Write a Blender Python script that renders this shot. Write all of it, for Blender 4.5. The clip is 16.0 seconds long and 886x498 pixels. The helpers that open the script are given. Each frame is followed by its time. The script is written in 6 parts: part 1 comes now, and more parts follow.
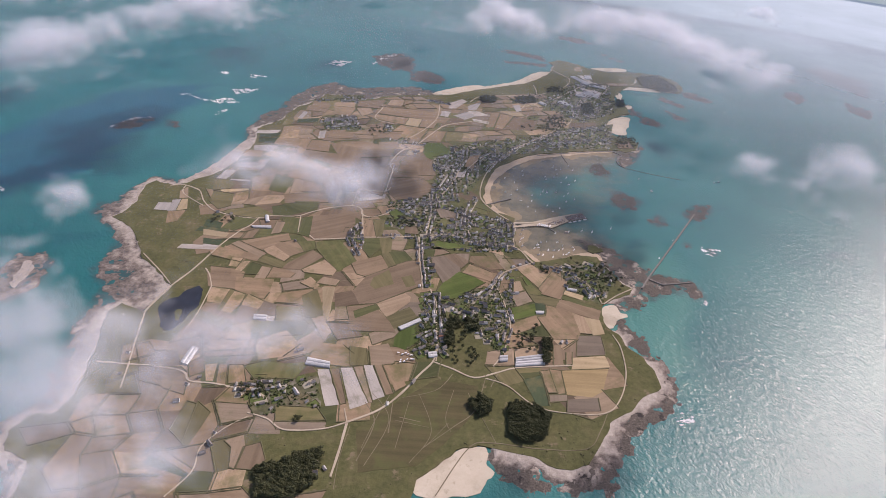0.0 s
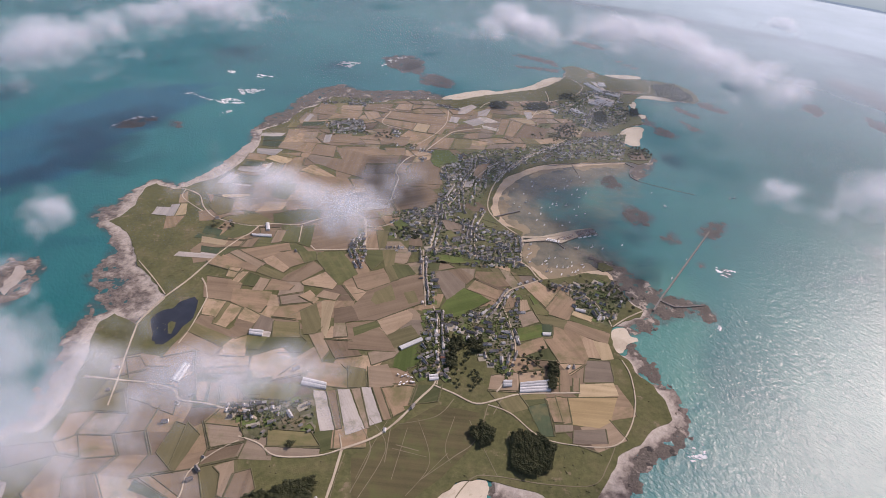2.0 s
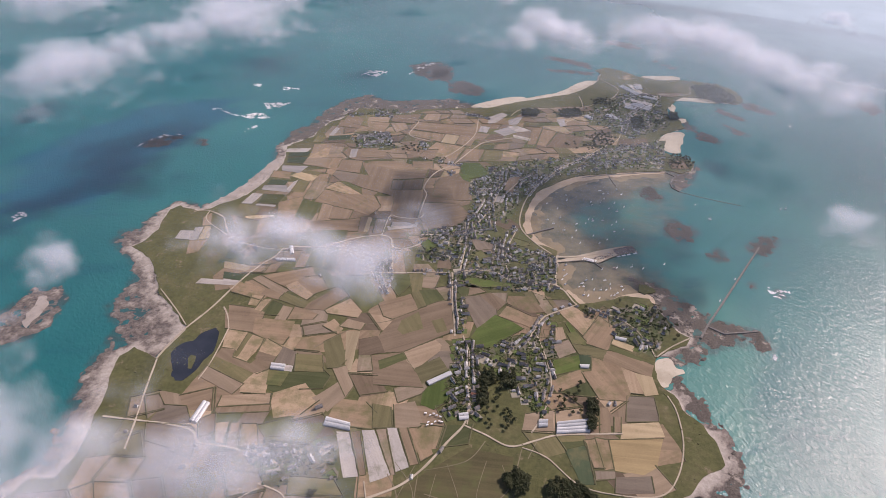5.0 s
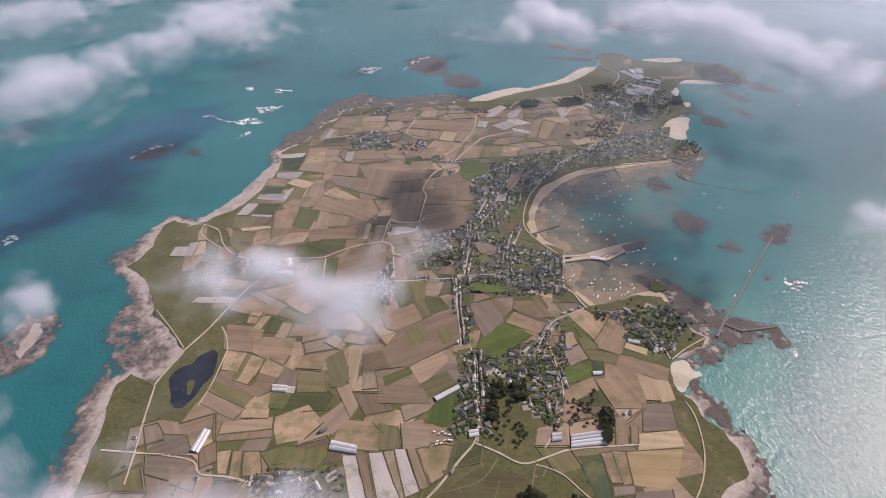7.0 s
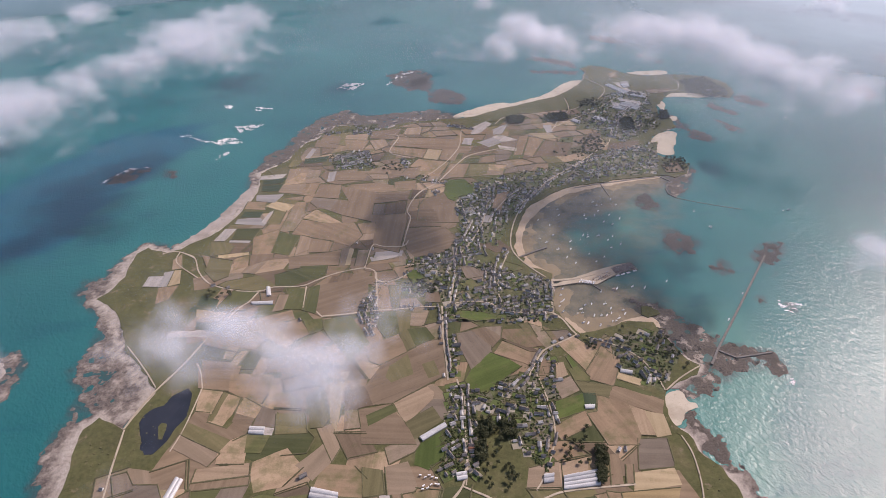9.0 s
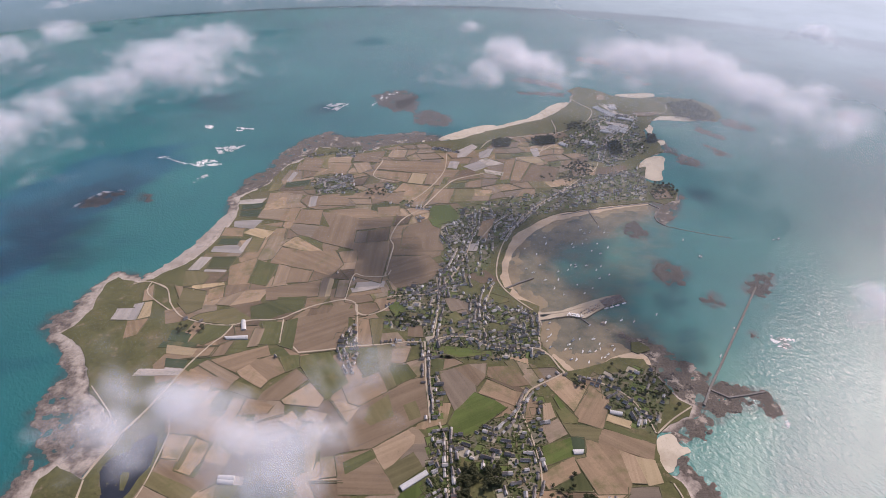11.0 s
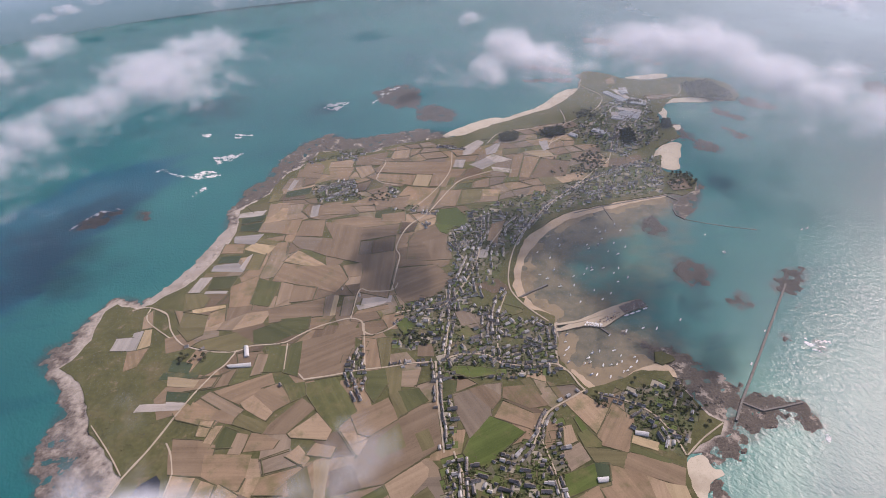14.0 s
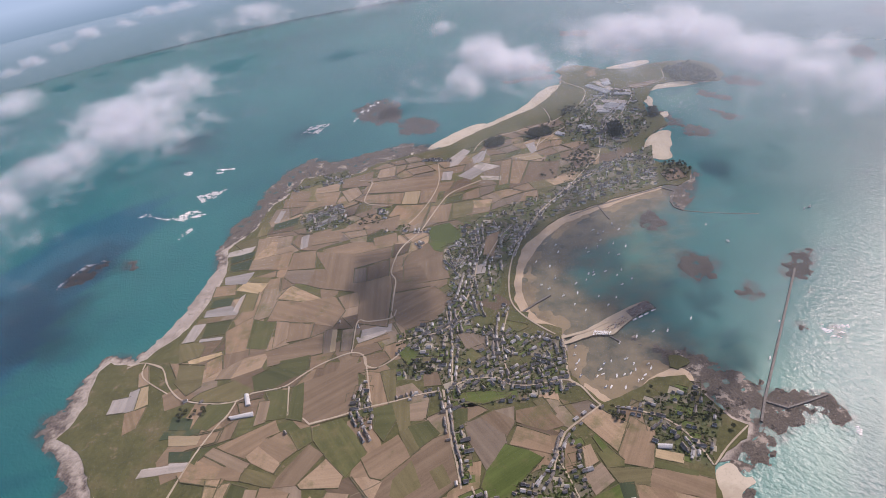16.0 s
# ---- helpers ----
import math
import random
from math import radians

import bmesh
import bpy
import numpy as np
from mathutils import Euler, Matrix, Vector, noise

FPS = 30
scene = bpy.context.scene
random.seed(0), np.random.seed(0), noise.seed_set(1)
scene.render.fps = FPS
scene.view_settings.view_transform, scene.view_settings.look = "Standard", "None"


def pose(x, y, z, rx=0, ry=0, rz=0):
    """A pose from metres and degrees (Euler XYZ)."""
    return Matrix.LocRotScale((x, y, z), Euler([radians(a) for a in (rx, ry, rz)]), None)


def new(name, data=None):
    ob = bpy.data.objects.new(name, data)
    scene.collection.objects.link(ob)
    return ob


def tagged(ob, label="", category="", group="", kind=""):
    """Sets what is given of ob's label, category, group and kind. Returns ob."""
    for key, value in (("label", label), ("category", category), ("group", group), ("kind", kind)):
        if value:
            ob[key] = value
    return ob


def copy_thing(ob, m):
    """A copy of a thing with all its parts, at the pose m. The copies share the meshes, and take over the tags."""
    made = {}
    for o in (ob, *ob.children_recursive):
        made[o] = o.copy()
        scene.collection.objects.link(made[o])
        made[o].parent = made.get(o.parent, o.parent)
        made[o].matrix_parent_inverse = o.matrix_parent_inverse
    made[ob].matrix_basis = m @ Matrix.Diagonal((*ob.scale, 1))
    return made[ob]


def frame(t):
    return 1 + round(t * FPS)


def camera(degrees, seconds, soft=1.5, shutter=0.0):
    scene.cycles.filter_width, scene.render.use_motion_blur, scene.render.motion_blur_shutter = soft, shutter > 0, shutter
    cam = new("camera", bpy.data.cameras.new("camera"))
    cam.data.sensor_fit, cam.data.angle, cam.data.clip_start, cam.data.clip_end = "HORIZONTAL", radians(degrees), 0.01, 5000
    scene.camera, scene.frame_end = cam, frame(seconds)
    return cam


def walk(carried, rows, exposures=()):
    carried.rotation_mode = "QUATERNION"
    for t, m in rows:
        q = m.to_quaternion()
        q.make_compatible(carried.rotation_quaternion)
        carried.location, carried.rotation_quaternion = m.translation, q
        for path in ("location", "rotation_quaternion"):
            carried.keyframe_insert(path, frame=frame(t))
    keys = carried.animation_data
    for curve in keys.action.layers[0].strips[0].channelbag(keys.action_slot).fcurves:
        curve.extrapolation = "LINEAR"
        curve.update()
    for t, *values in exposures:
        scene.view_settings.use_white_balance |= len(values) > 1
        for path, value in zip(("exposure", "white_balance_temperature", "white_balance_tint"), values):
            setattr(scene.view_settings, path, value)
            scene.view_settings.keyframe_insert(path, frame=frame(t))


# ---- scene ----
cam = camera(74.0, 16.0, soft=0.5)
ROWS = [  # t, x, y, z, yaw, pitch, roll
    (0.0, 0.00, 0.00, 986.00, 1.898, -34.925, -3.851),
    (0.5, 0.14, 18.62, 987.16, 2.242, -35.499, -4.117),
    (1.0, 0.31, 36.88, 988.37, 2.584, -35.709, -4.371),
    (1.5, 0.51, 54.86, 989.63, 2.902, -35.506, -4.601),
    (2.0, 0.74, 72.63, 990.93, 3.269, -35.208, -4.710),
    (2.5, 1.01, 90.27, 992.27, 3.616, -34.815, -4.811),
    (3.0, 1.34, 107.82, 993.66, 4.007, -34.479, -4.927),
    (3.5, 1.72, 125.35, 995.10, 4.490, -34.125, -4.419),
    (4.0, 2.17, 142.87, 996.58, 5.032, -34.168, -3.795),
    (4.5, 2.68, 160.44, 998.10, 5.343, -34.851, -3.065),
    (5.1, 3.41, 181.61, 999.99, 5.496, -35.599, -2.131),
    (5.7, 4.25, 202.90, 1001.95, 5.302, -36.175, -1.183),
    (6.3, 5.24, 224.34, 1003.97, 4.902, -36.534, -0.371),
    (7.0, 6.58, 249.55, 1006.40, 4.366, -36.618, 0.202),
    (7.5, 7.67, 267.67, 1008.20, 4.006, -36.533, 0.413),
    (8.0, 8.88, 285.90, 1010.04, 3.631, -36.270, 0.579),
    (8.5, 10.21, 304.21, 1011.92, 3.259, -36.072, 0.470),
    (9.0, 11.69, 322.60, 1013.85, 2.927, -35.880, 0.275),
    (9.6, 13.64, 344.74, 1016.23, 2.572, -35.478, 0.031),
    (10.2, 15.81, 366.93, 1018.67, 2.304, -34.946, -0.231),
    (10.8, 18.20, 389.15, 1021.17, 2.120, -34.605, -0.514),
    (11.5, 21.30, 415.04, 1024.18, 2.012, -34.877, -0.873),
    (12.0, 23.72, 433.49, 1026.38, 1.976, -35.441, -1.141),
    (12.5, 26.33, 451.88, 1028.62, 1.899, -35.885, -0.955),
    (13.0, 29.12, 470.19, 1030.91, 1.970, -36.127, -0.088),
    (13.5, 32.12, 488.40, 1033.25, 1.937, -36.100, 1.205),
    (14.0, 35.31, 506.48, 1035.63, 1.622, -36.294, 2.508),
    (14.5, 38.72, 524.44, 1038.05, 0.895, -36.484, 3.954),
    (15.0, 42.35, 542.26, 1040.52, 0.022, -36.471, 5.458),
    (15.5, 46.20, 559.92, 1043.04, -0.972, -36.394, 6.533),
    (16.0, 50.29, 577.42, 1045.60, -2.068, -36.479, 7.499),
]
SUN_HIGH, SUN_AZ = 43.0, 49.0  # degrees above the horizon; degrees to the right of straight ahead
walk(cam, [(t, pose(x, y, z, 90 + pitch, roll, yaw)) for t, x, y, z, yaw, pitch, roll in ROWS], exposures=[(0.0, 0.25, 6780, 26.0), (16.0, 0.25, 6780, 26.0)])
scene.cycles.transparent_max_bounces = 48

world = bpy.data.worlds.new("sky")
scene.world = world
world.use_nodes = True
wn = world.node_tree
sky = wn.nodes.new("ShaderNodeTexSky")
sky.sky_type, sky.sun_disc = "NISHITA", False
sky.sun_elevation, sky.sun_rotation = radians(SUN_HIGH), radians(SUN_AZ)
sky.altitude, sky.air_density, sky.dust_density, sky.ozone_density = 900, 1.0, 2.5, 1.0
wn.links.new(sky.outputs[0], wn.nodes["Background"].inputs["Color"])
wn.nodes["Background"].inputs["Strength"].default_value = 0.12
sun = new("sun", bpy.data.lights.new("sun", "SUN"))
sun.data.energy, sun.data.angle, sun.data.color = 3.6, radians(0.53), (1.0, 0.95, 0.87)
to_sun = Vector((math.sin(radians(SUN_AZ)) * math.cos(radians(SUN_HIGH)), math.cos(radians(SUN_AZ)) * math.cos(radians(SUN_HIGH)), math.sin(radians(SUN_HIGH))))
sun.matrix_world = Matrix.Translation((0, 0, 2000)) @ to_sun.to_track_quat("Z", "Y").to_matrix().to_4x4()


# ---- materials ----
class Nodes:
    """A small node material: a Principled surface and short calls to wire it."""

    def __init__(self, name, rough=0.9, spec=0.3):
        self.mat = bpy.data.materials.new(name)
        self.mat.use_nodes = True
        self.tree = self.mat.node_tree
        self.bsdf = self.tree.nodes["Principled BSDF"]
        self.bsdf.inputs["Roughness"].default_value = rough
        self.bsdf.inputs["Specular IOR Level"].default_value = spec
        self.coord = self.node("ShaderNodeNewGeometry").outputs["Position"]

    def node(self, kind, **values):
        n = self.tree.nodes.new(kind)
        for key, value in values.items():
            n.inputs[key.replace("_", " ")].default_value = value
        return n

    def link(self, a, b):
        self.tree.links.new(a, b)

    def noise(self, scale, detail=4.0, rough=0.55, stretch=None, turn=0.0):
        n = self.node("ShaderNodeTexNoise", Scale=scale, Detail=detail, Roughness=rough)
        v = self.coord
        if stretch:
            m = self.node("ShaderNodeMapping", Scale=tuple(1 / q for q in stretch), Rotation=(0, 0, turn))
            m.vector_type = "TEXTURE"
            self.link(v, m.inputs["Vector"])
            v = m.outputs[0]
        self.link(v, n.inputs["Vector"])
        return n.outputs["Fac"]

    def ramp(self, fac, stops):
        r = self.tree.nodes.new("ShaderNodeValToRGB")
        e = r.color_ramp.elements
        while len(e) < len(stops):
            e.new(0.5)
        for slot, (at, c) in zip(e, stops):
            slot.position, slot.color = at, (*c, 1) if len(c) == 3 else c
        self.link(fac, r.inputs[0])
        return r.outputs[0]

    def steps(self, fac, low, high):
        n = self.tree.nodes.new("ShaderNodeMapRange")
        n.interpolation_type = "SMOOTHSTEP"
        n.inputs[1].default_value, n.inputs[2].default_value = low, high
        self.link(fac, n.inputs[0])
        return n.outputs[0]

    def mix(self, fac, a, b, blend="MIX"):
        n = self.tree.nodes.new("ShaderNodeMix")
        n.data_type, n.blend_type = "RGBA", blend
        for socket, value in ((n.inputs[0], fac), (n.inputs[6], a), (n.inputs[7], b)):
            if isinstance(value, (int, float)):
                socket.default_value = value
            elif isinstance(value, tuple):
                socket.default_value = (*value, 1)
            else:
                self.link(value, socket)
        return n.outputs[2]

    def math(self, op, a, b=0.0):
        n = self.tree.nodes.new("ShaderNodeMath")
        n.operation = op
        for socket, value in ((n.inputs[0], a), (n.inputs[1], b)):
            if isinstance(value, (int, float)):
                socket.default_value = value
            else:
                self.link(value, socket)
        return n.outputs[0]

    def attr(self, name):
        n = self.tree.nodes.new("ShaderNodeAttribute")
        n.attribute_name = name
        return n.outputs["Fac"]

    def chance(self):
        return self.tree.nodes.new("ShaderNodeObjectInfo").outputs["Random"]

    def island(self):
        return self.tree.nodes.new("ShaderNodeNewGeometry").outputs["Random Per Island"]

    def colour(self, c):
        self.link(c, self.bsdf.inputs["Base Color"])
        return self

    def bump(self, height, strength, distance):
        b = self.node("ShaderNodeBump", Strength=strength, Distance=distance)
        self.link(height, b.inputs["Height"])
        self.link(b.outputs[0], self.bsdf.inputs["Normal"])
        return self


def plain(name, a, b, scale, rough=0.9, spec=0.3, fine=None):
    """A two-tone material with coarse stains, fine grain and a step from object to object."""
    n = Nodes(name, rough, spec)
    c = n.ramp(n.noise(scale), [(0.3, a), (0.7, b)])
    c = n.mix(0.35, c, n.ramp(n.noise(fine or scale * 9, 2), [(0.3, tuple(v * 0.6 for v in a)), (0.7, tuple(min(1, v * 1.3) for v in b))]))
    bright = n.ramp(n.chance(), [(0.0, (0.78, 0.78, 0.78)), (1.0, (1.15, 1.12, 1.08))])
    return n.colour(n.mix(1.0, c, bright, "MULTIPLY")).mat


def soil(name, a, b, turn, rough=0.95):
    """Tilled ground: damp stains, broad working bands, fine furrows that run one way, and weeds in patches."""
    n = Nodes(name, rough, 0.2)
    mid = tuple((p + q) / 2 for p, q in zip(a, b))
    c = n.ramp(n.noise(0.014, 5, 0.6), [(0.3, tuple(v * 0.82 for v in a)), (0.7, tuple(v * 1.08 for v in b))])
    c = n.mix(0.5, c, n.ramp(n.noise(0.10, 2, 0.5, (1.0, 0.02, 1.0), turn), [(0.35, tuple(v * 0.78 for v in a)), (0.65, tuple(v * 1.16 for v in b))]))
    c = n.mix(0.16, c, n.ramp(n.noise(0.5, 3, 0.6, (1.0, 0.04, 1.0), turn), [(0.25, tuple(v * 0.7 for v in a)), (0.75, tuple(v * 1.2 for v in b))]))
    c = n.mix(0.25, c, n.ramp(n.noise(0.35, 4, 0.7), [(0.3, tuple(v * 0.6 for v in a)), (0.7, b)]))
    weeds = (0.085, 0.098, 0.038) if mid[0] > mid[1] * 1.05 else (0.150, 0.128, 0.066)
    patch = n.math("ADD", n.noise(0.02, 5, 0.7), n.math("MULTIPLY", n.math("SUBTRACT", n.chance(), 0.55), 0.28))
    c = n.mix(n.math("MULTIPLY", n.steps(patch, 0.54, 0.76), 0.6), c, weeds)
    bright = n.ramp(n.chance(), [(0.0, (0.74, 0.75, 0.77)), (0.5, (0.95, 0.94, 0.93)), (1.0, (1.20, 1.15, 1.1))])
    n.colour(n.mix(1.0, c, bright, "MULTIPLY"))
    return n.bump(n.noise(0.35, 3, 0.6, (1.0, 0.03, 1.0), turn), 0.3, 0.3).mat


# ground under everything: rough grass, heath and bare earth
n = Nodes("rough_grass", 0.95, 0.15)
g = n.ramp(n.noise(0.012, 6, 0.6), [(0.30, (0.060, 0.062, 0.027)), (0.5, (0.092, 0.096, 0.037)), (0.68, (0.150, 0.126, 0.068))])
g = n.mix(0.45, g, n.ramp(n.noise(0.11, 6, 0.65), [(0.3, (0.046, 0.046, 0.022)), (0.7, (0.150, 0.142, 0.068))]))
g = n.mix(n.steps(n.noise(0.028, 5, 0.7), 0.58, 0.70), g, (0.185, 0.145, 0.095))
GRASS = n.colour(g).bump(n.noise(0.3, 5), 0.5, 1.0).mat

SOILS = {}
for turn in range(6):
    a = turn * math.pi / 6
    SOILS["b", turn] = soil("brown_soil", (0.200, 0.144, 0.094), (0.275, 0.203, 0.136), a)
    SOILS["p", turn] = soil("pale_soil", (0.290, 0.210, 0.139), (0.360, 0.273, 0.187), a)
    SOILS["d", turn] = soil("dark_soil", (0.130, 0.096, 0.065), (0.190, 0.141, 0.096), a)
    SOILS["k", turn] = soil("grey_soil", (0.190, 0.146, 0.109), (0.260, 0.210, 0.157), a)
    SOILS["y", turn] = soil("straw_stubble", (0.370, 0.283, 0.170), (0.450, 0.356, 0.226), a)
    SOILS["Y", turn] = soil("tan_stubble", (0.330, 0.239, 0.122), (0.420, 0.312, 0.165), a)
    SOILS["g", turn] = soil("pasture", (0.070, 0.084, 0.034), (0.118, 0.122, 0.055), a)
    SOILS["m", turn] = soil("meadow", (0.062, 0.092, 0.024), (0.100, 0.132, 0.040), a)
    SOILS["s", turn] = soil("fallow", (0.130, 0.120, 0.058), (0.185, 0.160, 0.085), a)
    SOILS["G", turn] = soil("green_crop", (0.040, 0.062, 0.036), (0.070, 0.092, 0.052), a)
    SOILS["h", turn] = soil("heath", (0.062, 0.056, 0.029), (0.100, 0.088, 0.046), a)
    SOILS["w", turn] = soil("crop_fleece", (0.30, 0.272, 0.245), (0.43, 0.395, 0.36), a, 0.6)
SOIL_WORDS = {"b": "brown tilled field with fine furrows", "p": "pale tan tilled field with furrows", "d": "dark damp tilled field", "k": "grey-brown bare field", "y": "pale straw-coloured stubble field",
              "Y": "tan stubble field with harvest marks", "g": "green pasture plot", "m": "bright green meadow", "s": "olive fallow plot with weeds", "G": "dark green vegetable crop", "h": "brown heath with pale trodden lines", "w": "field covered with pale crop fleece"}

n = Nodes("shore_rock", 0.9, 0.3)
c = n.ramp(n.noise(0.03, 6, 0.65), [(0.34, (0.038, 0.033, 0.030)), (0.52, (0.075, 0.062, 0.053)), (0.68, (0.150, 0.124, 0.103))])
c = n.mix(0.5, c, n.ramp(n.noise(0.22, 5, 0.7), [(0.32, (0.040, 0.033, 0.027)), (0.7, (0.235, 0.198, 0.162))]))
c = n.mix(n.steps(n.noise(0.021, 6, 0.7), 0.55, 0.64), c, (0.34, 0.285, 0.235))
c = n.mix(n.steps(n.noise(0.030, 6, 0.7), 0.55, 0.62), c, (0.034, 0.030, 0.028))
ROCK = n.colour(c).bump(n.noise(0.25, 6, 0.7), 0.8, 2.0).mat
# bare rock and pebbles above the tide, brown weed towards the water line
n = Nodes("tidal_fringe", 0.9, 0.3)
split = n.node("ShaderNodeSeparateXYZ")
n.link(n.coord, split.inputs[0])
tide = n.math("ADD", split.outputs["Z"], n.math("MULTIPLY", n.math("SUBTRACT", n.noise(0.04, 5, 0.65), 0.5), 2.6))
c = n.ramp(n.math("DIVIDE", tide, 3.0), [(0.05, (0.052, 0.042, 0.038)), (0.20, (0.118, 0.090, 0.076)), (0.40, (0.34, 0.29, 0.245)), (0.65, (0.50, 0.435, 0.37))])
FRINGE = n.colour(n.mix(0.38, c, n.ramp(n.noise(0.10, 6, 0.75), [(0.36, (0.045, 0.037, 0.033)), (0.64, (0.40, 0.34, 0.29))]))).bump(n.noise(0.25, 6, 0.7), 0.8, 2.0).mat
n = Nodes("weedy_rock", 0.85, 0.3)
c = n.ramp(n.noise(0.04, 6, 0.65), [(0.34, (0.027, 0.027, 0.027)), (0.66, (0.078, 0.073, 0.068))])
WEEDROCK = n.colour(n.mix(0.4, c, n.ramp(n.noise(0.3, 4, 0.7), [(0.34, (0.018, 0.018, 0.018)), (0.68, (0.16, 0.142, 0.124))]))).bump(n.noise(0.25, 6, 0.7), 0.8, 2.0).mat


def sand(name, a, b, stain):
    n = Nodes(name, 0.9, 0.2)
    c = n.ramp(n.noise(0.015, 5, 0.6), [(0.3, a), (0.7, b)])
    c = n.mix(n.steps(n.noise(0.05, 6, 0.7), 0.56, 0.72), c, stain)
    c = n.mix(n.math("MULTIPLY", n.steps(n.noise(0.011, 5, 0.65), 0.48, 0.66), 0.7), c, stain)
    return n.colour(n.mix(0.15, c, n.ramp(n.noise(0.6, 3), [(0.3, tuple(v * 0.7 for v in a)), (0.7, b)]))).mat


SANDS = {"o": sand("tan_sand", (0.40, 0.305, 0.21), (0.52, 0.41, 0.30), (0.33, 0.25, 0.17)), "a": sand("pale_sand", (0.45, 0.385, 0.295), (0.58, 0.51, 0.405), (0.34, 0.28, 0.205)), "r": sand("wet_sand", (0.200, 0.160, 0.105), (0.275, 0.215, 0.140), (0.120, 0.102, 0.072)),
         "c": sand("shingle", (0.30, 0.255, 0.22), (0.41, 0.36, 0.315), (0.19, 0.155, 0.13)), "p": sand("mixed_shore", (0.28, 0.23, 0.18), (0.40, 0.33, 0.26), (0.14, 0.11, 0.09))}
TRACK = sand("pale_track", (0.37, 0.305, 0.225), (0.47, 0.395, 0.30), (0.30, 0.245, 0.18))
JETTYSTONE = plain("wet_jetty_stone", (0.125, 0.115, 0.106), (0.215, 0.198, 0.182), 0.15)
TRODDEN = sand("trodden_turf", (0.15, 0.125, 0.08), (0.21, 0.175, 0.12), (0.11, 0.10, 0.055))
HEDGE = plain("hedge_leaves", (0.066, 0.066, 0.034), (0.130, 0.118, 0.064), 0.12, fine=0.8)
LEAF = plain("dark_foliage", (0.032, 0.037, 0.018), (0.074, 0.080, 0.036), 0.3, fine=1.5)
SHRUB = plain("garden_foliage", (0.030, 0.042, 0.016), (0.085, 0.105, 0.036), 0.2, fine=1.0)
BARK = plain("bark", (0.09, 0.07, 0.05), (0.15, 0.12, 0.09), 1.0)
RENDER_WHITE = plain("white_render", (0.70, 0.68, 0.64), (0.82, 0.80, 0.77), 0.3)
STONE = plain("granite_wall", (0.30, 0.27, 0.24), (0.42, 0.38, 0.34), 0.4)
SLATE = plain("slate_roof", (0.125, 0.112, 0.104), (0.250, 0.226, 0.210), 0.4, 0.5, 0.5)
LIGHTROOF = plain("pale_roof_sheet", (0.32, 0.31, 0.30), (0.46, 0.45, 0.44), 0.3, 0.5)
REDROOF = plain("rust_red_roof", (0.20, 0.095, 0.065), (0.27, 0.13, 0.09), 0.3)
BRICKY = plain("chimney_brick", (0.28, 0.18, 0.13), (0.38, 0.27, 0.2), 1.0)
PANE = plain("window_glass", (0.03, 0.035, 0.04), (0.05, 0.055, 0.06), 1.0, 0.1, 0.5)
PAINT = plain("blue_grey_paint", (0.12, 0.18, 0.24), (0.18, 0.24, 0.3), 1.0, 0.5)
GLASSHOUSE = plain("greenhouse_film", (0.40, 0.40, 0.40), (0.54, 0.54, 0.54), 0.08, 0.35, 0.5)
HULL = plain("white_hull", (0.72, 0.72, 0.72), (0.82, 0.82, 0.82), 1.0, 0.35, 0.5)
HULLBLUE = plain("dark_hull", (0.06, 0.09, 0.14), (0.10, 0.13, 0.2), 1.0, 0.35, 0.5)
FOAMW = plain("sea_foam", (0.75, 0.78, 0.78), (0.88, 0.9, 0.9), 0.2)
POND = Nodes("pond_water", 0.12, 0.5)
POND = POND.colour(POND.ramp(POND.noise(0.02), [(0.3, (0.020, 0.024, 0.032)), (0.7, (0.034, 0.038, 0.048))])).mat

n = Nodes("village_gardens", 0.95, 0.15)
vor = n.node("ShaderNodeTexVoronoi", Scale=0.05)
n.link(n.coord, vor.inputs["Vector"])
c = n.ramp(vor.outputs["Color"], [(0.20, (0.062, 0.080, 0.028)), (0.36, (0.085, 0.108, 0.036)), (0.5, (0.150, 0.125, 0.085)), (0.6, (0.066, 0.074, 0.032)), (0.74, (0.235, 0.205, 0.165))])
GARDEN = n.colour(n.mix(0.45, c, n.ramp(n.noise(0.11, 5, 0.7), [(0.32, (0.028, 0.032, 0.018)), (0.68, (0.165, 0.160, 0.095))]))).mat
n = Nodes("garden_plots", 0.95, 0.15)
c = n.ramp(n.island(), [(0.0, (0.070, 0.118, 0.026)), (0.25, (0.108, 0.150, 0.040)), (0.42, (0.060, 0.076, 0.030)), (0.58, (0.190, 0.142, 0.098)), (0.70, (0.125, 0.135, 0.058)), (0.80, (0.40, 0.345, 0.28)), (1.0, (0.46, 0.41, 0.35))])
LAWNS = n.colour(n.mix(0.4, c, n.ramp(n.noise(0.3, 4, 0.7), [(0.3, (0.036, 0.044, 0.020)), (0.7, (0.165, 0.165, 0.085))]))).mat

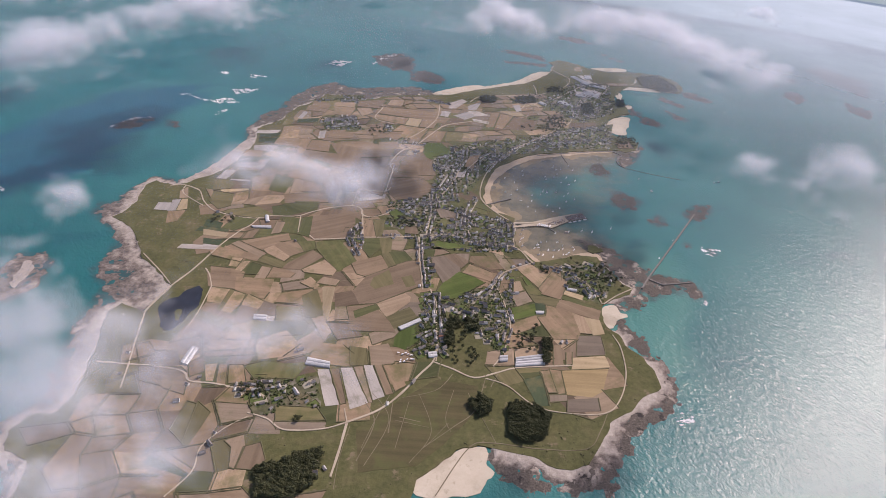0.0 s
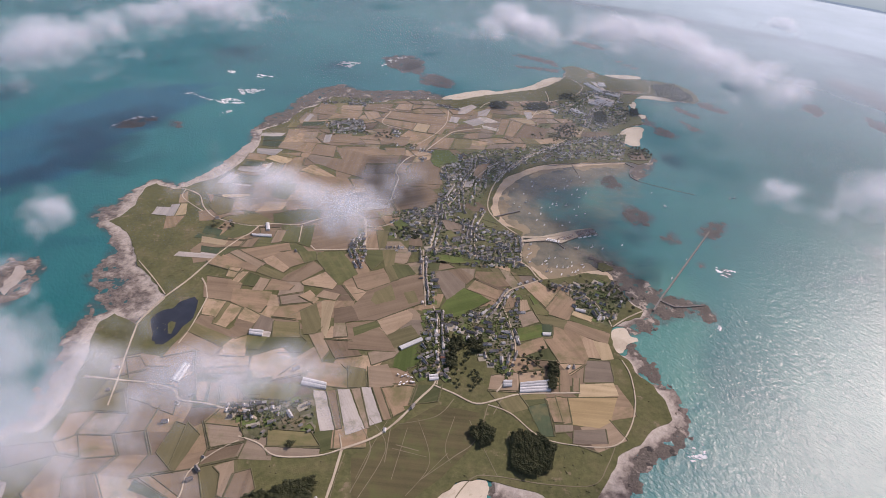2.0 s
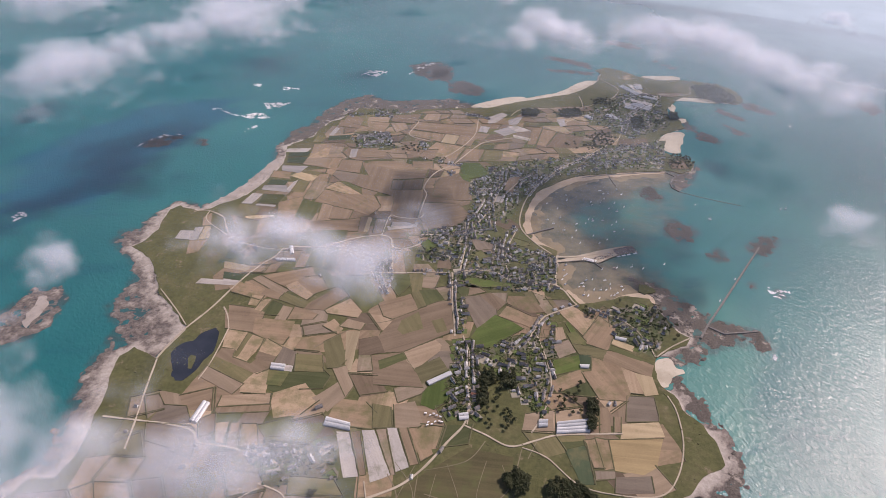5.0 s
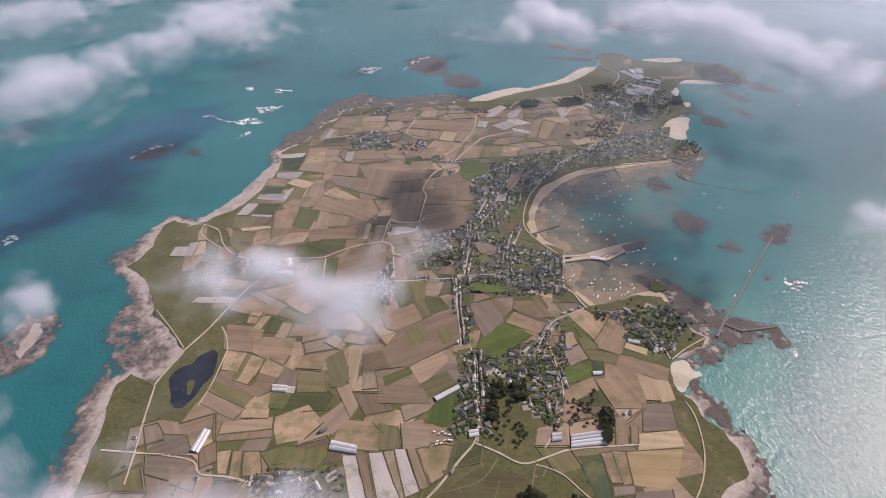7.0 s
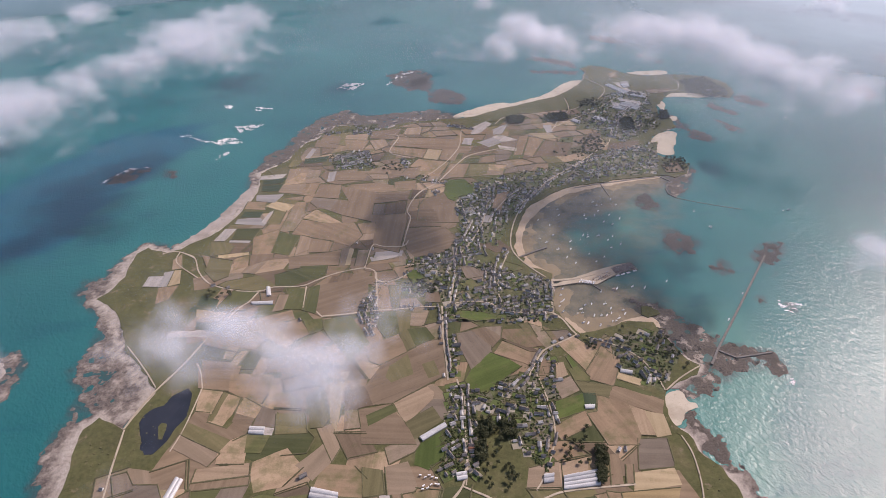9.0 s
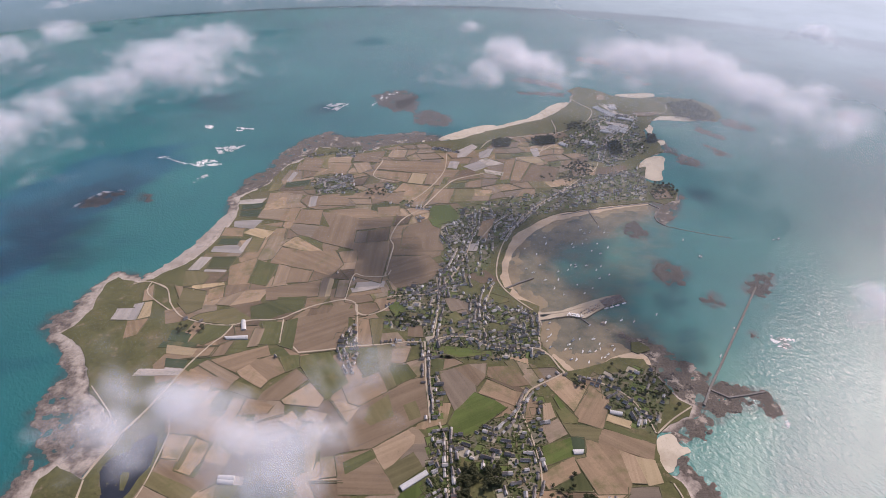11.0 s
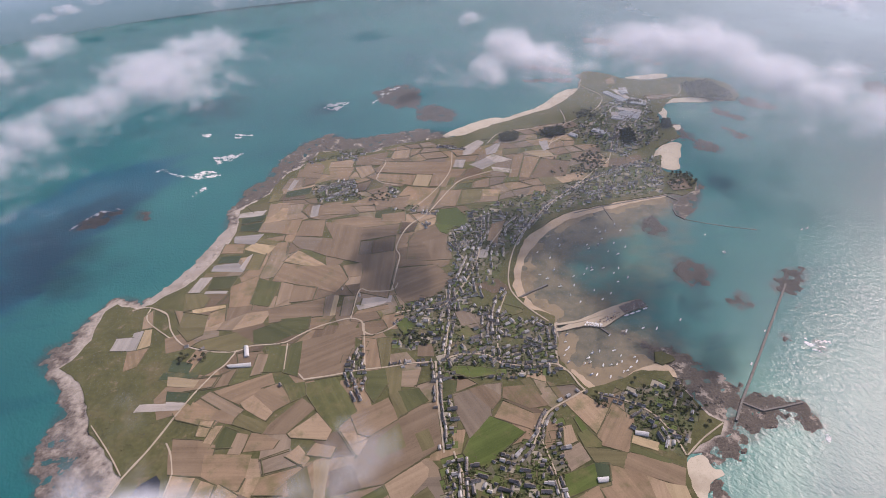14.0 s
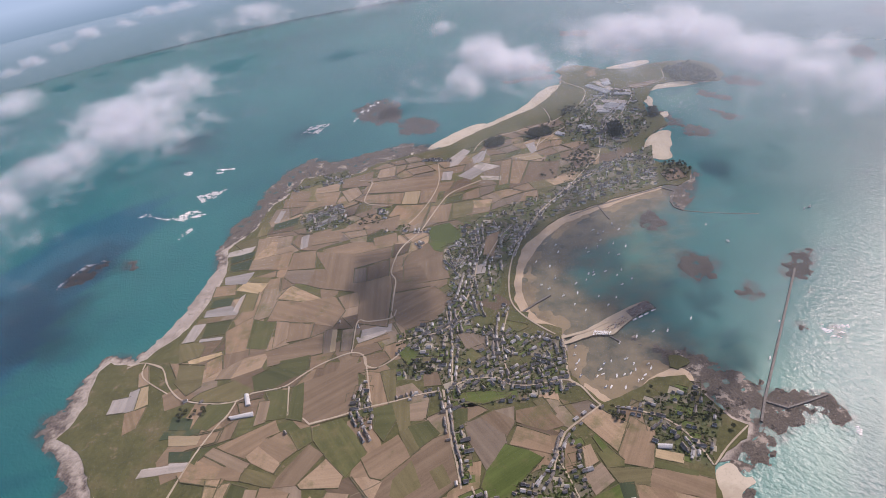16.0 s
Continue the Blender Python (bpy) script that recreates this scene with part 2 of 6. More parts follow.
# the sea: clear shallows over sand, deep water, dark weed beds
n = Nodes("sea_water", 0.27, 0.48)
n.bsdf.inputs["IOR"].default_value = 1.33
deep = n.ramp(n.noise(0.0016, 5, 0.6), [(0.3, (0.007, 0.098, 0.108)), (0.7, (0.018, 0.152, 0.148))])
rag = n.math("SUBTRACT", n.noise(0.006, 5, 0.6), 0.5)
wide = n.math("ADD", n.attr("shallow"), n.math("MULTIPLY", rag, 0.5))
c = n.mix(n.steps(wide, 0.25, 1.0), deep, (0.044, 0.178, 0.156))
weed = n.math("ADD", n.attr("weed"), n.math("MULTIPLY", n.math("SUBTRACT", n.noise(0.006, 6, 0.62, (0.75, 2.6, 1.0), 0.72), 0.5), 2.0))
c = n.mix(n.math("MULTIPLY", n.steps(weed, 0.30, 0.95), 0.72), c, (0.003, 0.072, 0.128))
# short dark streaks painted in for wave shading and small cloud shadows
shade_streak = n.math("MULTIPLY", n.steps(n.noise(0.0035, 3, 0.5, (1.0, 4.5, 1.0), 0.25), 0.60, 0.70), 0.35)
c = n.mix(shade_streak, c, (0.006, 0.075, 0.100))
# sand and mud that show through the last of the tide, and reefs just under the surface
bed = n.math("ADD", n.attr("bed"), n.math("MULTIPLY", n.math("SUBTRACT", n.noise(0.012, 6, 0.65), 0.5), 0.9))
floor_tone = n.ramp(n.noise(0.022, 6, 0.7), [(0.34, (0.080, 0.082, 0.062)), (0.5, (0.150, 0.132, 0.092)), (0.66, (0.205, 0.165, 0.110))])
c = n.mix(n.math("MULTIPLY", n.steps(bed, 0.12, 0.95), 0.95), c, floor_tone)
skerry = n.math("ADD", n.attr("reefy"), n.math("MULTIPLY", n.math("SUBTRACT", n.noise(0.016, 6, 0.7), 0.5), 1.5))
c = n.mix(n.math("MULTIPLY", n.steps(skerry, 0.30, 0.95), 0.8), c, (0.056, 0.050, 0.050))
n.colour(c)
ripple = n.math("ADD", n.noise(0.12, 4, 0.65, (1.0, 0.5, 1.0), 0.75), n.math("MULTIPLY", n.noise(0.035, 2, 0.5, (1.0, 0.5, 1.0), 0.7), 0.35))
ripple = n.math("MULTIPLY", ripple, n.math("SUBTRACT", 1.0, n.math("MULTIPLY", n.attr("calm"), 0.8)))
SEA = n.bump(ripple, 0.8, 2.4).mat

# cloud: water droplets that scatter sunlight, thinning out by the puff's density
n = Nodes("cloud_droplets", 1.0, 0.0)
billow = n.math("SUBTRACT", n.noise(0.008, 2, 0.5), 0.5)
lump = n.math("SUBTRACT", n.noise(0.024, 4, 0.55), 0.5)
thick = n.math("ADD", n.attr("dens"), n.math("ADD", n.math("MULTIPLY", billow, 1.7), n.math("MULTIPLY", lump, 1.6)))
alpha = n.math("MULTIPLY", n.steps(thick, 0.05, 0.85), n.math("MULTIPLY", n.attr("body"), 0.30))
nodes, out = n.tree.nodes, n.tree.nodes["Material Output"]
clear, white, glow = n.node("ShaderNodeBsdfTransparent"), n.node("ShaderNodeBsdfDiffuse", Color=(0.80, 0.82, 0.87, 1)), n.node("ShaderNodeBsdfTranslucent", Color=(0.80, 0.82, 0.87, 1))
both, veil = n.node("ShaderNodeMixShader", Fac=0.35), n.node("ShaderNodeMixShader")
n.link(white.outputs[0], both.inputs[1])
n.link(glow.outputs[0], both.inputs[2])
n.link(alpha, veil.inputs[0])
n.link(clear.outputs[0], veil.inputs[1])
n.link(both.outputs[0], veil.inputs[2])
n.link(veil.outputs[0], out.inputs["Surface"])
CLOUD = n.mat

# pale see-through sheet over far water in place of haze, denser away from land
n = Nodes("haze_sheet", 1.0, 0.0)
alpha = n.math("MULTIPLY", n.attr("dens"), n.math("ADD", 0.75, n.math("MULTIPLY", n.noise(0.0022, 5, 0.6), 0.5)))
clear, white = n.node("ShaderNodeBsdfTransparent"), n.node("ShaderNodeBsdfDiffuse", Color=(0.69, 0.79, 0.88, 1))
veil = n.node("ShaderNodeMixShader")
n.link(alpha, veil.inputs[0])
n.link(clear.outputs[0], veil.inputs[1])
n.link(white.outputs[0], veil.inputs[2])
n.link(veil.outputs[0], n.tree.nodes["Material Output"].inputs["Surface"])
HAZE_SHEET = n.mat

# past the last water: a glowing wall, water-coloured haze painted below pale sky
n = Nodes("far_glow", 1.0, 0.0)
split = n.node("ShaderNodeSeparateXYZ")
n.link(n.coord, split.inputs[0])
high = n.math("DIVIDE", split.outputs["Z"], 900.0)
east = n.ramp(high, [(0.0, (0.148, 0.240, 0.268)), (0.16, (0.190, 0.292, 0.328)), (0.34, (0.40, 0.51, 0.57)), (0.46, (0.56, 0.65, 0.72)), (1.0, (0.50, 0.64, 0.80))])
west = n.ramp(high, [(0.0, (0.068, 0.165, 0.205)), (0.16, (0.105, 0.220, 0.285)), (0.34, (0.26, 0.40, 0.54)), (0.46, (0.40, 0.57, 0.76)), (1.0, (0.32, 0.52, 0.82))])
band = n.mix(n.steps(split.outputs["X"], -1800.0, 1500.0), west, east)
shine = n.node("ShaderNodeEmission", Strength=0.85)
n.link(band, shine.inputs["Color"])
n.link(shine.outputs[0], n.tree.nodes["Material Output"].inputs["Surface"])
FARGLOW = n.mat

# ---- plan of the island ----
SHORE_A = [(-715, 811), (-733, 877), (-747, 932), (-764, 988), (-777, 1049), (-758, 1081), (-691, 1054), (-677, 1113), (-666, 1148), (-721, 1209), (-788, 1265), (-824, 1315), (-862, 1378), (-891, 1411), (-966, 1451), (-950, 1480), (-935, 1544), (-951, 1611), (-955, 1654), (-935, 1684), (-903, 1670), (-858, 1665), (-828, 1696), (-790, 1734), (-756, 1783), (-734, 1852), (-717, 1943), (-709, 2022), (-741, 2148), (-720, 2185), (-664, 2253), (-652, 2333), (-636, 2407), (-598, 2441), (-566, 2510), (-547, 2570), (-483, 2573), (-406, 2537), (-337, 2552), (-267, 2617)]
SHORE_B = [(-153, 2643), (-68, 2661), (17, 2686), (104, 2756), (194, 2810), (300, 2880), (382, 2922), (472, 3024), (542, 3146), (568, 3256), (550, 3315), (615, 3365), (683, 3335), (755, 3256), (859, 3216), (962, 3242), (1046, 3242), (1162, 3213), (1218, 3133), (1217, 3008), (1174, 2954), (1113, 2962), (1021, 3002), (930, 3000), (876, 2938), (847, 2867), (813, 2830), (804, 2734), (845, 2707), (847, 2619), (804, 2587), (733, 2524), (683, 2415), (697, 2381), (724, 2340)]
SHORE_C = [(784, 2327), (800, 2269), (775, 2214), (729, 2188), (692, 2201), (596, 2179), (448, 2135), (364, 2103), (302, 2073), (248, 2010), (208, 1980), (175, 1904), (153, 1817), (145, 1737), (156, 1678), (180, 1646), (219, 1627), (246, 1616), (242, 1538), (234, 1465), (263, 1422), (287, 1381), (324, 1389), (370, 1410), (418, 1434), (474, 1427), (487, 1390), (511, 1342), (529, 1306), (547, 1287), (536, 1262), (485, 1238), (453, 1211), (438, 1174), (439, 1143), (453, 1106), (477, 1080)]
SHORE_D = [(480, 1059), (510, 1020), (529, 975), (529, 926), (480, 896)]
SHORE_E = [(444, 856), (403, 828), (365, 767), (331, 716), (289, 696), (262, 700), (236, 714), (198, 722), (159, 732), (114, 738), (70, 724), (32, 688), (-3, 655), (-15, 617)]
SHORE_F = [(-45, 497), (-165, 427), (-357, 387), (-720, 460), (-700, 580), (-720, 639), (-771, 654), (-787, 700), (-773, 735), (-731, 746), (-720, 772)]
COAST = SHORE_A + SHORE_B + SHORE_C + SHORE_D + SHORE_E + SHORE_F
WILD_0 = [(542, 3367), (1069, 3277), (987, 3020), (723, 3084), (554, 3039)]
WILD_1 = [(996, 3421), (1313, 3182), (1256, 2719), (992, 2956), (916, 3094)]
WILD_2 = [(-300, 739), (-150, 778), (3, 929), (144, 927), (230, 904), (247, 828), (405, 844), (447, 929), (464, 1053), (509, 1024), (534, 924), (356, 766), (289, 696), (114, 738), (-15, 617), (-262, 599)]
WILD_3 = [(-996, 1426), (-992, 1493), (-957, 1581), (-902, 1675), (-762, 1641), (-735, 1561), (-778, 1476), (-707, 1437), (-734, 1304), (-763, 1262), (-869, 1268)]
WILD_4 = [(-984, 1456), (-957, 1640), (-926, 1684), (-798, 1687), (-753, 1535), (-694, 1486), (-704, 1328), (-617, 1290), (-688, 1138), (-832, 1325)]
WILD_5 = [(-220, 2763), (-15, 2702), (271, 2832), (561, 3099), (959, 3308), (871, 3113), (596, 2830), (333, 2783), (160, 2658), (24, 2580), (-194, 2666)]
WILD_6 = [(-783, 1064), (-688, 1054), (-681, 1121), (-609, 1271), (-574, 1178), (-561, 1043), (-616, 964), (-671, 953), (-724, 894)]
WILD_7 = [(28, 1096), (127, 1118), (122, 960), (33, 948)]
WILD = [WILD_0, WILD_1, WILD_2, WILD_3, WILD_4, WILD_5, WILD_6, WILD_7]
TOWN_0 = [(-22, 2027), (104, 2103), (214, 2077), (99, 1917), (52, 1802), (48, 1712), (87, 1642), (229, 1587), (214, 1472), (93, 1467), (-33, 1486), (-157, 1513), (-167, 1645), (-80, 1713), (-16, 1815)]
TOWN_1 = [(-26, 2101), (126, 2164), (319, 2252), (505, 2373), (732, 2471), (680, 2213), (452, 2166), (294, 2093), (199, 2006), (138, 1884), (99, 1749), (-6, 1757), (-32, 1981)]
TOWN_2 = [(626, 2986), (826, 3004), (764, 2611), (607, 2459), (467, 2584)]
TOWN_3 = [(-20, 1197), (32, 1209), (41, 981), (-36, 976), (-20, 1093)]
TOWN_4 = [(51, 1246), (118, 1251), (203, 1314), (226, 1259), (200, 1108), (174, 990), (77, 1099), (39, 1160)]
TOWN_5 = [(357, 1371), (483, 1400), (513, 1324), (440, 1210), (361, 1271)]
TOWN_6 = [(-525, 2309), (-377, 2348), (-334, 2205), (-481, 2196)]
TOWN_7 = [(-282, 1512), (-218, 1517), (-201, 1451), (-233, 1347), (-264, 1427)]
TOWN_8 = [(-414, 859), (-283, 884), (-265, 830), (-387, 813)]
TOWN_9 = [(-384, 874), (-232, 890), (-207, 778), (-352, 776)]
TOWN_10 = [(-471, 2574), (-378, 2591), (-376, 2493), (-507, 2446), (-607, 2480), (-465, 2539)]
TOWN_11 = [(-260, 2290), (-124, 2204), (-138, 2115), (-232, 2139)]
TOWN_12 = [(-47, 1421), (-16, 1401), (-5, 1242), (-25, 1223)]
TOWN_13 = [(441, 2764), (629, 2846), (572, 2651), (447, 2611)]
TOWN_14 = [(-73, 1466), (79, 1500), (236, 1537), (226, 1419), (79, 1408), (-54, 1416)]
HAMLETS = [TOWN_0, TOWN_1, TOWN_2, TOWN_3, TOWN_4, TOWN_5, TOWN_6, TOWN_7, TOWN_8, TOWN_9, TOWN_10, TOWN_11, TOWN_12, TOWN_13, TOWN_14]
BAY = [(236, 1861), (301, 1872), (355, 1835), (425, 1869), (277, 1756), (347, 1741), (468, 1969), (348, 1942), (436, 2036), (516, 2078)]
SHALLOWS = [(404, 1838), (336, 1866), (531, 1219), (573, 1192), (496, 1137), (648, 1266), (583, 1703), (544, 1366), (671, 1463), (253, 2954), (373, 3116), (919, 2808), (1014, 2883), (439, 1633), (146, 644), (531, 1106), (559, 1013), (585, 1435), (647, 1357)]
HAVEN = [(200, 1700), (230, 1930), (400, 2070), (660, 2150), (690, 2040), (640, 1900), (560, 1760), (480, 1690), (480, 1560), (300, 1560)]
LEE = [(240, 1540), (160, 1750), (300, 2080), (700, 2190), (880, 1980), (858, 1735), (577, 1300), (450, 1480)]
WEED = [(-1339, 2090), (-1371, 1968), (-1240, 2324), (-1357, 1690), (-1126, 2488), (-1581, 1968), (-1366, 1855), (-1303, 2225), (-1424, 1625), (-1359, 2018), (-1312, 1805), (-1341, 2136), (-1297, 2261), (-1241, 2377)]


# ---- plan helpers ----
def put(name, verts, faces, material, parent=None, label="", smooth=False):
    """One mesh object from vertices and faces."""
    me = bpy.data.meshes.new(name)
    me.from_pydata([tuple(map(float, v)) for v in verts], [], faces)
    me.materials.append(material)
    if smooth:
        me.shade_smooth()
    ob = new(name, me)
    if parent:
        ob.parent = parent
    if label:
        ob["label"] = label
    return ob


def share(name, me, parent, m=Matrix()):
    ob = new(name, me)
    ob.parent = parent
    ob.matrix_basis = m
    return ob


def wander(x, y, scale, seed=0.0):
    return noise.noise((x * scale + seed, y * scale - seed, seed * 1.7))


def roughen(poly, step, amount, scale=0.03):
    """The outline with its long edges cut up and gently jagged."""
    out = []
    for (x0, y0), (x1, y1) in zip(poly, poly[1:] + poly[:1]):
        length = math.hypot(x1 - x0, y1 - y0)
        k = max(1, int(length / step))
        for i in range(k):
            x, y = x0 + (x1 - x0) * i / k, y0 + (y1 - y0) * i / k
            d = amount * (wander(x, y, scale, 3.1) + 0.6 * wander(x, y, scale * 3, 7.7))
            e = amount * (wander(x, y, scale, 11.3) + 0.6 * wander(x, y, scale * 3, 5.2))
            out.append((x + d, y + e))
    return out


def inside(px, py, poly):
    """Which of the points lie in the outline."""
    c = np.zeros(px.shape, bool)
    for (x0, y0), (x1, y1) in zip(poly, poly[1:] + poly[:1]):
        if y0 != y1:
            c ^= ((y0 > py) != (y1 > py)) & (px < (x1 - x0) * (py - y0) / (y1 - y0) + x0)
    return c


def edge_distance(px, py, poly):
    best = np.full(px.shape, 1e9)
    for (x0, y0), (x1, y1) in zip(poly, poly[1:] + poly[:1]):
        dx, dy = x1 - x0, y1 - y0
        s = np.clip(((px - x0) * dx + (py - y0) * dy) / max(dx * dx + dy * dy, 1e-6), 0, 1)
        best = np.minimum(best, np.hypot(px - x0 - s * dx, py - y0 - s * dy))
    return best


def slab(name, poly, low, high, material, parent=None, label=""):
    """A plate with that outline, between two heights."""
    k = len(poly)
    area = sum(x0 * y1 - x1 * y0 for (x0, y0), (x1, y1) in zip(poly, poly[1:] + poly[:1]))
    if area < 0:
        poly = poly[::-1]
    verts = [(x, y, high) for x, y in poly] + [(x, y, low) for x, y in poly]
    faces = [tuple(range(k))] + [(i, i + k, (i + 1) % k + k, (i + 1) % k) for i in range(k)]
    return put(name, verts, faces, material, parent, label)


def centre(poly):
    return sum(p[0] for p in poly) / len(poly), sum(p[1] for p in poly) / len(poly)


def value_noise(px, py, scale, seed):
    """Smooth random relief, from 0 to 1, over arrays of places."""
    rng = np.random.RandomState(seed)
    table = rng.rand(256, 256)
    x, y = px * scale, py * scale
    i, j = np.floor(x).astype(int), np.floor(y).astype(int)
    u, v = x - i, y - j
    u, v = u * u * (3 - 2 * u), v * v * (3 - 2 * v)
    a, b = table[i % 256, j % 256], table[(i + 1) % 256, j % 256]
    c, d = table[i % 256, (j + 1) % 256], table[(i + 1) % 256, (j + 1) % 256]
    return a * (1 - u) * (1 - v) + b * u * (1 - v) + c * (1 - u) * v + d * u * v


def fractal(px, py, scale, seed, octaves=4):
    total, weight = 0, 0
    for o in range(octaves):
        total, weight = total + value_noise(px, py, scale * 2 ** o, seed + o) * 0.55 ** o, weight + 0.55 ** o
    return total / weight


def relief(name, px, py, pz, keep, material, smooth=False, parent=None):
    """A sheet over a grid of places, with the cells that are not kept left out."""
    rows, cols = px.shape
    use = keep[:-1, :-1] | keep[1:, :-1] | keep[:-1, 1:] | keep[1:, 1:]
    i, j = np.nonzero(use)
    a = i * cols + j
    quads = np.stack([a, a + 1, a + cols + 1, a + cols], 1)
    used, back = np.unique(quads, return_inverse=True)
    back = back.reshape(-1, 4)
    verts = np.stack([px.ravel()[used], py.ravel()[used], pz.ravel()[used]], 1)
    me = bpy.data.meshes.new(name)
    me.vertices.add(len(verts))
    me.vertices.foreach_set("co", verts.ravel())
    me.loops.add(back.size)
    me.loops.foreach_set("vertex_index", back.ravel())
    me.polygons.add(len(back))
    me.polygons.foreach_set("loop_start", np.arange(0, back.size, 4))
    me.update(calc_edges=True)
    me.validate()
    if smooth:
        me.shade_smooth()
    me.materials.append(material)
    ob = new(name, me)
    if parent:
        ob.parent = parent
    return ob, used




# ---- sea and island ----
def axis(lo, hi, fine_lo, fine_hi, step):
    a = np.arange(fine_lo, fine_hi + 1, step)
    left = fine_lo - np.cumsum(step * 1.25 ** np.arange(1, 60))
    right = fine_hi + np.cumsum(step * 1.25 ** np.arange(1, 60))
    return np.concatenate([left[left > lo][::-1], a, right[right < hi]])


xs, ys = axis(-9000, 9000, -1500, 1500, 13.0), axis(-6000, 9000, 350, 3500, 13.0)
gx, gy = np.meshgrid(xs, ys)
sea, used = relief("water", gx, gy, np.zeros(gx.shape), np.ones(gx.shape, bool), SEA)
tagged(sea, "turquoise green sea with dark weed beds and sunlit ripples", "sea", kind="structure")
fx, fy = gx.ravel()[used], gy.ravel()[used]
REEFS, FLATS = [], []


def toward(poly, reach):
    """How near each place of the sea is to the outline: 1 inside, fading over the reach."""
    near = (fx > min(p[0] for p in poly) - 4 * reach) & (fx < max(p[0] for p in poly) + 4 * reach) & (fy > min(p[1] for p in poly) - 4 * reach) & (fy < max(p[1] for p in poly) + 4 * reach)
    value = np.zeros(len(fx))
    qx, qy = fx[near], fy[near]
    if len(qx):
        value[near] = np.where(inside(qx, qy, poly), 1.0, np.exp(-edge_distance(qx, qy, poly) / reach))
    return value


def tint_sea():
    """Depth of the water, weed beds, drowned sand and drowned reefs."""
    off = np.where(inside(fx, fy, COAST), 0, edge_distance(fx, fy, COAST))
    shallow = 0.5 * np.exp(-off / 170)
    for x, y in SHALLOWS:
        shallow += 0.32 * np.exp(-((fx - x) ** 2 + (fy - y) ** 2) / 110 ** 2)
    for x, y in BAY:
        shallow += 0.30 * np.exp(-((fx - x) ** 2 + (fy - y) ** 2) / 135 ** 2)
    weed = np.zeros(len(fx))
    for x, y in WEED:
        weed += 0.45 * np.exp(-((fx - x) ** 2 + (fy - y) ** 2) / 170 ** 2)
    bed, reefy = np.zeros(len(fx)), 0.55 * np.exp(-off / 35) * np.where(fx < 100, 1.0, 0.4)
    for poly in FLATS:
        bed = np.maximum(bed, toward(poly, 75.0))
    bed = np.maximum(bed, 0.42 * toward(HAVEN, 70.0))
    for poly in REEFS:
        reefy = np.maximum(reefy, 0.62 * toward(poly, 14.0))
    for key, values in (("shallow", np.minimum(shallow, 1.3)), ("weed", np.minimum(weed, 1.0)), ("bed", bed), ("reefy", reefy), ("calm", toward(LEE, 60.0))):
        sea.data.attributes.new(key, "FLOAT", "POINT").data.foreach_set("value", values.astype(np.float32))


LAND = 3.0
ground = slab("ground", roughen(COAST, 14, 7), -2, LAND, GRASS)
tagged(ground, "rough green and brown island grassland with heath", "ground", kind="structure")


# glowing wall added to close off the distance
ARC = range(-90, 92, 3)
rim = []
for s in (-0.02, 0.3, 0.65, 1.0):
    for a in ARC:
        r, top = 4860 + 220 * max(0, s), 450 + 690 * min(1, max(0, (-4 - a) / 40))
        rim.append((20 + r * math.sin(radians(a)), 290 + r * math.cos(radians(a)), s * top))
glow_wall = put("backdrop", rim, [(r * 61 + i, r * 61 + i + 1, r * 61 + i + 62, r * 61 + i + 61) for r in range(3) for i in range(60)], FARGLOW, smooth=True)
tagged(glow_wall, "glowing backdrop, painted far water and haze below pale sky", "sky", kind="structure")
BEACHES = 0


def rounded(poly):
    """The outline with its corners cut twice."""
    for _ in range(2):
        poly = [(a[0] + (b[0] - a[0]) * s, a[1] + (b[1] - a[1]) * s) for a, b in zip(poly, poly[1:] + poly[:1]) for s in (0.25, 0.75)]
    return poly


def flat(poly):
    """A tidal flat that dips unevenly into the water, with pools left on it."""
    FLATS.append(poly)
    x0, x1 = min(p[0] for p in poly) - 20, max(p[0] for p in poly) + 20
    y0, y1 = min(p[1] for p in poly) - 20, max(p[1] for p in poly) + 20
    px, py = np.meshgrid(np.arange(x0, x1, 5.0), np.arange(y0, y1, 5.0))
    d = edge_distance(px, py, poly)
    d = np.where(inside(px, py, poly), d, -d)
    shore = np.where(inside(px, py, COAST), 0, edge_distance(px, py, COAST))
    z = 0.20 + 0.35 * np.clip(d / 18, -1, 1) - 0.017 * np.clip(shore - 12, 0, 60) + 1.5 * (fractal(px, py, 0.022, 91, 5) - 0.5)
    z = np.minimum(z, 0.75)
    ob, _ = relief("tidal_flat", px, py, z, (z > -0.3) & (d > -12), SANDS["r"], True)
    tagged(ob, "wet brown tidal sand flat with pools and weed", "beach", kind="structure")


SANDY = []


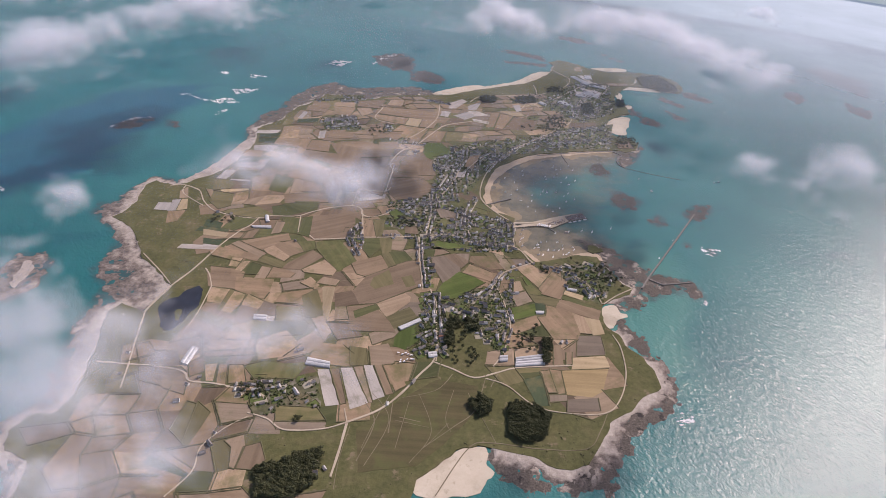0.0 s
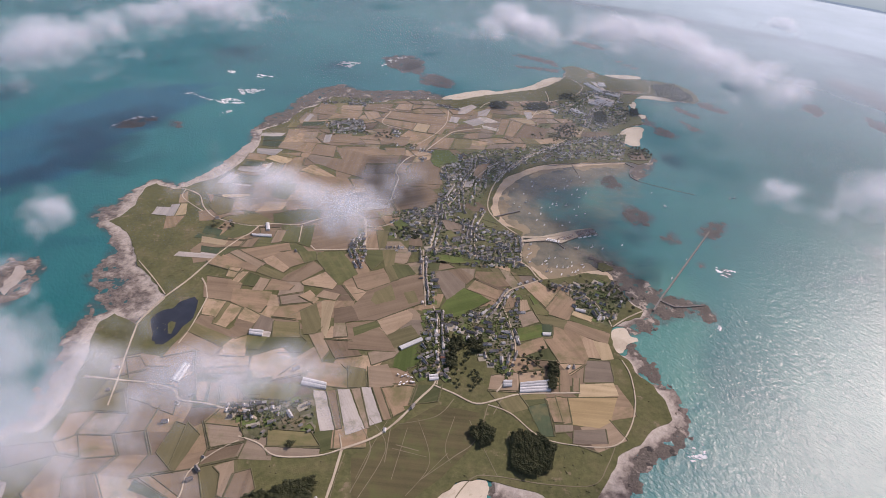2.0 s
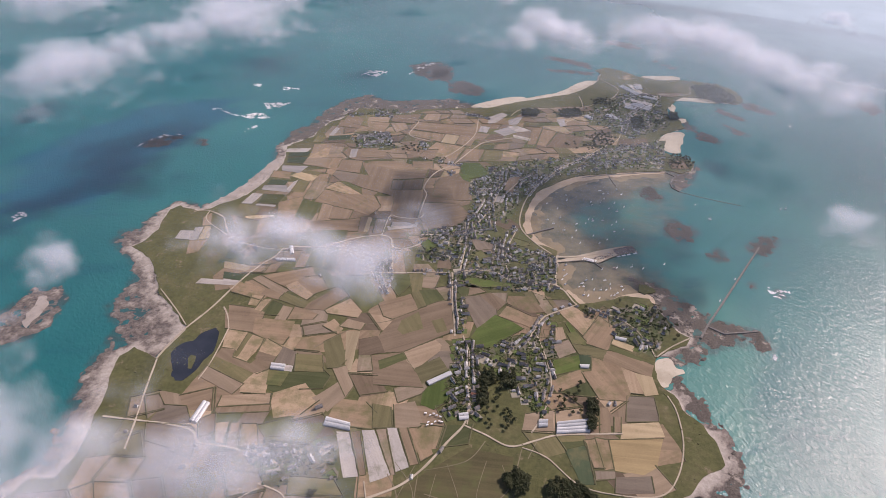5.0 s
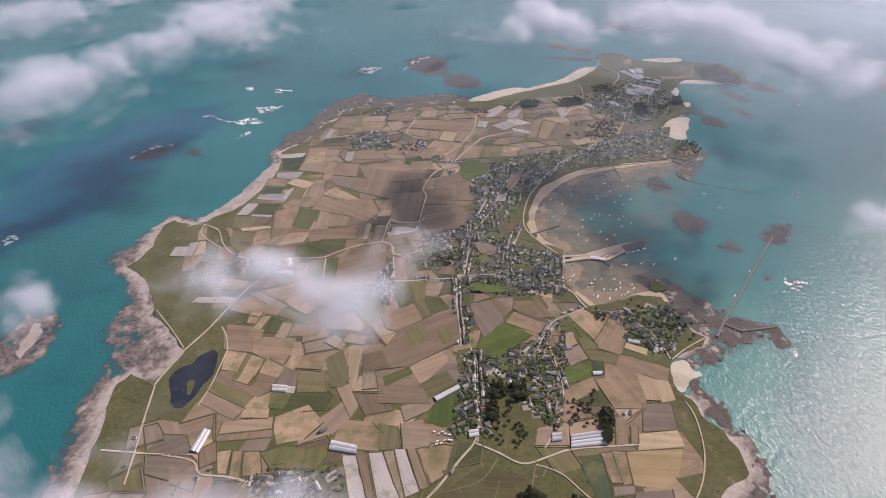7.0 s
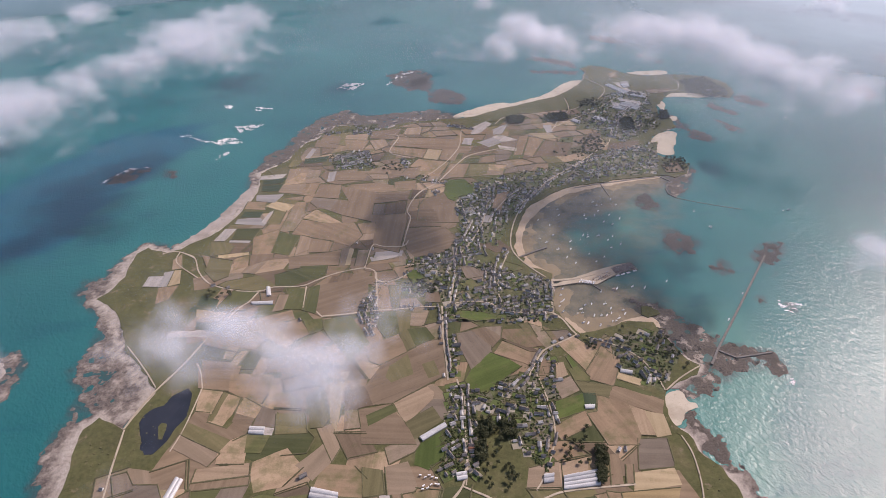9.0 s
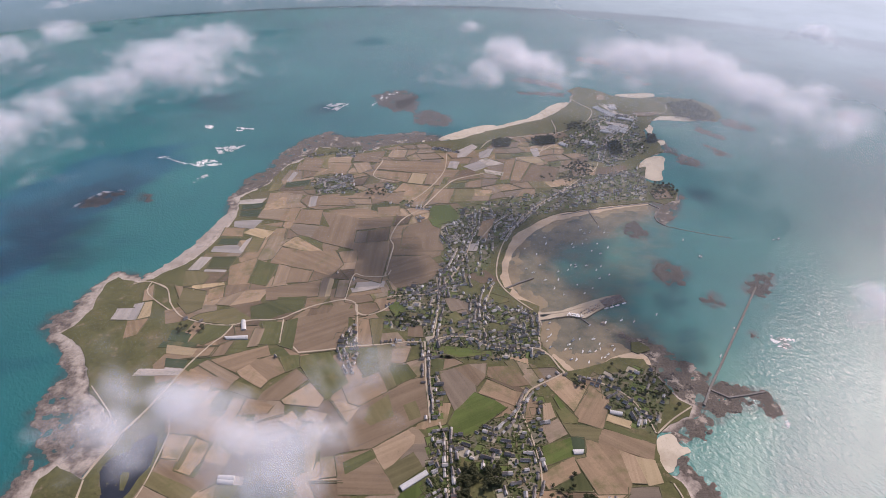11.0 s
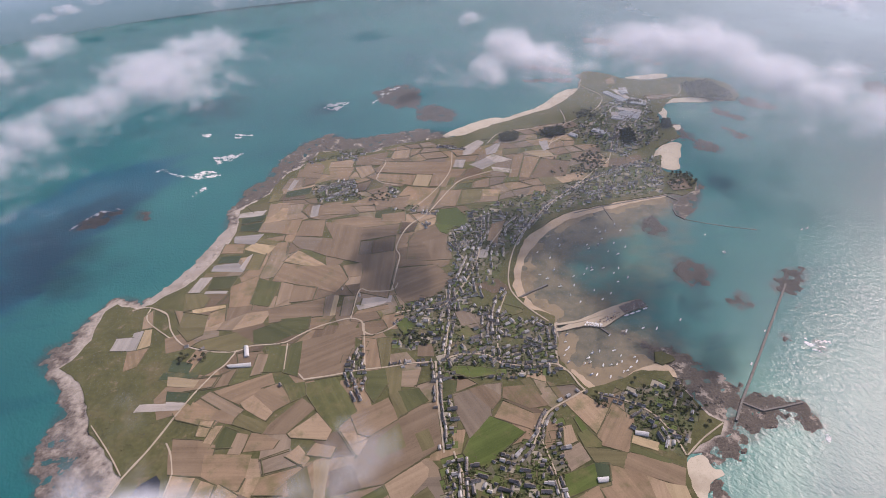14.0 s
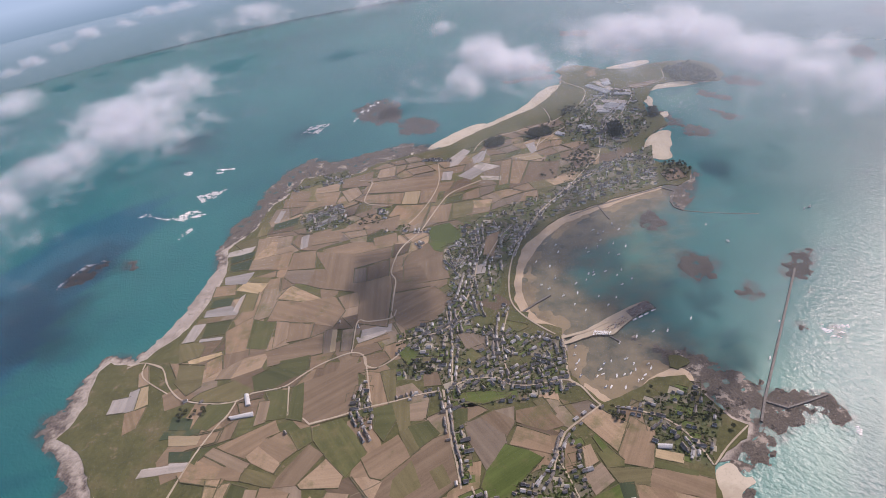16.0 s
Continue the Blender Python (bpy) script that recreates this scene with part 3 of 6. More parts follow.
def fringe():
    """The rocky foreshore all round the island, between the turf and the low water, but not on the beaches."""
    px, py = np.meshgrid(np.arange(-1150, 1300, 5.0), np.arange(250, 3500, 5.0))
    d = edge_distance(px, py, COAST)
    d = np.where(inside(px, py, COAST), -d, d)
    free = (d > -14) & (d < 85)
    qx, qy, q = px[free], py[free], d[free]
    patchy, small = fractal(qx, qy, 0.018, 53, 4), fractal(qx, qy, 0.11, 29, 3)
    wide = 4 + 62 * np.clip(patchy - 0.28, 0, 1)
    wide *= np.where((qx > 100) & (qy > 1500), 0.45, np.where(qx < -450, 1.5, np.where(qy < 1150, 1.9, 1.0)))
    level = 2.6 - 3.0 * np.clip(q + 4, 0, 80) / wide + 1.5 * (small - 0.5)
    near = np.zeros(qx.shape, bool)
    for poly in SANDY:
        near |= inside(qx, qy, poly) | (edge_distance(qx, qy, poly) < 9)
    pz = np.full(px.shape, -9.0)
    pz[free] = np.where(near, -9.0, np.minimum(level, 2.9))
    keep = pz > -0.4
    ob, _ = relief("foreshore", px, py, np.maximum(pz, -1.2), keep, FRINGE)
    tagged(ob, "pale and brown foreshore rocks and pebbles below the turf", "rocks", kind="stuff")


def beach(kind, poly):
    global BEACHES
    BEACHES += 1
    poly = rounded(poly)
    if kind in "aor":
        SANDY.append(poly)
    if kind == "r":
        flat(poly)
        return
    words = {"a": "pale sand beach", "r": "wet brown tidal sand flat", "o": "tan sand beach by the harbour", "c": "grey-beige shingle shore", "p": "patchy sand and stones on the shore"}
    high = {"a": 1.0, "o": 1.0, "r": 0.35, "c": 1.2, "p": 0.8}[kind] + 0.012 * BEACHES
    tagged(slab("beach", roughen(poly, 12, 14 if kind in "cp" else 7), -1, high, SANDS[kind]), words[kind], "beach", kind="structure")


def reef(poly):
    """A bank of rock that rises unevenly out of the water inside the outline."""
    REEFS.append(poly)
    x0, x1 = min(p[0] for p in poly) - 25, max(p[0] for p in poly) + 25
    y0, y1 = min(p[1] for p in poly) - 25, max(p[1] for p in poly) + 25
    size = max(x1 - x0, y1 - y0)
    step = 3.5 if size < 250 else 5.0
    px, py = np.meshgrid(np.arange(x0, x1, step), np.arange(y0, y1, step))
    d = edge_distance(px, py, poly)
    d = np.where(inside(px, py, poly), d, -d)
    big, small = fractal(px, py, 0.02, 11, 4), fractal(px, py, 0.11, 23, 3)
    ridge = 1 - np.abs(2 * small - 1)
    patchy = fractal(px, py, 0.045, 37, 4)
    reach = min(16.0, 0.16 * size)
    z = -1.7 + np.clip((d + 2.6 * reach * (patchy - 0.41)) / reach, -1, 1) * 1.5 + 2.6 * (patchy - 0.2) * ridge + 0.8 * (big - 0.5)
    if x0 < -500:
        z = z + 1.5 * np.clip(1 - np.where(inside(px, py, COAST), 0, edge_distance(px, py, COAST)) / 45, 0, 1)
    z = np.minimum(z, 2.8)
    ob, _ = relief("rocks", px, py, z, z > -0.5, WEEDROCK if size < 260 or (y0 > 2300 and x0 > -500) else FRINGE if x0 < -500 and y0 < 2000 else ROCK)
    tagged(ob, "brown jagged shore rocks with weed, wet at the edges", "rocks", kind="stuff")


def lane(width, pts):
    """A pale track that follows the points in a smooth line."""
    line = []
    full = [pts[0]] + pts + [pts[-1]]
    for a, b, c, d in zip(full, full[1:], full[2:], full[3:]):
        k = max(2, int(math.hypot(c[0] - b[0], c[1] - b[1]) / 9))
        for i in range(k):
            s = i / k
            line.append(tuple(0.5 * (2 * q + (r - p) * s + (2 * p - 5 * q + 4 * r - u) * s * s + (3 * q - p - 3 * r + u) * s ** 3) for p, q, r, u in zip(a, b, c, d)))
    line.append(pts[-1])
    verts, faces = [], []
    for i, (x, y) in enumerate(line):
        a, b = line[max(0, i - 1)], line[min(len(line) - 1, i + 1)]
        dx, dy = b[0] - a[0], b[1] - a[1]
        k = math.hypot(dx, dy) or 1
        w = 0.31 * width * (1 + 0.35 * wander(x, y, 0.05, 2.0))
        for side in (-1, 1):
            verts.append((x - side * dy / k * w, y + side * dx / k * w, LAND + (1.35 if width > 3 else 0.62) + 0.01 * wander(x, y, 0.9)))
        for side in (-1, 1):
            verts.append((x - side * dy / k * w, y + side * dx / k * w, LAND - 0.2))
        if i:
            o = 4 * i
            faces += [(o - 4, o - 3, o + 1, o), (o - 4, o, o + 2, o - 2), (o - 3, o - 1, o + 3, o + 1)]
    road = put("road" if width > 4 else "footpath", verts, faces, TRACK if width > 3 else TRODDEN)
    tagged(road, "pale sandy lane between fields" if width > 4 else "narrow trodden footpath over heath", "road" if width > 4 else "path", kind="structure")


def hedge_mesh(a, b, height, width):
    """A leafy bank from a to b, uneven in height and width."""
    length = math.hypot(b[0] - a[0], b[1] - a[1])
    k = max(2, int(length / 5))
    dx, dy = (b[0] - a[0]) / length, (b[1] - a[1]) / length
    verts, faces = [], []
    for i in range(k + 1):
        x, y = a[0] + dx * length * i / k, a[1] + dy * length * i / k
        h = height * (0.75 + 0.9 * abs(wander(x, y, 0.13, 4.0)))
        w = width * (0.75 + 0.8 * abs(wander(x, y, 0.17, 9.0)))
        for side, up in ((-0.5, -0.3), (-0.45, h * 0.7), (0.0, h), (0.45, h * 0.7), (0.5, -0.3)):
            verts.append((x - dy * w * side, y + dx * w * side, LAND + up))
        if i:
            o = 5 * i
            faces += [(o - 5 + j, o + j, o + j + 1, o - 4 + j) for j in range(4)]
    return verts, faces


FIELD_COUNT, PLOTS = 0, []


def field(kind, turn, poly, surveyed=True):
    """A plot of tilled ground or pasture, with hedge banks along some of its sides."""
    global FIELD_COUNT
    rng = random.Random(FIELD_COUNT * 31 + 5)
    cx, cy = centre(poly)
    edges = [(b[0] - a[0], b[1] - a[1]) for a, b in zip(poly, poly[1:] + poly[:1])]
    dx, dy = max(edges, key=lambda e: e[0] ** 2 + e[1] ** 2)
    along = round(math.atan2(-dx, dy) / (math.pi / 6)) + (3 if turn == 3 else 0)
    high = LAND + (0.35 + 0.003 * FIELD_COUNT if surveyed else 0.1 + 0.0004 * FIELD_COUNT)
    if surveyed:
        PLOTS.append(poly)
    poly = [(x + 3.2 * (x - cx) / math.hypot(x - cx, y - cy), y + 3.2 * (y - cy) / math.hypot(x - cx, y - cy)) for x, y in poly]
    FIELD_COUNT += 1
    plot = slab("field", roughen(poly, 18, 1.6, 0.05), LAND - 0.5, high, SOILS[kind, along % 6])
    tagged(plot, SOIL_WORDS[kind], "field", group="fields of the island")
    BORDERS.append((plot, poly, kind, rng, len(PLOTS) - 1 if surveyed else None))


BORDERS = []


def grow_hedges():
    """Hedge banks along field borders, where no other plot lies across them."""
    for plot, poly, kind, rng, own in BORDERS:
        verts, faces = [], []
        others = [p for k, p in enumerate(PLOTS) if k != own]
        for a, b in zip(poly, poly[1:] + poly[:1]):
            long = math.hypot(b[0] - a[0], b[1] - a[1])
            if long < 12 or rng.random() > (0.2 if kind in "wyG" else 0.0 if kind == "h" else 0.62):
                continue
            at = np.array([0.15, 0.5, 0.85])
            if covered(a[0] + (b[0] - a[0]) * at, a[1] + (b[1] - a[1]) * at, others).sum() > (1 if own is not None else 0):
                continue
            v, f = hedge_mesh(a, b, 1.1 + 0.8 * rng.random(), 2.0 + 1.8 * rng.random())
            o = len(verts)
            verts += v
            faces += [tuple(q + o for q in face) for face in f]
        if verts:
            put("hedge", verts, faces, HEDGE, plot, "dark leafy hedge bank")


def covered(px, py, plots):
    """Which of the points lie on any of the plots."""
    hit = np.zeros(px.shape, bool)
    for poly in plots:
        if px.max() > min(p[0] for p in poly) and px.min() < max(p[0] for p in poly) and py.max() > min(p[1] for p in poly) and py.min() < max(p[1] for p in poly):
            hit |= inside(px, py, poly)
    return hit


def patchwork():
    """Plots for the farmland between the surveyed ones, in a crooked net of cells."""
    rng = random.Random(77)
    c, s = math.cos(0.25), math.sin(0.25)

    def corner(i, j):
        x, y = i * 58.0 + 20 * (j % 2), j * 50.0
        x, y = x + 26 * wander(i, j, 0.9, 3.0), y + 26 * wander(i, j, 0.9, 8.0)
        return c * x - s * y - 100, s * x + c * y + 1400

    known = list(PLOTS)
    for i in range(-26, 26):
        for j in range(-20, 34):
            quad = [corner(i, j), corner(i + 1, j), corner(i + 1, j + 1), corner(i, j + 1)]
            mx, my = centre(quad)
            if not (-1000 < mx < 1250) or not inside(np.array([mx]), np.array([my]), COAST)[0]:
                continue
            px = np.array([mx] + [mx + 0.75 * (q[0] - mx) for q in quad] + [(q[0] + r[0]) / 2 * 0.75 + mx * 0.25 for q, r in zip(quad, quad[1:] + quad[:1])])
            py = np.array([my] + [my + 0.75 * (q[1] - my) for q in quad] + [(q[1] + r[1]) / 2 * 0.75 + my * 0.25 for q, r in zip(quad, quad[1:] + quad[:1])])
            if not inside(px, py, COAST).all() or edge_distance(px, py, COAST).min() < 18 or covered(px, py, known).sum() > 5 or covered(px, py, WILD).sum() > 2 or covered(px, py, HAMLETS).sum() > 3:
                continue
            field(rng.choice("bbbbbbppkksgd"), i + j, quad, False)


# beaches, rocks, fields and lanes
beach('o', [(692, 2201), (596, 2179), (448, 2135), (364, 2103), (302, 2073), (248, 2010), (208, 1980), (175, 1904), (153, 1817), (145, 1737), (156, 1678), (180, 1646), (219, 1627), (243, 1616), (204, 1648), (172, 1691), (169, 1761), (188, 1860), (230, 1945), (305, 2030), (375, 2076), (481, 2118), (592, 2157), (676, 2178)])
beach('r', [(688, 2188), (666, 2135), (578, 2090), (517, 2018), (416, 1979), (327, 1942), (289, 1896), (265, 1810), (279, 1739), (324, 1684), (386, 1661), (291, 1614), (241, 1599), (204, 1640), (167, 1688), (163, 1760), (182, 1863), (225, 1952), (302, 2038), (372, 2083), (480, 2126), (593, 2166)])
beach('r', [(244, 1543), (335, 1581), (408, 1547), (455, 1473), (494, 1440), (473, 1422), (417, 1430), (323, 1385), (282, 1377), (234, 1460)])
beach('a', [(440, 1182), (454, 1206), (489, 1214), (491, 1189), (512, 1185), (504, 1164), (478, 1158), (470, 1143), (459, 1115), (442, 1127), (435, 1151)])
beach('a', [(863, 2937), (934, 3015), (1050, 3012), (1100, 2960), (1035, 2940), (938, 2958)])
beach('a', [(756, 3264), (860, 3224), (978, 3252), (979, 3311), (846, 3289)])
beach('c', [(-858, 1665), (-813, 1702), (-767, 1766), (-732, 1845), (-711, 1936), (-707, 2022), (-737, 2083), (-763, 2012), (-778, 1897), (-808, 1778), (-859, 1689)])
beach('o', [(255, 1422), (287, 1379), (309, 1388), (284, 1413), (261, 1449)])
beach('o', [(371, 1415), (452, 1462), (486, 1447), (490, 1401), (467, 1428), (417, 1430)])
beach('a', [(832, 2879), (868, 2903), (856, 2802), (821, 2786)])
beach('a', [(839, 2719), (887, 2730), (867, 2679), (833, 2676)])
beach('a', [(-81, 2672), (17, 2698), (104, 2763), (195, 2823), (144, 2860), (41, 2798), (-58, 2712)])
beach('c', [(-726, 887), (-742, 954), (-758, 1032), (-779, 1049), (-763, 959), (-742, 885), (-747, 808), (-719, 808)])
beach('a', [(698, 2465), (747, 2537), (804, 2582), (840, 2565), (812, 2487), (785, 2419), (785, 2371), (739, 2353), (700, 2399)])
beach('a', [(-32, 2707), (103, 2778), (229, 2875), (347, 2946), (462, 3139), (559, 3150), (545, 3085), (481, 2977), (349, 2885), (222, 2815), (123, 2740), (29, 2669), (-27, 2676)])
beach('a', [(928, 3017), (999, 3043), (1057, 2997), (977, 2982)])
beach('a', [(-149, 2654), (-93, 2696), (-109, 2642), (-144, 2633)])
beach('a', [(-18, 615), (-8, 654), (29, 688), (67, 724), (114, 738), (135, 732), (127, 699), (144, 680), (124, 656), (114, 625)])
beach('c', [(-749, 749), (-745, 812), (-740, 856), (-726, 844), (-722, 810), (-722, 757), (-768, 735)])
beach('c', [(-1085, 1230), (-1052, 1215), (-1030, 1150), (-1042, 1095), (-1064, 1150)])
beach('c', [(-803, 689), (-778, 734), (-777, 666), (-738, 624), (-750, 608)])
fringe()
reef([(-968, 1456), (-950, 1480), (-932, 1539), (-943, 1611), (-947, 1654), (-905, 1676), (-860, 1671), (-882, 1700), (-943, 1721), (-978, 1683), (-992, 1625), (-998, 1556), (-1048, 1529), (-1037, 1467), (-1001, 1432)])
reef([(-1015, 1455), (-968, 1456), (-891, 1411), (-824, 1315), (-772, 1246), (-703, 1201), (-664, 1157), (-675, 1110), (-693, 1050), (-731, 1064), (-789, 1079), (-837, 1132), (-902, 1204), (-892, 1263), (-897, 1324), (-939, 1388)])
reef([(-783, 1080), (-836, 1119), (-836, 1043), (-819, 954), (-802, 887), (-787, 816), (-791, 767), (-746, 767), (-713, 811), (-729, 887), (-741, 947), (-760, 1032)])
reef([(-738, 2139), (-662, 2244), (-634, 2396), (-564, 2499), (-533, 2583), (-405, 2531), (-271, 2610), (-152, 2636), (-68, 2661), (-33, 2714), (-161, 2763), (-308, 2721), (-428, 2688), (-537, 2740), (-625, 2677), (-690, 2533), (-716, 2366), (-772, 2288), (-768, 2183)])
reef([(577, 1359), (630, 1375), (680, 1361), (736, 1348), (752, 1304), (745, 1269), (721, 1257), (691, 1280), (620, 1259), (582, 1242), (539, 1204), (492, 1191), (472, 1213), (485, 1240), (538, 1268), (553, 1300)])
reef([(402, 1559), (451, 1532), (493, 1512), (538, 1482), (576, 1431), (620, 1388), (623, 1355), (555, 1282), (528, 1303), (505, 1346), (484, 1390), (471, 1426), (452, 1462), (446, 1507)])
reef([(690, 2192), (729, 2188), (775, 2214), (809, 2279), (817, 2240), (763, 2129), (704, 2052), (678, 2061)])
reef([(558, 2037), (606, 2081), (643, 2019), (617, 1962), (559, 1949)])
reef([(879, 2566), (922, 2598), (981, 2512), (955, 2478), (885, 2502)])
reef([(1031, 2708), (1118, 2602), (1094, 2567), (1047, 2595)])
reef([(1065, 2902), (1155, 2782), (1122, 2742), (1041, 2846)])
reef([(1188, 2998), (1263, 2991), (1324, 2883), (1281, 2833), (1195, 2902)])
reef([(-1135, 1150), (-1114, 1245), (-1060, 1265), (-1010, 1225), (-990, 1160), (-1000, 1085), (-1050, 1040), (-1110, 1070)])
reef([(804, 2734), (845, 2707), (852, 2591), (903, 2569), (901, 2648), (865, 2740)])
reef([(-1275, 2049), (-1263, 2126), (-1233, 2171), (-1159, 2172), (-1153, 2136), (-1187, 2075), (-1235, 2049)])
reef([(-1094, 2128), (-1094, 2169), (-1053, 2156), (-1030, 2117), (-1056, 2103)])
reef([(-416, 3183), (-352, 3247), (-253, 3280), (-187, 3172), (-194, 3074), (-258, 3007), (-355, 3024)])
reef([(-202, 2980), (-122, 3016), (-26, 2948), (-16, 2862), (-87, 2823), (-182, 2886)])
reef([(-762, 2183), (-734, 2126), (-709, 2022), (-717, 1943), (-734, 1852), (-756, 1783), (-790, 1734), (-828, 1696), (-858, 1665), (-874, 1682), (-848, 1723), (-805, 1772), (-780, 1850), (-762, 1905), (-762, 2020), (-775, 2125)])
reef([(520, 3430), (405, 3486), (315, 3498), (282, 3457), (397, 3392), (535, 3313)])
reef([(707, 3891), (802, 3866), (913, 3765), (783, 3753)])
reef([(607, 1851), (654, 1852), (689, 1830), (695, 1777), (667, 1731), (624, 1735), (588, 1755)])
reef([(699, 1677), (737, 1707), (758, 1690), (749, 1648), (712, 1635), (684, 1652)])
reef([(851, 1774), (902, 1799), (946, 1795), (933, 1752), (877, 1694), (831, 1690), (821, 1721)])
reef([(769, 1540), (785, 1546), (787, 1526), (770, 1516)])
reef([(829, 1521), (850, 1524), (855, 1496), (836, 1486), (823, 1504)])
reef([(859, 1660), (868, 1651), (855, 1639)])
reef([(2127, 3594), (2315, 3530), (2286, 3378), (2153, 3430)])
reef([(1789, 3110), (1879, 3148), (1860, 2997), (1770, 2935), (1749, 3023)])
reef([(654, 3894), (798, 3897), (884, 3763), (793, 3746), (672, 3829)])
reef([(-311, 3121), (-235, 3181), (-175, 3107), (-190, 2975), (-290, 2972)])
reef([(-201, 2920), (-116, 2999), (-30, 2946), (-15, 2827), (-104, 2818), (-187, 2843)])
reef([(592, 1801), (624, 1829), (680, 1825), (691, 1784), (662, 1740), (613, 1730), (589, 1754)])
reef([(266, 2115), (286, 2130), (292, 2095), (273, 2080)])
reef([(390, 1552), (400, 1556), (420, 1534), (444, 1518), (470, 1522), (510, 1508), (505, 1494), (466, 1500), (438, 1504), (412, 1520)])
reef([(295, 3278), (420, 3290), (542, 3279), (522, 3226), (415, 3237), (306, 3240)])
reef([(891, 3564), (924, 3557), (910, 3521), (889, 3529)])
reef([(921, 3504), (963, 3497), (951, 3472), (919, 3470)])
reef([(955, 3463), (1004, 3457), (987, 3423), (952, 3430)])
reef([(1781, 3863), (1848, 3817), (1827, 3755), (1757, 3789)])
reef([(1780, 3235), (1822, 3215), (1797, 3177), (1767, 3197)])
reef([(1910, 3369), (1950, 3332), (1919, 3283), (1891, 3320)])
reef([(1625, 3946), (1705, 3899), (1669, 3823), (1609, 3859)])
tint_sea()
reef([(490, 1171), (526, 1087), (558, 1011), (574, 959), (580, 926), (534, 867), (497, 831), (433, 778), (400, 718), (344, 709), (380, 762), (419, 819), (451, 868), (479, 892), (531, 924), (532, 975), (510, 1024), (481, 1062), (462, 1101), (478, 1150)])
reef([(545, 889), (571, 901), (574, 861), (556, 848)])
reef([(2091, 3554), (2231, 3658), (2422, 3388), (2226, 3087), (2163, 3311)])
reef([(2065, 3032), (2155, 2920), (2064, 2762), (2009, 2867)])
reef([(131, 732), (159, 732), (198, 722), (236, 714), (262, 700), (289, 696), (331, 716), (365, 767), (404, 825), (455, 853), (514, 897), (559, 928), (573, 909), (543, 862), (470, 808), (425, 764), (396, 709), (369, 649), (272, 639), (199, 638), (173, 665), (135, 681)])
reef([(-699, 570), (-769, 654), (-772, 724), (-795, 677), (-723, 566)])
field('h', 0, [(-131, 759), (-57, 833), (21, 901), (112, 892), (104, 819), (42, 739), (-7, 686), (-114, 663)])
field('b', 2, [(-293, 2470), (-147, 2466), (-28, 2451), (-39, 2350), (-186, 2380), (-304, 2393)])
field('b', 6, [(-183, 2286), (-69, 2265), (-98, 2167), (-125, 2157), (-232, 2174)])
field('d', 1, [(299, 2463), (400, 2441), (366, 2332), (250, 2326)])
field('b', 2, [(-413, 2081), (-321, 2099), (-250, 2082), (-266, 1989), (-379, 2002)])
field('b', 4, [(-153, 1984), (-36, 2007), (-42, 1909), (-121, 1886), (-152, 1867)])
field('b', 5, [(-121, 1954), (-42, 1974), (-32, 1911), (-22, 1865), (-111, 1857)])
field('b', 6, [(-397, 2514), (-279, 2550), (-291, 2448), (-388, 2453)])
field('m', 0, [(-76, 2127), (-12, 2138), (15, 2090), (25, 2043), (-42, 2013), (-72, 2068)])
field('b', 3, [(-303, 2381), (-160, 2365), (-172, 2294), (-289, 2329)])
field('s', 0, [(-555, 2477), (-474, 2510), (-475, 2384), (-540, 2406)])
field('b', 1, [(240, 2494), (294, 2473), (242, 2328), (209, 2338)])
field('b', 2, [(-488, 2437), (-394, 2434), (-404, 2341), (-465, 2347)])
field('g', 4, [(-425, 1050), (-318, 1072), (-295, 1051), (-303, 1016), (-351, 1010), (-394, 992), (-415, 1001)])
field('b', 6, [(-65, 2250), (3, 2255), (-17, 2148), (-85, 2164)])
field('Y', 0, [(308, 958), (418, 974), (391, 906), (364, 888), (312, 890)])
field('p', 2, [(-617, 2188), (-578, 2191), (-566, 2088), (-633, 2083), (-638, 2156)])
field('b', 1, [(-595, 2425), (-507, 2446), (-513, 2361), (-593, 2367)])
field('b', 2, [(-283, 2196), (-173, 2222), (-182, 2135), (-259, 2160)])
field('b', 3, [(199, 2497), (238, 2507), (203, 2339), (170, 2333)])
field('p', 4, [(-642, 2184), (-565, 2187), (-572, 2094), (-634, 2113)])
field('d', 5, [(-139, 1997), (-83, 2043), (-44, 1977), (-158, 1943)])
field('p', 6, [(-399, 988), (-342, 1022), (-301, 983), (-330, 943), (-378, 929), (-396, 968)])
field('p', 0, [(44, 2230), (129, 2255), (123, 2177), (48, 2172)])
field('b', 1, [(-452, 2166), (-354, 2185), (-365, 2118), (-450, 2113)])
field('s', 2, [(-732, 1646), (-664, 1632), (-653, 1565), (-682, 1541), (-721, 1582)])
field('s', 3, [(10, 2253), (78, 2257), (65, 2181), (4, 2163)])
field('b', 5, [(-255, 992), (-201, 989), (-173, 965), (-178, 926), (-252, 928), (-267, 943)])
field('g', 3, [(-404, 904), (-366, 921), (-320, 918), (-268, 929), (-288, 880), (-372, 873)])
field('w', 4, [(18, 2577), (66, 2634), (90, 2611), (42, 2521), (8, 2507)])
field('d', 6, [(-14, 2340), (102, 2379), (109, 2346), (14, 2314), (-24, 2287)])
field('b', 0, [(-98, 2361), (-35, 2353), (-53, 2276), (-106, 2285)])
field('g', 3, [(-221, 1454), (-175, 1466), (-162, 1399), (-187, 1348), (-208, 1381)])
field('p', 5, [(-390, 2433), (-333, 2448), (-312, 2395), (-354, 2348)])
field('y', 6, [(-156, 2368), (-102, 2362), (-116, 2284), (-168, 2293)])
field('p', 1, [(-486, 2481), (-404, 2497), (-405, 2441), (-487, 2436)])
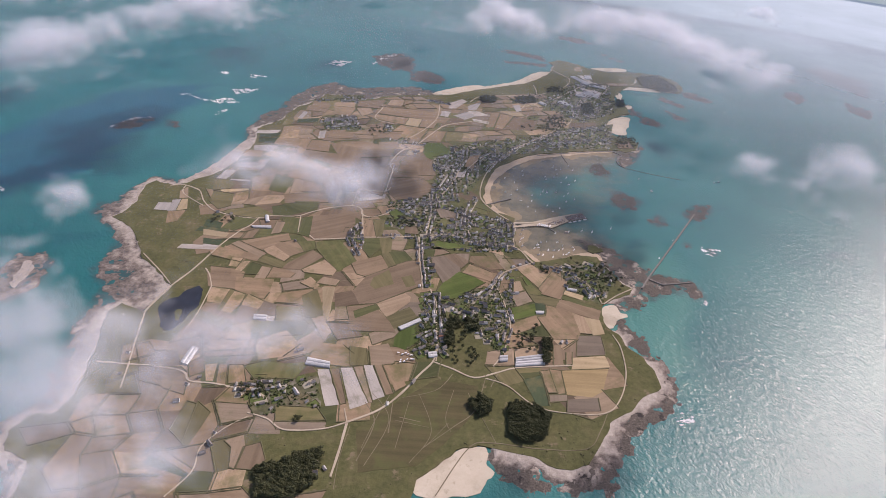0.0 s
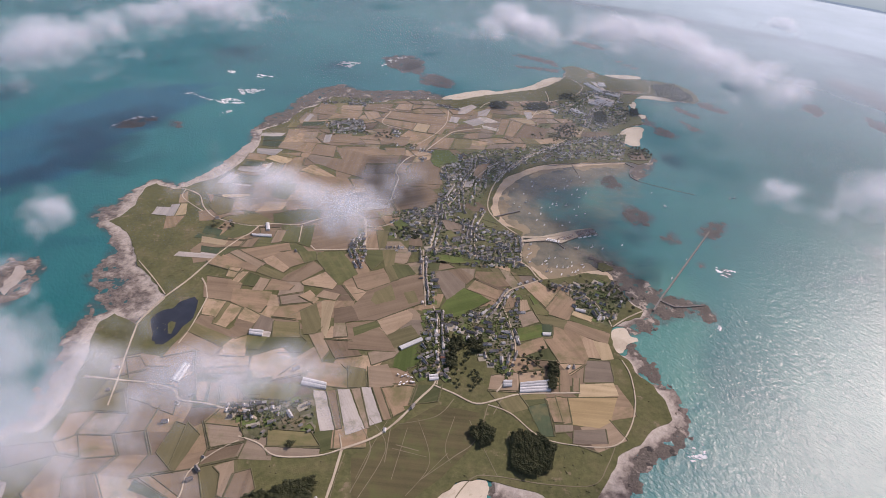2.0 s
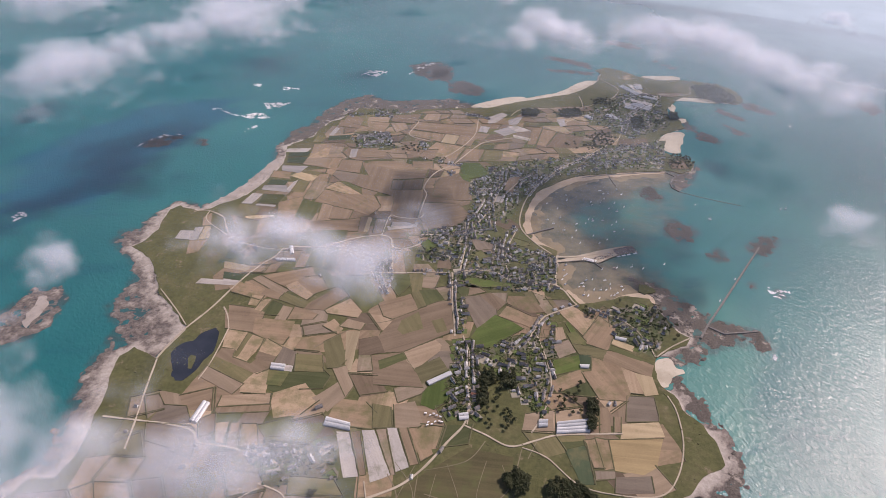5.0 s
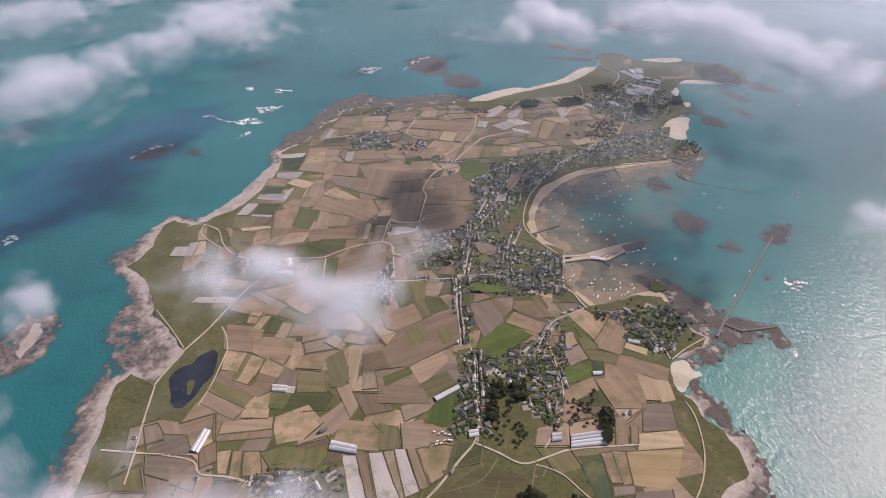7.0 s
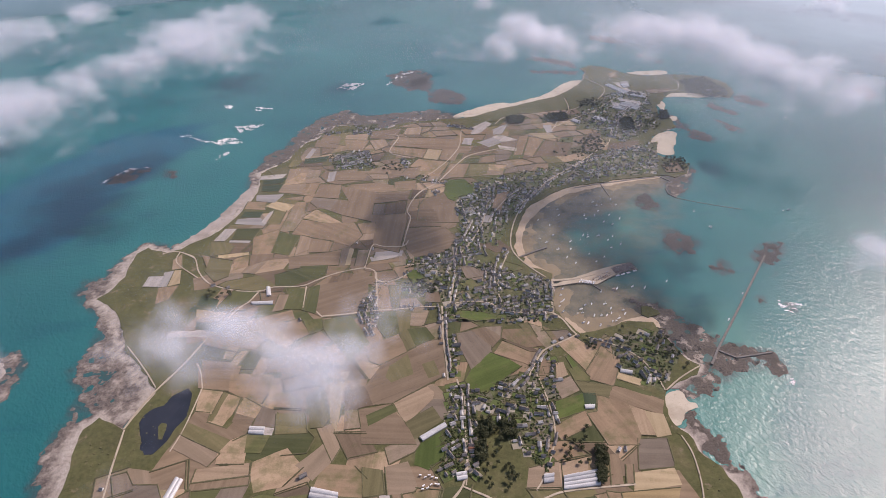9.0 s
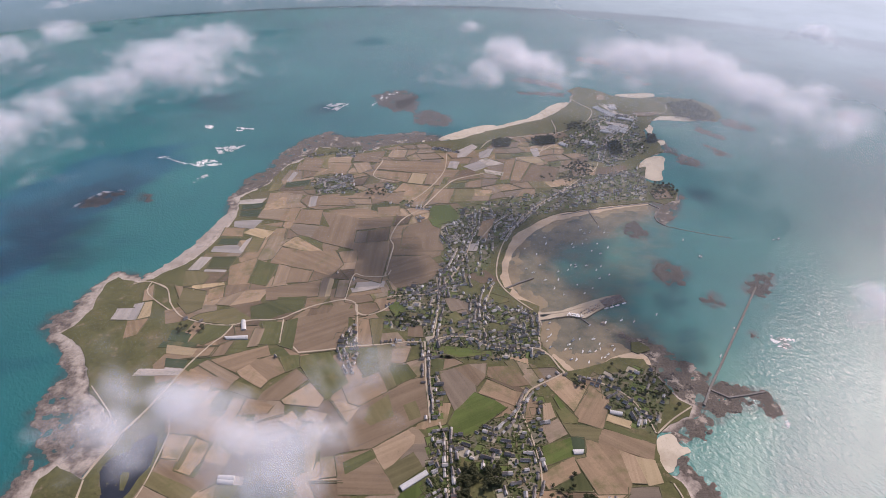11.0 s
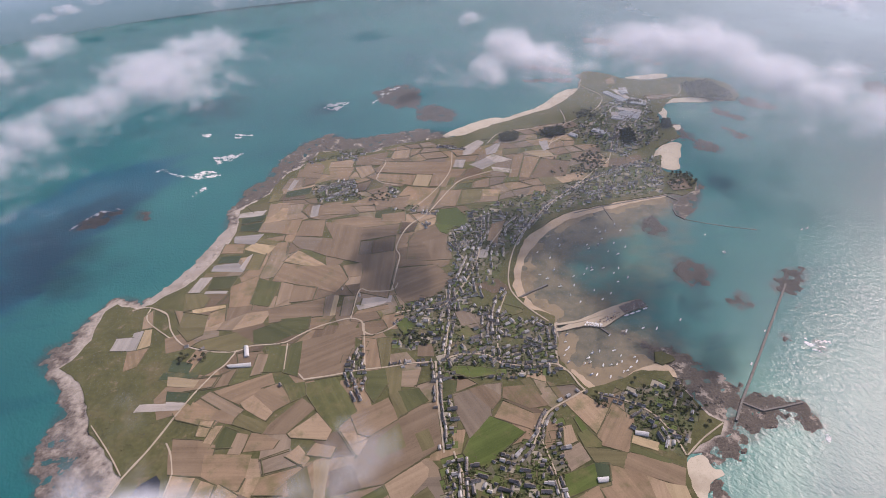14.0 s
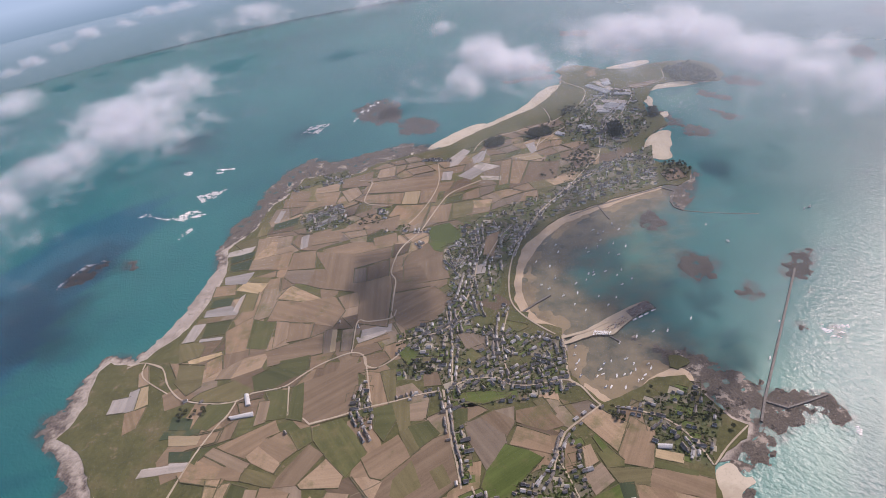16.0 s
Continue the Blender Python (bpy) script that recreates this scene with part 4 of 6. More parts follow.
field('k', 3, [(365, 1079), (421, 1084), (420, 1032), (418, 1021), (352, 1011)])
field('w', 4, [(36, 2433), (97, 2483), (128, 2441), (80, 2397)])
field('b', 6, [(101, 2041), (143, 2060), (113, 1937), (82, 1950)])
field('y', 0, [(240, 2525), (325, 2535), (347, 2483), (295, 2477)])
field('s', 1, [(-333, 1152), (-302, 1184), (-270, 1107), (-282, 1081), (-305, 1078)])
field('b', 5, [(-580, 2478), (-513, 2463), (-518, 2424), (-583, 2411)])
field('k', 6, [(-624, 883), (-538, 886), (-522, 874), (-559, 836), (-606, 845)])
field('s', 1, [(-757, 1722), (-706, 1718), (-684, 1702), (-687, 1669), (-735, 1653)])
field('b', 4, [(-627, 1317), (-620, 1350), (-522, 1297), (-528, 1279), (-613, 1301)])
field('w', 5, [(-192, 918), (-169, 921), (-122, 828), (-155, 809)])
field('w', 6, [(666, 2918), (761, 2879), (749, 2844), (672, 2877)])
field('g', 0, [(-703, 1793), (-634, 1798), (-641, 1746), (-702, 1742)])
field('b', 1, [(-251, 2106), (-182, 2121), (-176, 2065), (-246, 2067)])
field('w', 2, [(680, 3119), (708, 3122), (745, 3019), (725, 2995)])
field('G', 5, [(-603, 2266), (-524, 2294), (-526, 2250), (-600, 2228)])
field('w', 3, [(97, 2487), (124, 2510), (191, 2465), (130, 2444)])
field('m', 4, [(-80, 1041), (-37, 1075), (-25, 1021), (-55, 992), (-82, 1002)])
field('w', 5, [(97, 2558), (132, 2594), (157, 2610), (134, 2525), (99, 2509)])
field('s', 0, [(-305, 801), (-225, 803), (-201, 775), (-296, 765)])
field('p', 3, [(-138, 990), (-97, 1003), (-75, 953), (-84, 940), (-126, 935)])
field('k', 4, [(-10, 1637), (23, 1635), (58, 1616), (58, 1575), (32, 1576), (7, 1589)])
field('w', 5, [(632, 2867), (705, 2853), (719, 2821), (630, 2826)])
field('y', 1, [(343, 1002), (417, 1016), (422, 982), (334, 965)])
field('w', 2, [(-719, 1848), (-656, 1859), (-624, 1829), (-629, 1818), (-718, 1823)])
field('s', 3, [(12, 2246), (44, 2248), (44, 2167), (7, 2164)])
field('b', 4, [(-720, 1955), (-662, 1956), (-654, 1910), (-719, 1911)])
field('s', 6, [(-172, 1448), (-134, 1459), (-129, 1368), (-152, 1365)])
field('s', 3, [(-616, 1900), (-581, 1903), (-582, 1829), (-620, 1827)])
field('y', 4, [(-290, 1195), (-258, 1199), (-252, 1075), (-265, 1081)])
field('G', 5, [(218, 921), (260, 937), (267, 855), (242, 852)])
field('k', 6, [(-575, 2180), (-527, 2183), (-524, 2131), (-569, 2120)])
field('p', 2, [(-502, 969), (-407, 987), (-401, 963), (-501, 942)])
field('b', 3, [(681, 3241), (723, 3270), (714, 3186), (676, 3191)])
field('w', 1, [(-243, 907), (-218, 909), (-181, 818), (-207, 813)])
field('k', 3, [(-610, 929), (-567, 931), (-541, 895), (-582, 888), (-621, 891)])
field('p', 6, [(-312, 988), (-271, 1035), (-250, 998), (-275, 958)])
field('p', 1, [(78, 2254), (137, 2249), (125, 2207), (78, 2208)])
field('b', 3, [(-618, 1662), (-556, 1678), (-554, 1649), (-607, 1615)])
field('G', 4, [(-703, 2057), (-642, 2075), (-643, 2027), (-696, 2026)])
field('w', 6, [(-728, 2131), (-645, 2148), (-654, 2114), (-725, 2105)])
field('b', 0, [(-802, 1442), (-819, 1503), (-773, 1516), (-776, 1459)])
field('k', 1, [(-144, 1035), (-87, 1068), (-79, 1046), (-88, 1030), (-131, 1000)])
field('k', 2, [(312, 872), (376, 883), (375, 849), (306, 840)])
field('G', 3, [(-711, 2099), (-642, 2119), (-646, 2086), (-704, 2067)])
field('s', 4, [(-466, 797), (-433, 771), (-446, 690), (-460, 701)])
field('w', 5, [(-143, 929), (-124, 930), (-89, 849), (-112, 836)])
field('w', 6, [(-741, 1790), (-708, 1792), (-722, 1730), (-754, 1727)])
field('s', 0, [(-494, 728), (-488, 795), (-468, 790), (-462, 701)])
field('b', 1, [(-436, 1266), (-415, 1262), (-376, 1247), (-383, 1228), (-441, 1221)])
field('w', 2, [(-258, 1693), (-185, 1704), (-185, 1678), (-260, 1666)])
field('b', 5, [(-658, 1642), (-624, 1661), (-613, 1615), (-646, 1590)])
field('p', 6, [(-292, 1075), (-264, 1085), (-237, 1032), (-246, 1000)])
field('w', 0, [(-713, 1342), (-619, 1346), (-620, 1327), (-718, 1321)])
field('b', 1, [(-600, 1251), (-539, 1247), (-536, 1221), (-584, 1209)])
field('w', 3, [(304, 2602), (336, 2611), (335, 2545), (314, 2529)])
field('w', 4, [(-17, 2473), (18, 2471), (7, 2413), (-25, 2421)])
field('s', 6, [(-182, 987), (-146, 982), (-135, 937), (-172, 930)])
field('b', 0, [(-340, 696), (-313, 709), (-295, 673), (-313, 653), (-341, 653)])
field('b', 3, [(-501, 939), (-399, 959), (-396, 941), (-500, 923)])
field('w', 4, [(115, 2411), (183, 2392), (179, 2365), (122, 2381)])
field('G', 5, [(-709, 1891), (-654, 1895), (-657, 1862), (-713, 1861)])
field('b', 0, [(-98, 934), (-75, 940), (-46, 883), (-66, 865)])
field('k', 1, [(-300, 762), (-200, 769), (-200, 752), (-288, 744)])
field('w', 2, [(-866, 1509), (-868, 1550), (-829, 1554), (-827, 1510)])
field('G', 4, [(-696, 1436), (-614, 1438), (-615, 1420), (-699, 1415)])
field('g', 5, [(-498, 1280), (-465, 1267), (-469, 1232), (-509, 1230)])
field('b', 6, [(-436, 903), (-407, 905), (-387, 858), (-422, 855)])
field('k', 2, [(-569, 862), (-511, 848), (-504, 815), (-549, 829)])
field('b', 4, [(-214, 909), (-196, 914), (-166, 824), (-177, 820)])
field('g', 5, [(129, 1697), (170, 1683), (158, 1650), (118, 1667)])
field('b', 6, [(-119, 931), (-102, 934), (-70, 859), (-86, 853)])
field('w', 0, [(-494, 2166), (-472, 2176), (-469, 2109), (-490, 2100)])
field('y', 1, [(-800, 1513), (-809, 1578), (-792, 1581), (-774, 1526)])
field('k', 2, [(-164, 922), (-145, 927), (-111, 831), (-119, 829)])
field('b', 3, [(281, 959), (306, 956), (308, 894), (291, 889)])
field('w', 5, [(-824, 1510), (-833, 1570), (-812, 1578), (-803, 1513)])
field('p', 6, [(-833, 1628), (-820, 1657), (-795, 1592), (-819, 1586)])
field('g', 0, [(36, 1701), (74, 1682), (62, 1647), (35, 1662)])
field('k', 1, [(-660, 945), (-636, 954), (-614, 930), (-630, 896)])
field('b', 2, [(257, 949), (278, 955), (291, 894), (270, 892)])
field('g', 3, [(109, 1543), (160, 1534), (150, 1509), (106, 1517)])
field('b', 4, [(-98, 1518), (-65, 1520), (-59, 1482), (-96, 1483)])
field('p', 5, [(-380, 707), (-350, 722), (-342, 696), (-344, 652), (-355, 655), (-363, 694)])
field('y', 6, [(-712, 1658), (-631, 1675), (-625, 1664), (-700, 1641)])
field('b', 0, [(-613, 1979), (-548, 2000), (-547, 1971), (-626, 1972)])
field('w', 1, [(-608, 2280), (-600, 2351), (-583, 2342), (-592, 2276)])
field('b', 2, [(187, 1292), (210, 1282), (196, 1239), (174, 1224)])
field('p', 3, [(-308, 1213), (-295, 1239), (-252, 1230), (-259, 1207)])
field('w', 4, [(751, 3019), (803, 2980), (804, 2959), (749, 2997)])
field('b', 5, [(-524, 901), (-500, 923), (-486, 882), (-509, 865)])
field('g', 6, [(-9, 1559), (19, 1582), (41, 1554), (20, 1536)])
field('b', 0, [(299, 1038), (316, 1040), (314, 980), (292, 976)])
field('w', 1, [(-490, 2169), (-473, 2179), (-467, 2108), (-483, 2107)])
field('w', 2, [(718, 3130), (751, 3133), (753, 3102), (724, 3092)])
field('G', 3, [(-507, 646), (-505, 666), (-425, 633), (-428, 627)])
field('p', 5, [(-348, 1208), (-329, 1234), (-302, 1205), (-310, 1187)])
field('p', 6, [(-527, 1281), (-505, 1284), (-517, 1229), (-535, 1231)])
field('w', 0, [(57, 1898), (87, 1914), (78, 1867), (52, 1866)])
field('b', 1, [(-503, 672), (-490, 681), (-419, 643), (-423, 633)])
field('b', 2, [(-458, 901), (-441, 902), (-427, 847), (-446, 845)])
field('p', 1, [(-558, 1293), (-529, 1296), (-534, 1257), (-555, 1261)])
field('p', 5, [(-487, 898), (-464, 903), (-458, 858), (-471, 857)])
field('w', 0, [(-633, 1887), (-622, 1903), (-627, 1826), (-640, 1840)])
field('w', 1, [(-702, 1734), (-642, 1735), (-646, 1722), (-703, 1723)])
field('k', 3, [(273, 882), (307, 886), (305, 871), (273, 864)])
field('g', 4, [(213, 940), (256, 949), (260, 941), (221, 927)])
field('b', 5, [(327, 1016), (340, 1018), (335, 983), (322, 981)])
field('b', 0, [(-389, 1535), (-254, 1579), (-244, 1544), (-260, 1543), (-255, 1503), (-270, 1428), (-352, 1410), (-375, 1424)])
field('g', 0, [(-346, 1399), (-282, 1414), (-247, 1363), (-223, 1322), (-263, 1273), (-306, 1323), (-342, 1371)])
field('s', 0, [(-663, 1522), (-645, 1540), (-570, 1568), (-512, 1530), (-553, 1503), (-626, 1511)])
field('g', 0, [(-522, 1574), (-456, 1608), (-380, 1568), (-458, 1534), (-507, 1529)])
field('d', 0, [(-458, 1530), (-421, 1552), (-383, 1568), (-412, 1530)])
field('g', 0, [(-415, 1521), (-389, 1535), (-375, 1424), (-412, 1437)])
field('g', 0, [(-476, 1515), (-416, 1518), (-415, 1440), (-439, 1438), (-464, 1438), (-464, 1491)])
field('p', 0, [(-487, 1491), (-464, 1491), (-463, 1433), (-487, 1426)])
field('b', 0, [(-558, 1379), (-440, 1432), (-425, 1399), (-448, 1385), (-484, 1343), (-530, 1363)])
field('b', 0, [(-448, 1385), (-412, 1400), (-373, 1350), (-408, 1322), (-462, 1366)])
field('p', 0, [(-484, 1343), (-462, 1366), (-407, 1319), (-417, 1298), (-470, 1329)])
field('p', 0, [(-581, 1360), (-564, 1377), (-474, 1328), (-487, 1304), (-527, 1329)])
field('b', 0, [(-590, 1346), (-580, 1357), (-527, 1327), (-536, 1321)])
field('b', 0, [(-604, 1309), (-592, 1347), (-536, 1321), (-538, 1299)])
field('b', 0, [(-538, 1299), (-529, 1327), (-488, 1306), (-489, 1289)])
field('s', 0, [(-478, 1316), (-407, 1288), (-417, 1265), (-483, 1288)])
field('b', 0, [(-403, 1290), (-351, 1357), (-315, 1329), (-363, 1267), (-411, 1264)])
field('p', 0, [(-358, 1265), (-307, 1316), (-270, 1274), (-277, 1249), (-349, 1255)])
field('g', 0, [(-398, 1396), (-355, 1403), (-344, 1368), (-371, 1350)])
field('b', 0, [(-239, 1546), (-203, 1537), (-181, 1445), (-218, 1439), (-230, 1477)])
field('s', 0, [(-201, 1540), (-166, 1544), (-164, 1448), (-179, 1445)])
field('G', 0, [(-690, 1475), (-642, 1463), (-640, 1435), (-688, 1442)])
field('y', 0, [(-681, 1423), (-608, 1413), (-612, 1391), (-672, 1396)])
field('G', 0, [(-666, 1378), (-616, 1374), (-615, 1350), (-657, 1352)])
field('w', 0, [(-656, 1350), (-616, 1347), (-619, 1329), (-650, 1333)])
field('g', 0, [(-614, 1500), (-552, 1497), (-565, 1460), (-597, 1430), (-632, 1440)])
field('b', 0, [(-436, 2070), (-310, 2033), (-297, 1856), (-400, 1892), (-387, 1971)])
field('b', 0, [(-297, 1890), (-199, 1902), (-186, 1864), (-193, 1696), (-272, 1724), (-279, 1844), (-297, 1856)])
field('b', 0, [(-182, 1821), (-119, 1826), (-67, 1833), (-21, 1771), (-65, 1703), (-142, 1676), (-168, 1713), (-185, 1766)])
field('b', 0, [(-527, 1772), (-513, 1854), (-443, 1841), (-348, 1840), (-314, 1777), (-340, 1721), (-395, 1742), (-494, 1770)])
field('d', 0, [(-190, 1914), (-105, 1937), (-78, 1839), (-182, 1830)])
field('d', 0, [(-265, 1961), (-199, 1980), (-199, 1911), (-261, 1896)])
field('k', 0, [(-300, 1954), (-267, 1958), (-264, 1897), (-298, 1895)])
field('b', 0, [(-337, 1838), (-285, 1849), (-275, 1794), (-313, 1789)])
field('p', 0, [(-517, 1863), (-484, 1917), (-388, 1843), (-443, 1841)])
field('b', 0, [(-505, 1656), (-395, 1687), (-363, 1700), (-356, 1629), (-489, 1604)])
field('p', 0, [(-499, 1767), (-461, 1753), (-459, 1698), (-492, 1668)])
field('b', 0, [(-461, 1753), (-395, 1742), (-398, 1691), (-456, 1683)])
field('k', 0, [(-361, 1703), (-338, 1710), (-336, 1626), (-354, 1625)])
field('y', 0, [(-338, 1706), (-327, 1704), (-324, 1631), (-336, 1629)])
field('k', 0, [(-311, 1698), (-281, 1704), (-282, 1630), (-309, 1628)])
field('w', 0, [(-270, 1666), (-195, 1682), (-199, 1672), (-261, 1647)])
field('b', 0, [(-266, 1645), (-192, 1667), (-186, 1652), (-274, 1629)])
field('b', 0, [(-279, 1630), (-218, 1640), (-204, 1615), (-252, 1603), (-277, 1607)])
field('d', 0, [(-254, 1596), (-197, 1607), (-183, 1579), (-216, 1555), (-242, 1556)])
field('b', 0, [(-638, 1750), (-573, 1796), (-560, 1672), (-616, 1667)])
field('g', 0, [(-567, 1783), (-503, 1761), (-510, 1668), (-562, 1679)])
field('k', 0, [(-569, 1791), (-565, 1915), (-510, 1900), (-526, 1796), (-554, 1785)])
field('y', 0, [(-656, 1928), (-631, 1959), (-565, 1942), (-580, 1900)])
field('s', 0, [(-635, 1988), (-559, 1968), (-566, 1947), (-633, 1964)])
field('w', 0, [(-704, 1997), (-619, 2008), (-633, 1955), (-695, 1963)])
field('p', 0, [(-636, 2071), (-594, 2156), (-574, 2152), (-573, 2098), (-590, 2076)])
field('p', 0, [(-637, 2022), (-635, 2066), (-558, 2085), (-562, 2011)])
field('b', 0, [(-562, 2011), (-557, 2080), (-512, 2091), (-517, 2002)])
field('b', 0, [(-510, 1996), (-506, 2079), (-435, 2079), (-428, 1989)])
field('k', 0, [(-512, 1959), (-509, 1991), (-427, 1979), (-437, 1913), (-484, 1931)])
field('b', 0, [(-437, 1913), (-424, 1979), (-387, 1971), (-400, 1892)])
field('b', 0, [(-303, 2031), (-195, 2049), (-199, 1990), (-301, 1963)])
field('m', 0, [(-157, 1594), (-138, 1617), (-116, 1584), (-135, 1552)])
field('g', 0, [(-459, 1616), (-388, 1624), (-384, 1578), (-451, 1585)])
field('d', 0, [(-385, 1617), (-324, 1627), (-347, 1579), (-381, 1578)])
field('m', 0, [(-74, 2043), (-21, 2031), (-40, 1991), (-60, 2005)])
field('m', 0, [(-12, 1452), (48, 1446), (94, 1434), (80, 1423), (32, 1416), (-14, 1431)])
field('d', 0, [(99, 1349), (147, 1340), (189, 1313), (159, 1317)])
field('k', 0, [(169, 1407), (194, 1396), (221, 1342), (204, 1327), (177, 1353), (185, 1364)])
field('d', 0, [(199, 1400), (214, 1393), (236, 1347), (224, 1344)])
field('g', 0, [(-34, 1407), (-5, 1403), (-7, 1365), (-33, 1359)])
field('k', 0, [(57, 1392), (96, 1397), (92, 1352), (56, 1379)])
field('s', 0, [(141, 1403), (163, 1411), (182, 1367), (170, 1356)])
field('b', 0, [(-577, 1170), (-510, 1165), (-520, 1218), (-538, 1220), (-597, 1220)])
field('b', 0, [(-518, 1212), (-423, 1211), (-422, 1161), (-427, 1134), (-464, 1145), (-507, 1162)])
field('b', 0, [(-558, 1104), (-525, 1101), (-523, 1079), (-481, 1067), (-471, 1083), (-433, 1068), (-436, 1054), (-459, 1038), (-563, 1076)])
field('p', 0, [(-571, 1164), (-519, 1159), (-524, 1103), (-559, 1107)])
field('p', 0, [(-507, 1154), (-472, 1142), (-481, 1105), (-490, 1073), (-522, 1081), (-513, 1101)])
field('s', 0, [(-519, 1159), (-507, 1154), (-513, 1101), (-516, 1084), (-526, 1086), (-522, 1103)])
field('p', 0, [(-472, 1142), (-464, 1144), (-424, 1123), (-431, 1093), (-472, 1103)])
field('b', 0, [(-471, 1102), (-431, 1092), (-434, 1070), (-471, 1083)])
field('s', 0, [(-562, 1074), (-459, 1037), (-474, 1008), (-570, 1047)])
field('p', 0, [(-569, 1045), (-474, 1006), (-488, 977), (-574, 1015)])
field('p', 0, [(-428, 1054), (-424, 1017), (-418, 987), (-469, 984), (-474, 1006), (-459, 1036)])
field('k', 0, [(-421, 1124), (-389, 1112), (-384, 1075), (-425, 1076)])
field('w', 0, [(-428, 1073), (-385, 1070), (-384, 1054), (-426, 1054)])
field('g', 0, [(-429, 1049), (-387, 1051), (-393, 1012), (-421, 1013)])
field('s', 0, [(-384, 1105), (-328, 1110), (-312, 1064), (-373, 1057)])
field('b', 0, [(-541, 1241), (-508, 1236), (-504, 1213), (-535, 1217)])
field('p', 0, [(-466, 1263), (-444, 1258), (-447, 1216), (-472, 1217)])
field('b', 0, [(-127, 1301), (-81, 1336), (-52, 1345), (-43, 1289), (-34, 1233), (-70, 1208), (-141, 1151), (-188, 1141), (-210, 1185), (-181, 1256), (-139, 1288)])
field('b', 0, [(-213, 1124), (-146, 1142), (-100, 1077), (-86, 1048), (-191, 1043)])
field('s', 0, [(-162, 1250), (-126, 1289), (-109, 1232), (-152, 1207), (-167, 1221)])
field('s', 0, [(-88, 1260), (-63, 1272), (-49, 1235), (-71, 1223)])
field('p', 0, [(-141, 1148), (-75, 1194), (-59, 1179), (-62, 1160), (-107, 1099), (-129, 1120)])
field('s', 0, [(-107, 1099), (-58, 1139), (-38, 1105), (-87, 1059)])
field('k', 0, [(24, 1377), (38, 1374), (68, 1329), (70, 1310), (25, 1253), (-4, 1326), (-12, 1365)])
field('m', 0, [(68, 1304), (110, 1284), (136, 1264), (82, 1216), (60, 1187), (26, 1196), (12, 1218), (25, 1247)])
field('b', 0, [(55, 1389), (95, 1360), (73, 1326), (24, 1379)])
field('d', 0, [(102, 1384), (160, 1390), (193, 1335), (154, 1330), (99, 1357)])
field('b', 0, [(99, 1344), (160, 1315), (152, 1274), (79, 1305)])
field('d', 0, [(-251, 1172), (-213, 1188), (-188, 1141), (-241, 1120)])
field('k', 0, [(-241, 1120), (-217, 1124), (-204, 1082), (-235, 1076)])
field('g', 0, [(-194, 1112), (-144, 1143), (-134, 1125), (-186, 1088)])
field('b', 0, [(-230, 1309), (-156, 1355), (-129, 1301), (-186, 1258), (-209, 1266)])
field('s', 0, [(-152, 1362), (-131, 1370), (-110, 1318), (-129, 1304)])
field('g', 0, [(-132, 1374), (-91, 1382), (-68, 1349), (-108, 1321)])
field('p', 0, [(233, 1340), (273, 1365), (322, 1322), (284, 1265)])
field('b', 0, [(331, 1338), (367, 1296), (339, 1219), (289, 1237), (288, 1260)])
field('s', 0, [(257, 1229), (337, 1216), (323, 1186), (272, 1197)])
field('b', 0, [(341, 1217), (414, 1193), (438, 1183), (425, 1146), (324, 1180)])
field('y', 0, [(359, 1257), (403, 1239), (397, 1222), (352, 1240)])
field('g', 0, [(350, 1231), (416, 1204), (412, 1193), (344, 1219)])
field('b', 0, [(298, 1190), (324, 1178), (364, 1164), (372, 1095), (360, 1069), (302, 1066), (272, 1139), (295, 1145)])
field('G', 0, [(270, 1194), (295, 1192), (293, 1158), (268, 1154)])
field('p', 0, [(364, 1164), (394, 1150), (400, 1092), (373, 1093)])
field('y', 0, [(394, 1150), (428, 1142), (432, 1096), (404, 1089)])
field('k', 0, [(209, 1216), (246, 1240), (260, 1202), (222, 1178)])
field('b', 0, [(195, 1101), (265, 1144), (272, 1109), (210, 1071)])
field('m', 0, [(208, 1167), (267, 1191), (265, 1149), (205, 1121)])
field('p', 0, [(219, 1277), (235, 1281), (242, 1246), (215, 1233)])
field('m', 0, [(252, 1306), (269, 1268), (256, 1267), (246, 1297)])
field('g', 0, [(248, 1261), (269, 1271), (289, 1242), (286, 1231), (258, 1232)])
SURVEYED = list(PLOTS)
tagged(slab("ground_knoll", roughen([(459, 1488), (477, 1489), (497, 1473), (500, 1464), (468, 1447), (453, 1459)], 6, 3), -1, 3.2, GRASS), "small grassy knoll beside the harbour sand", "ground", kind="structure")
patchwork()
grow_hedges()
lane(6, [(-624, 1299), (-604, 1367), (-576, 1434), (-558, 1462), (-545, 1507)])
lane(6, [(-831, 1668), (-778, 1642), (-741, 1580), (-696, 1532), (-654, 1514), (-600, 1502), (-544, 1503), (-513, 1521), (-438, 1530), (-400, 1558), (-362, 1585), (-321, 1604), (-280, 1616), (-250, 1604), (-240, 1569), (-213, 1556), (-179, 1573), (-158, 1593)])
lane(6, [(-280, 1616), (-278, 1682), (-271, 1732), (-244, 1723), (-184, 1726), (-170, 1755)])
lane(6, [(-184, 1726), (-179, 1821), (-176, 1882), (-190, 1923), (-176, 2001), (-151, 2054), (-107, 2105), (-80, 2162), (-30, 2270), (10, 2326), (112, 2380)])
lane(6, [(-359, 1412), (-290, 1425), (-239, 1438), (-163, 1449), (-111, 1459), (-54, 1464)])
lane(7, [(-54, 1464), (-48, 1392), (-42, 1325), (-33, 1269), (-28, 1217)])
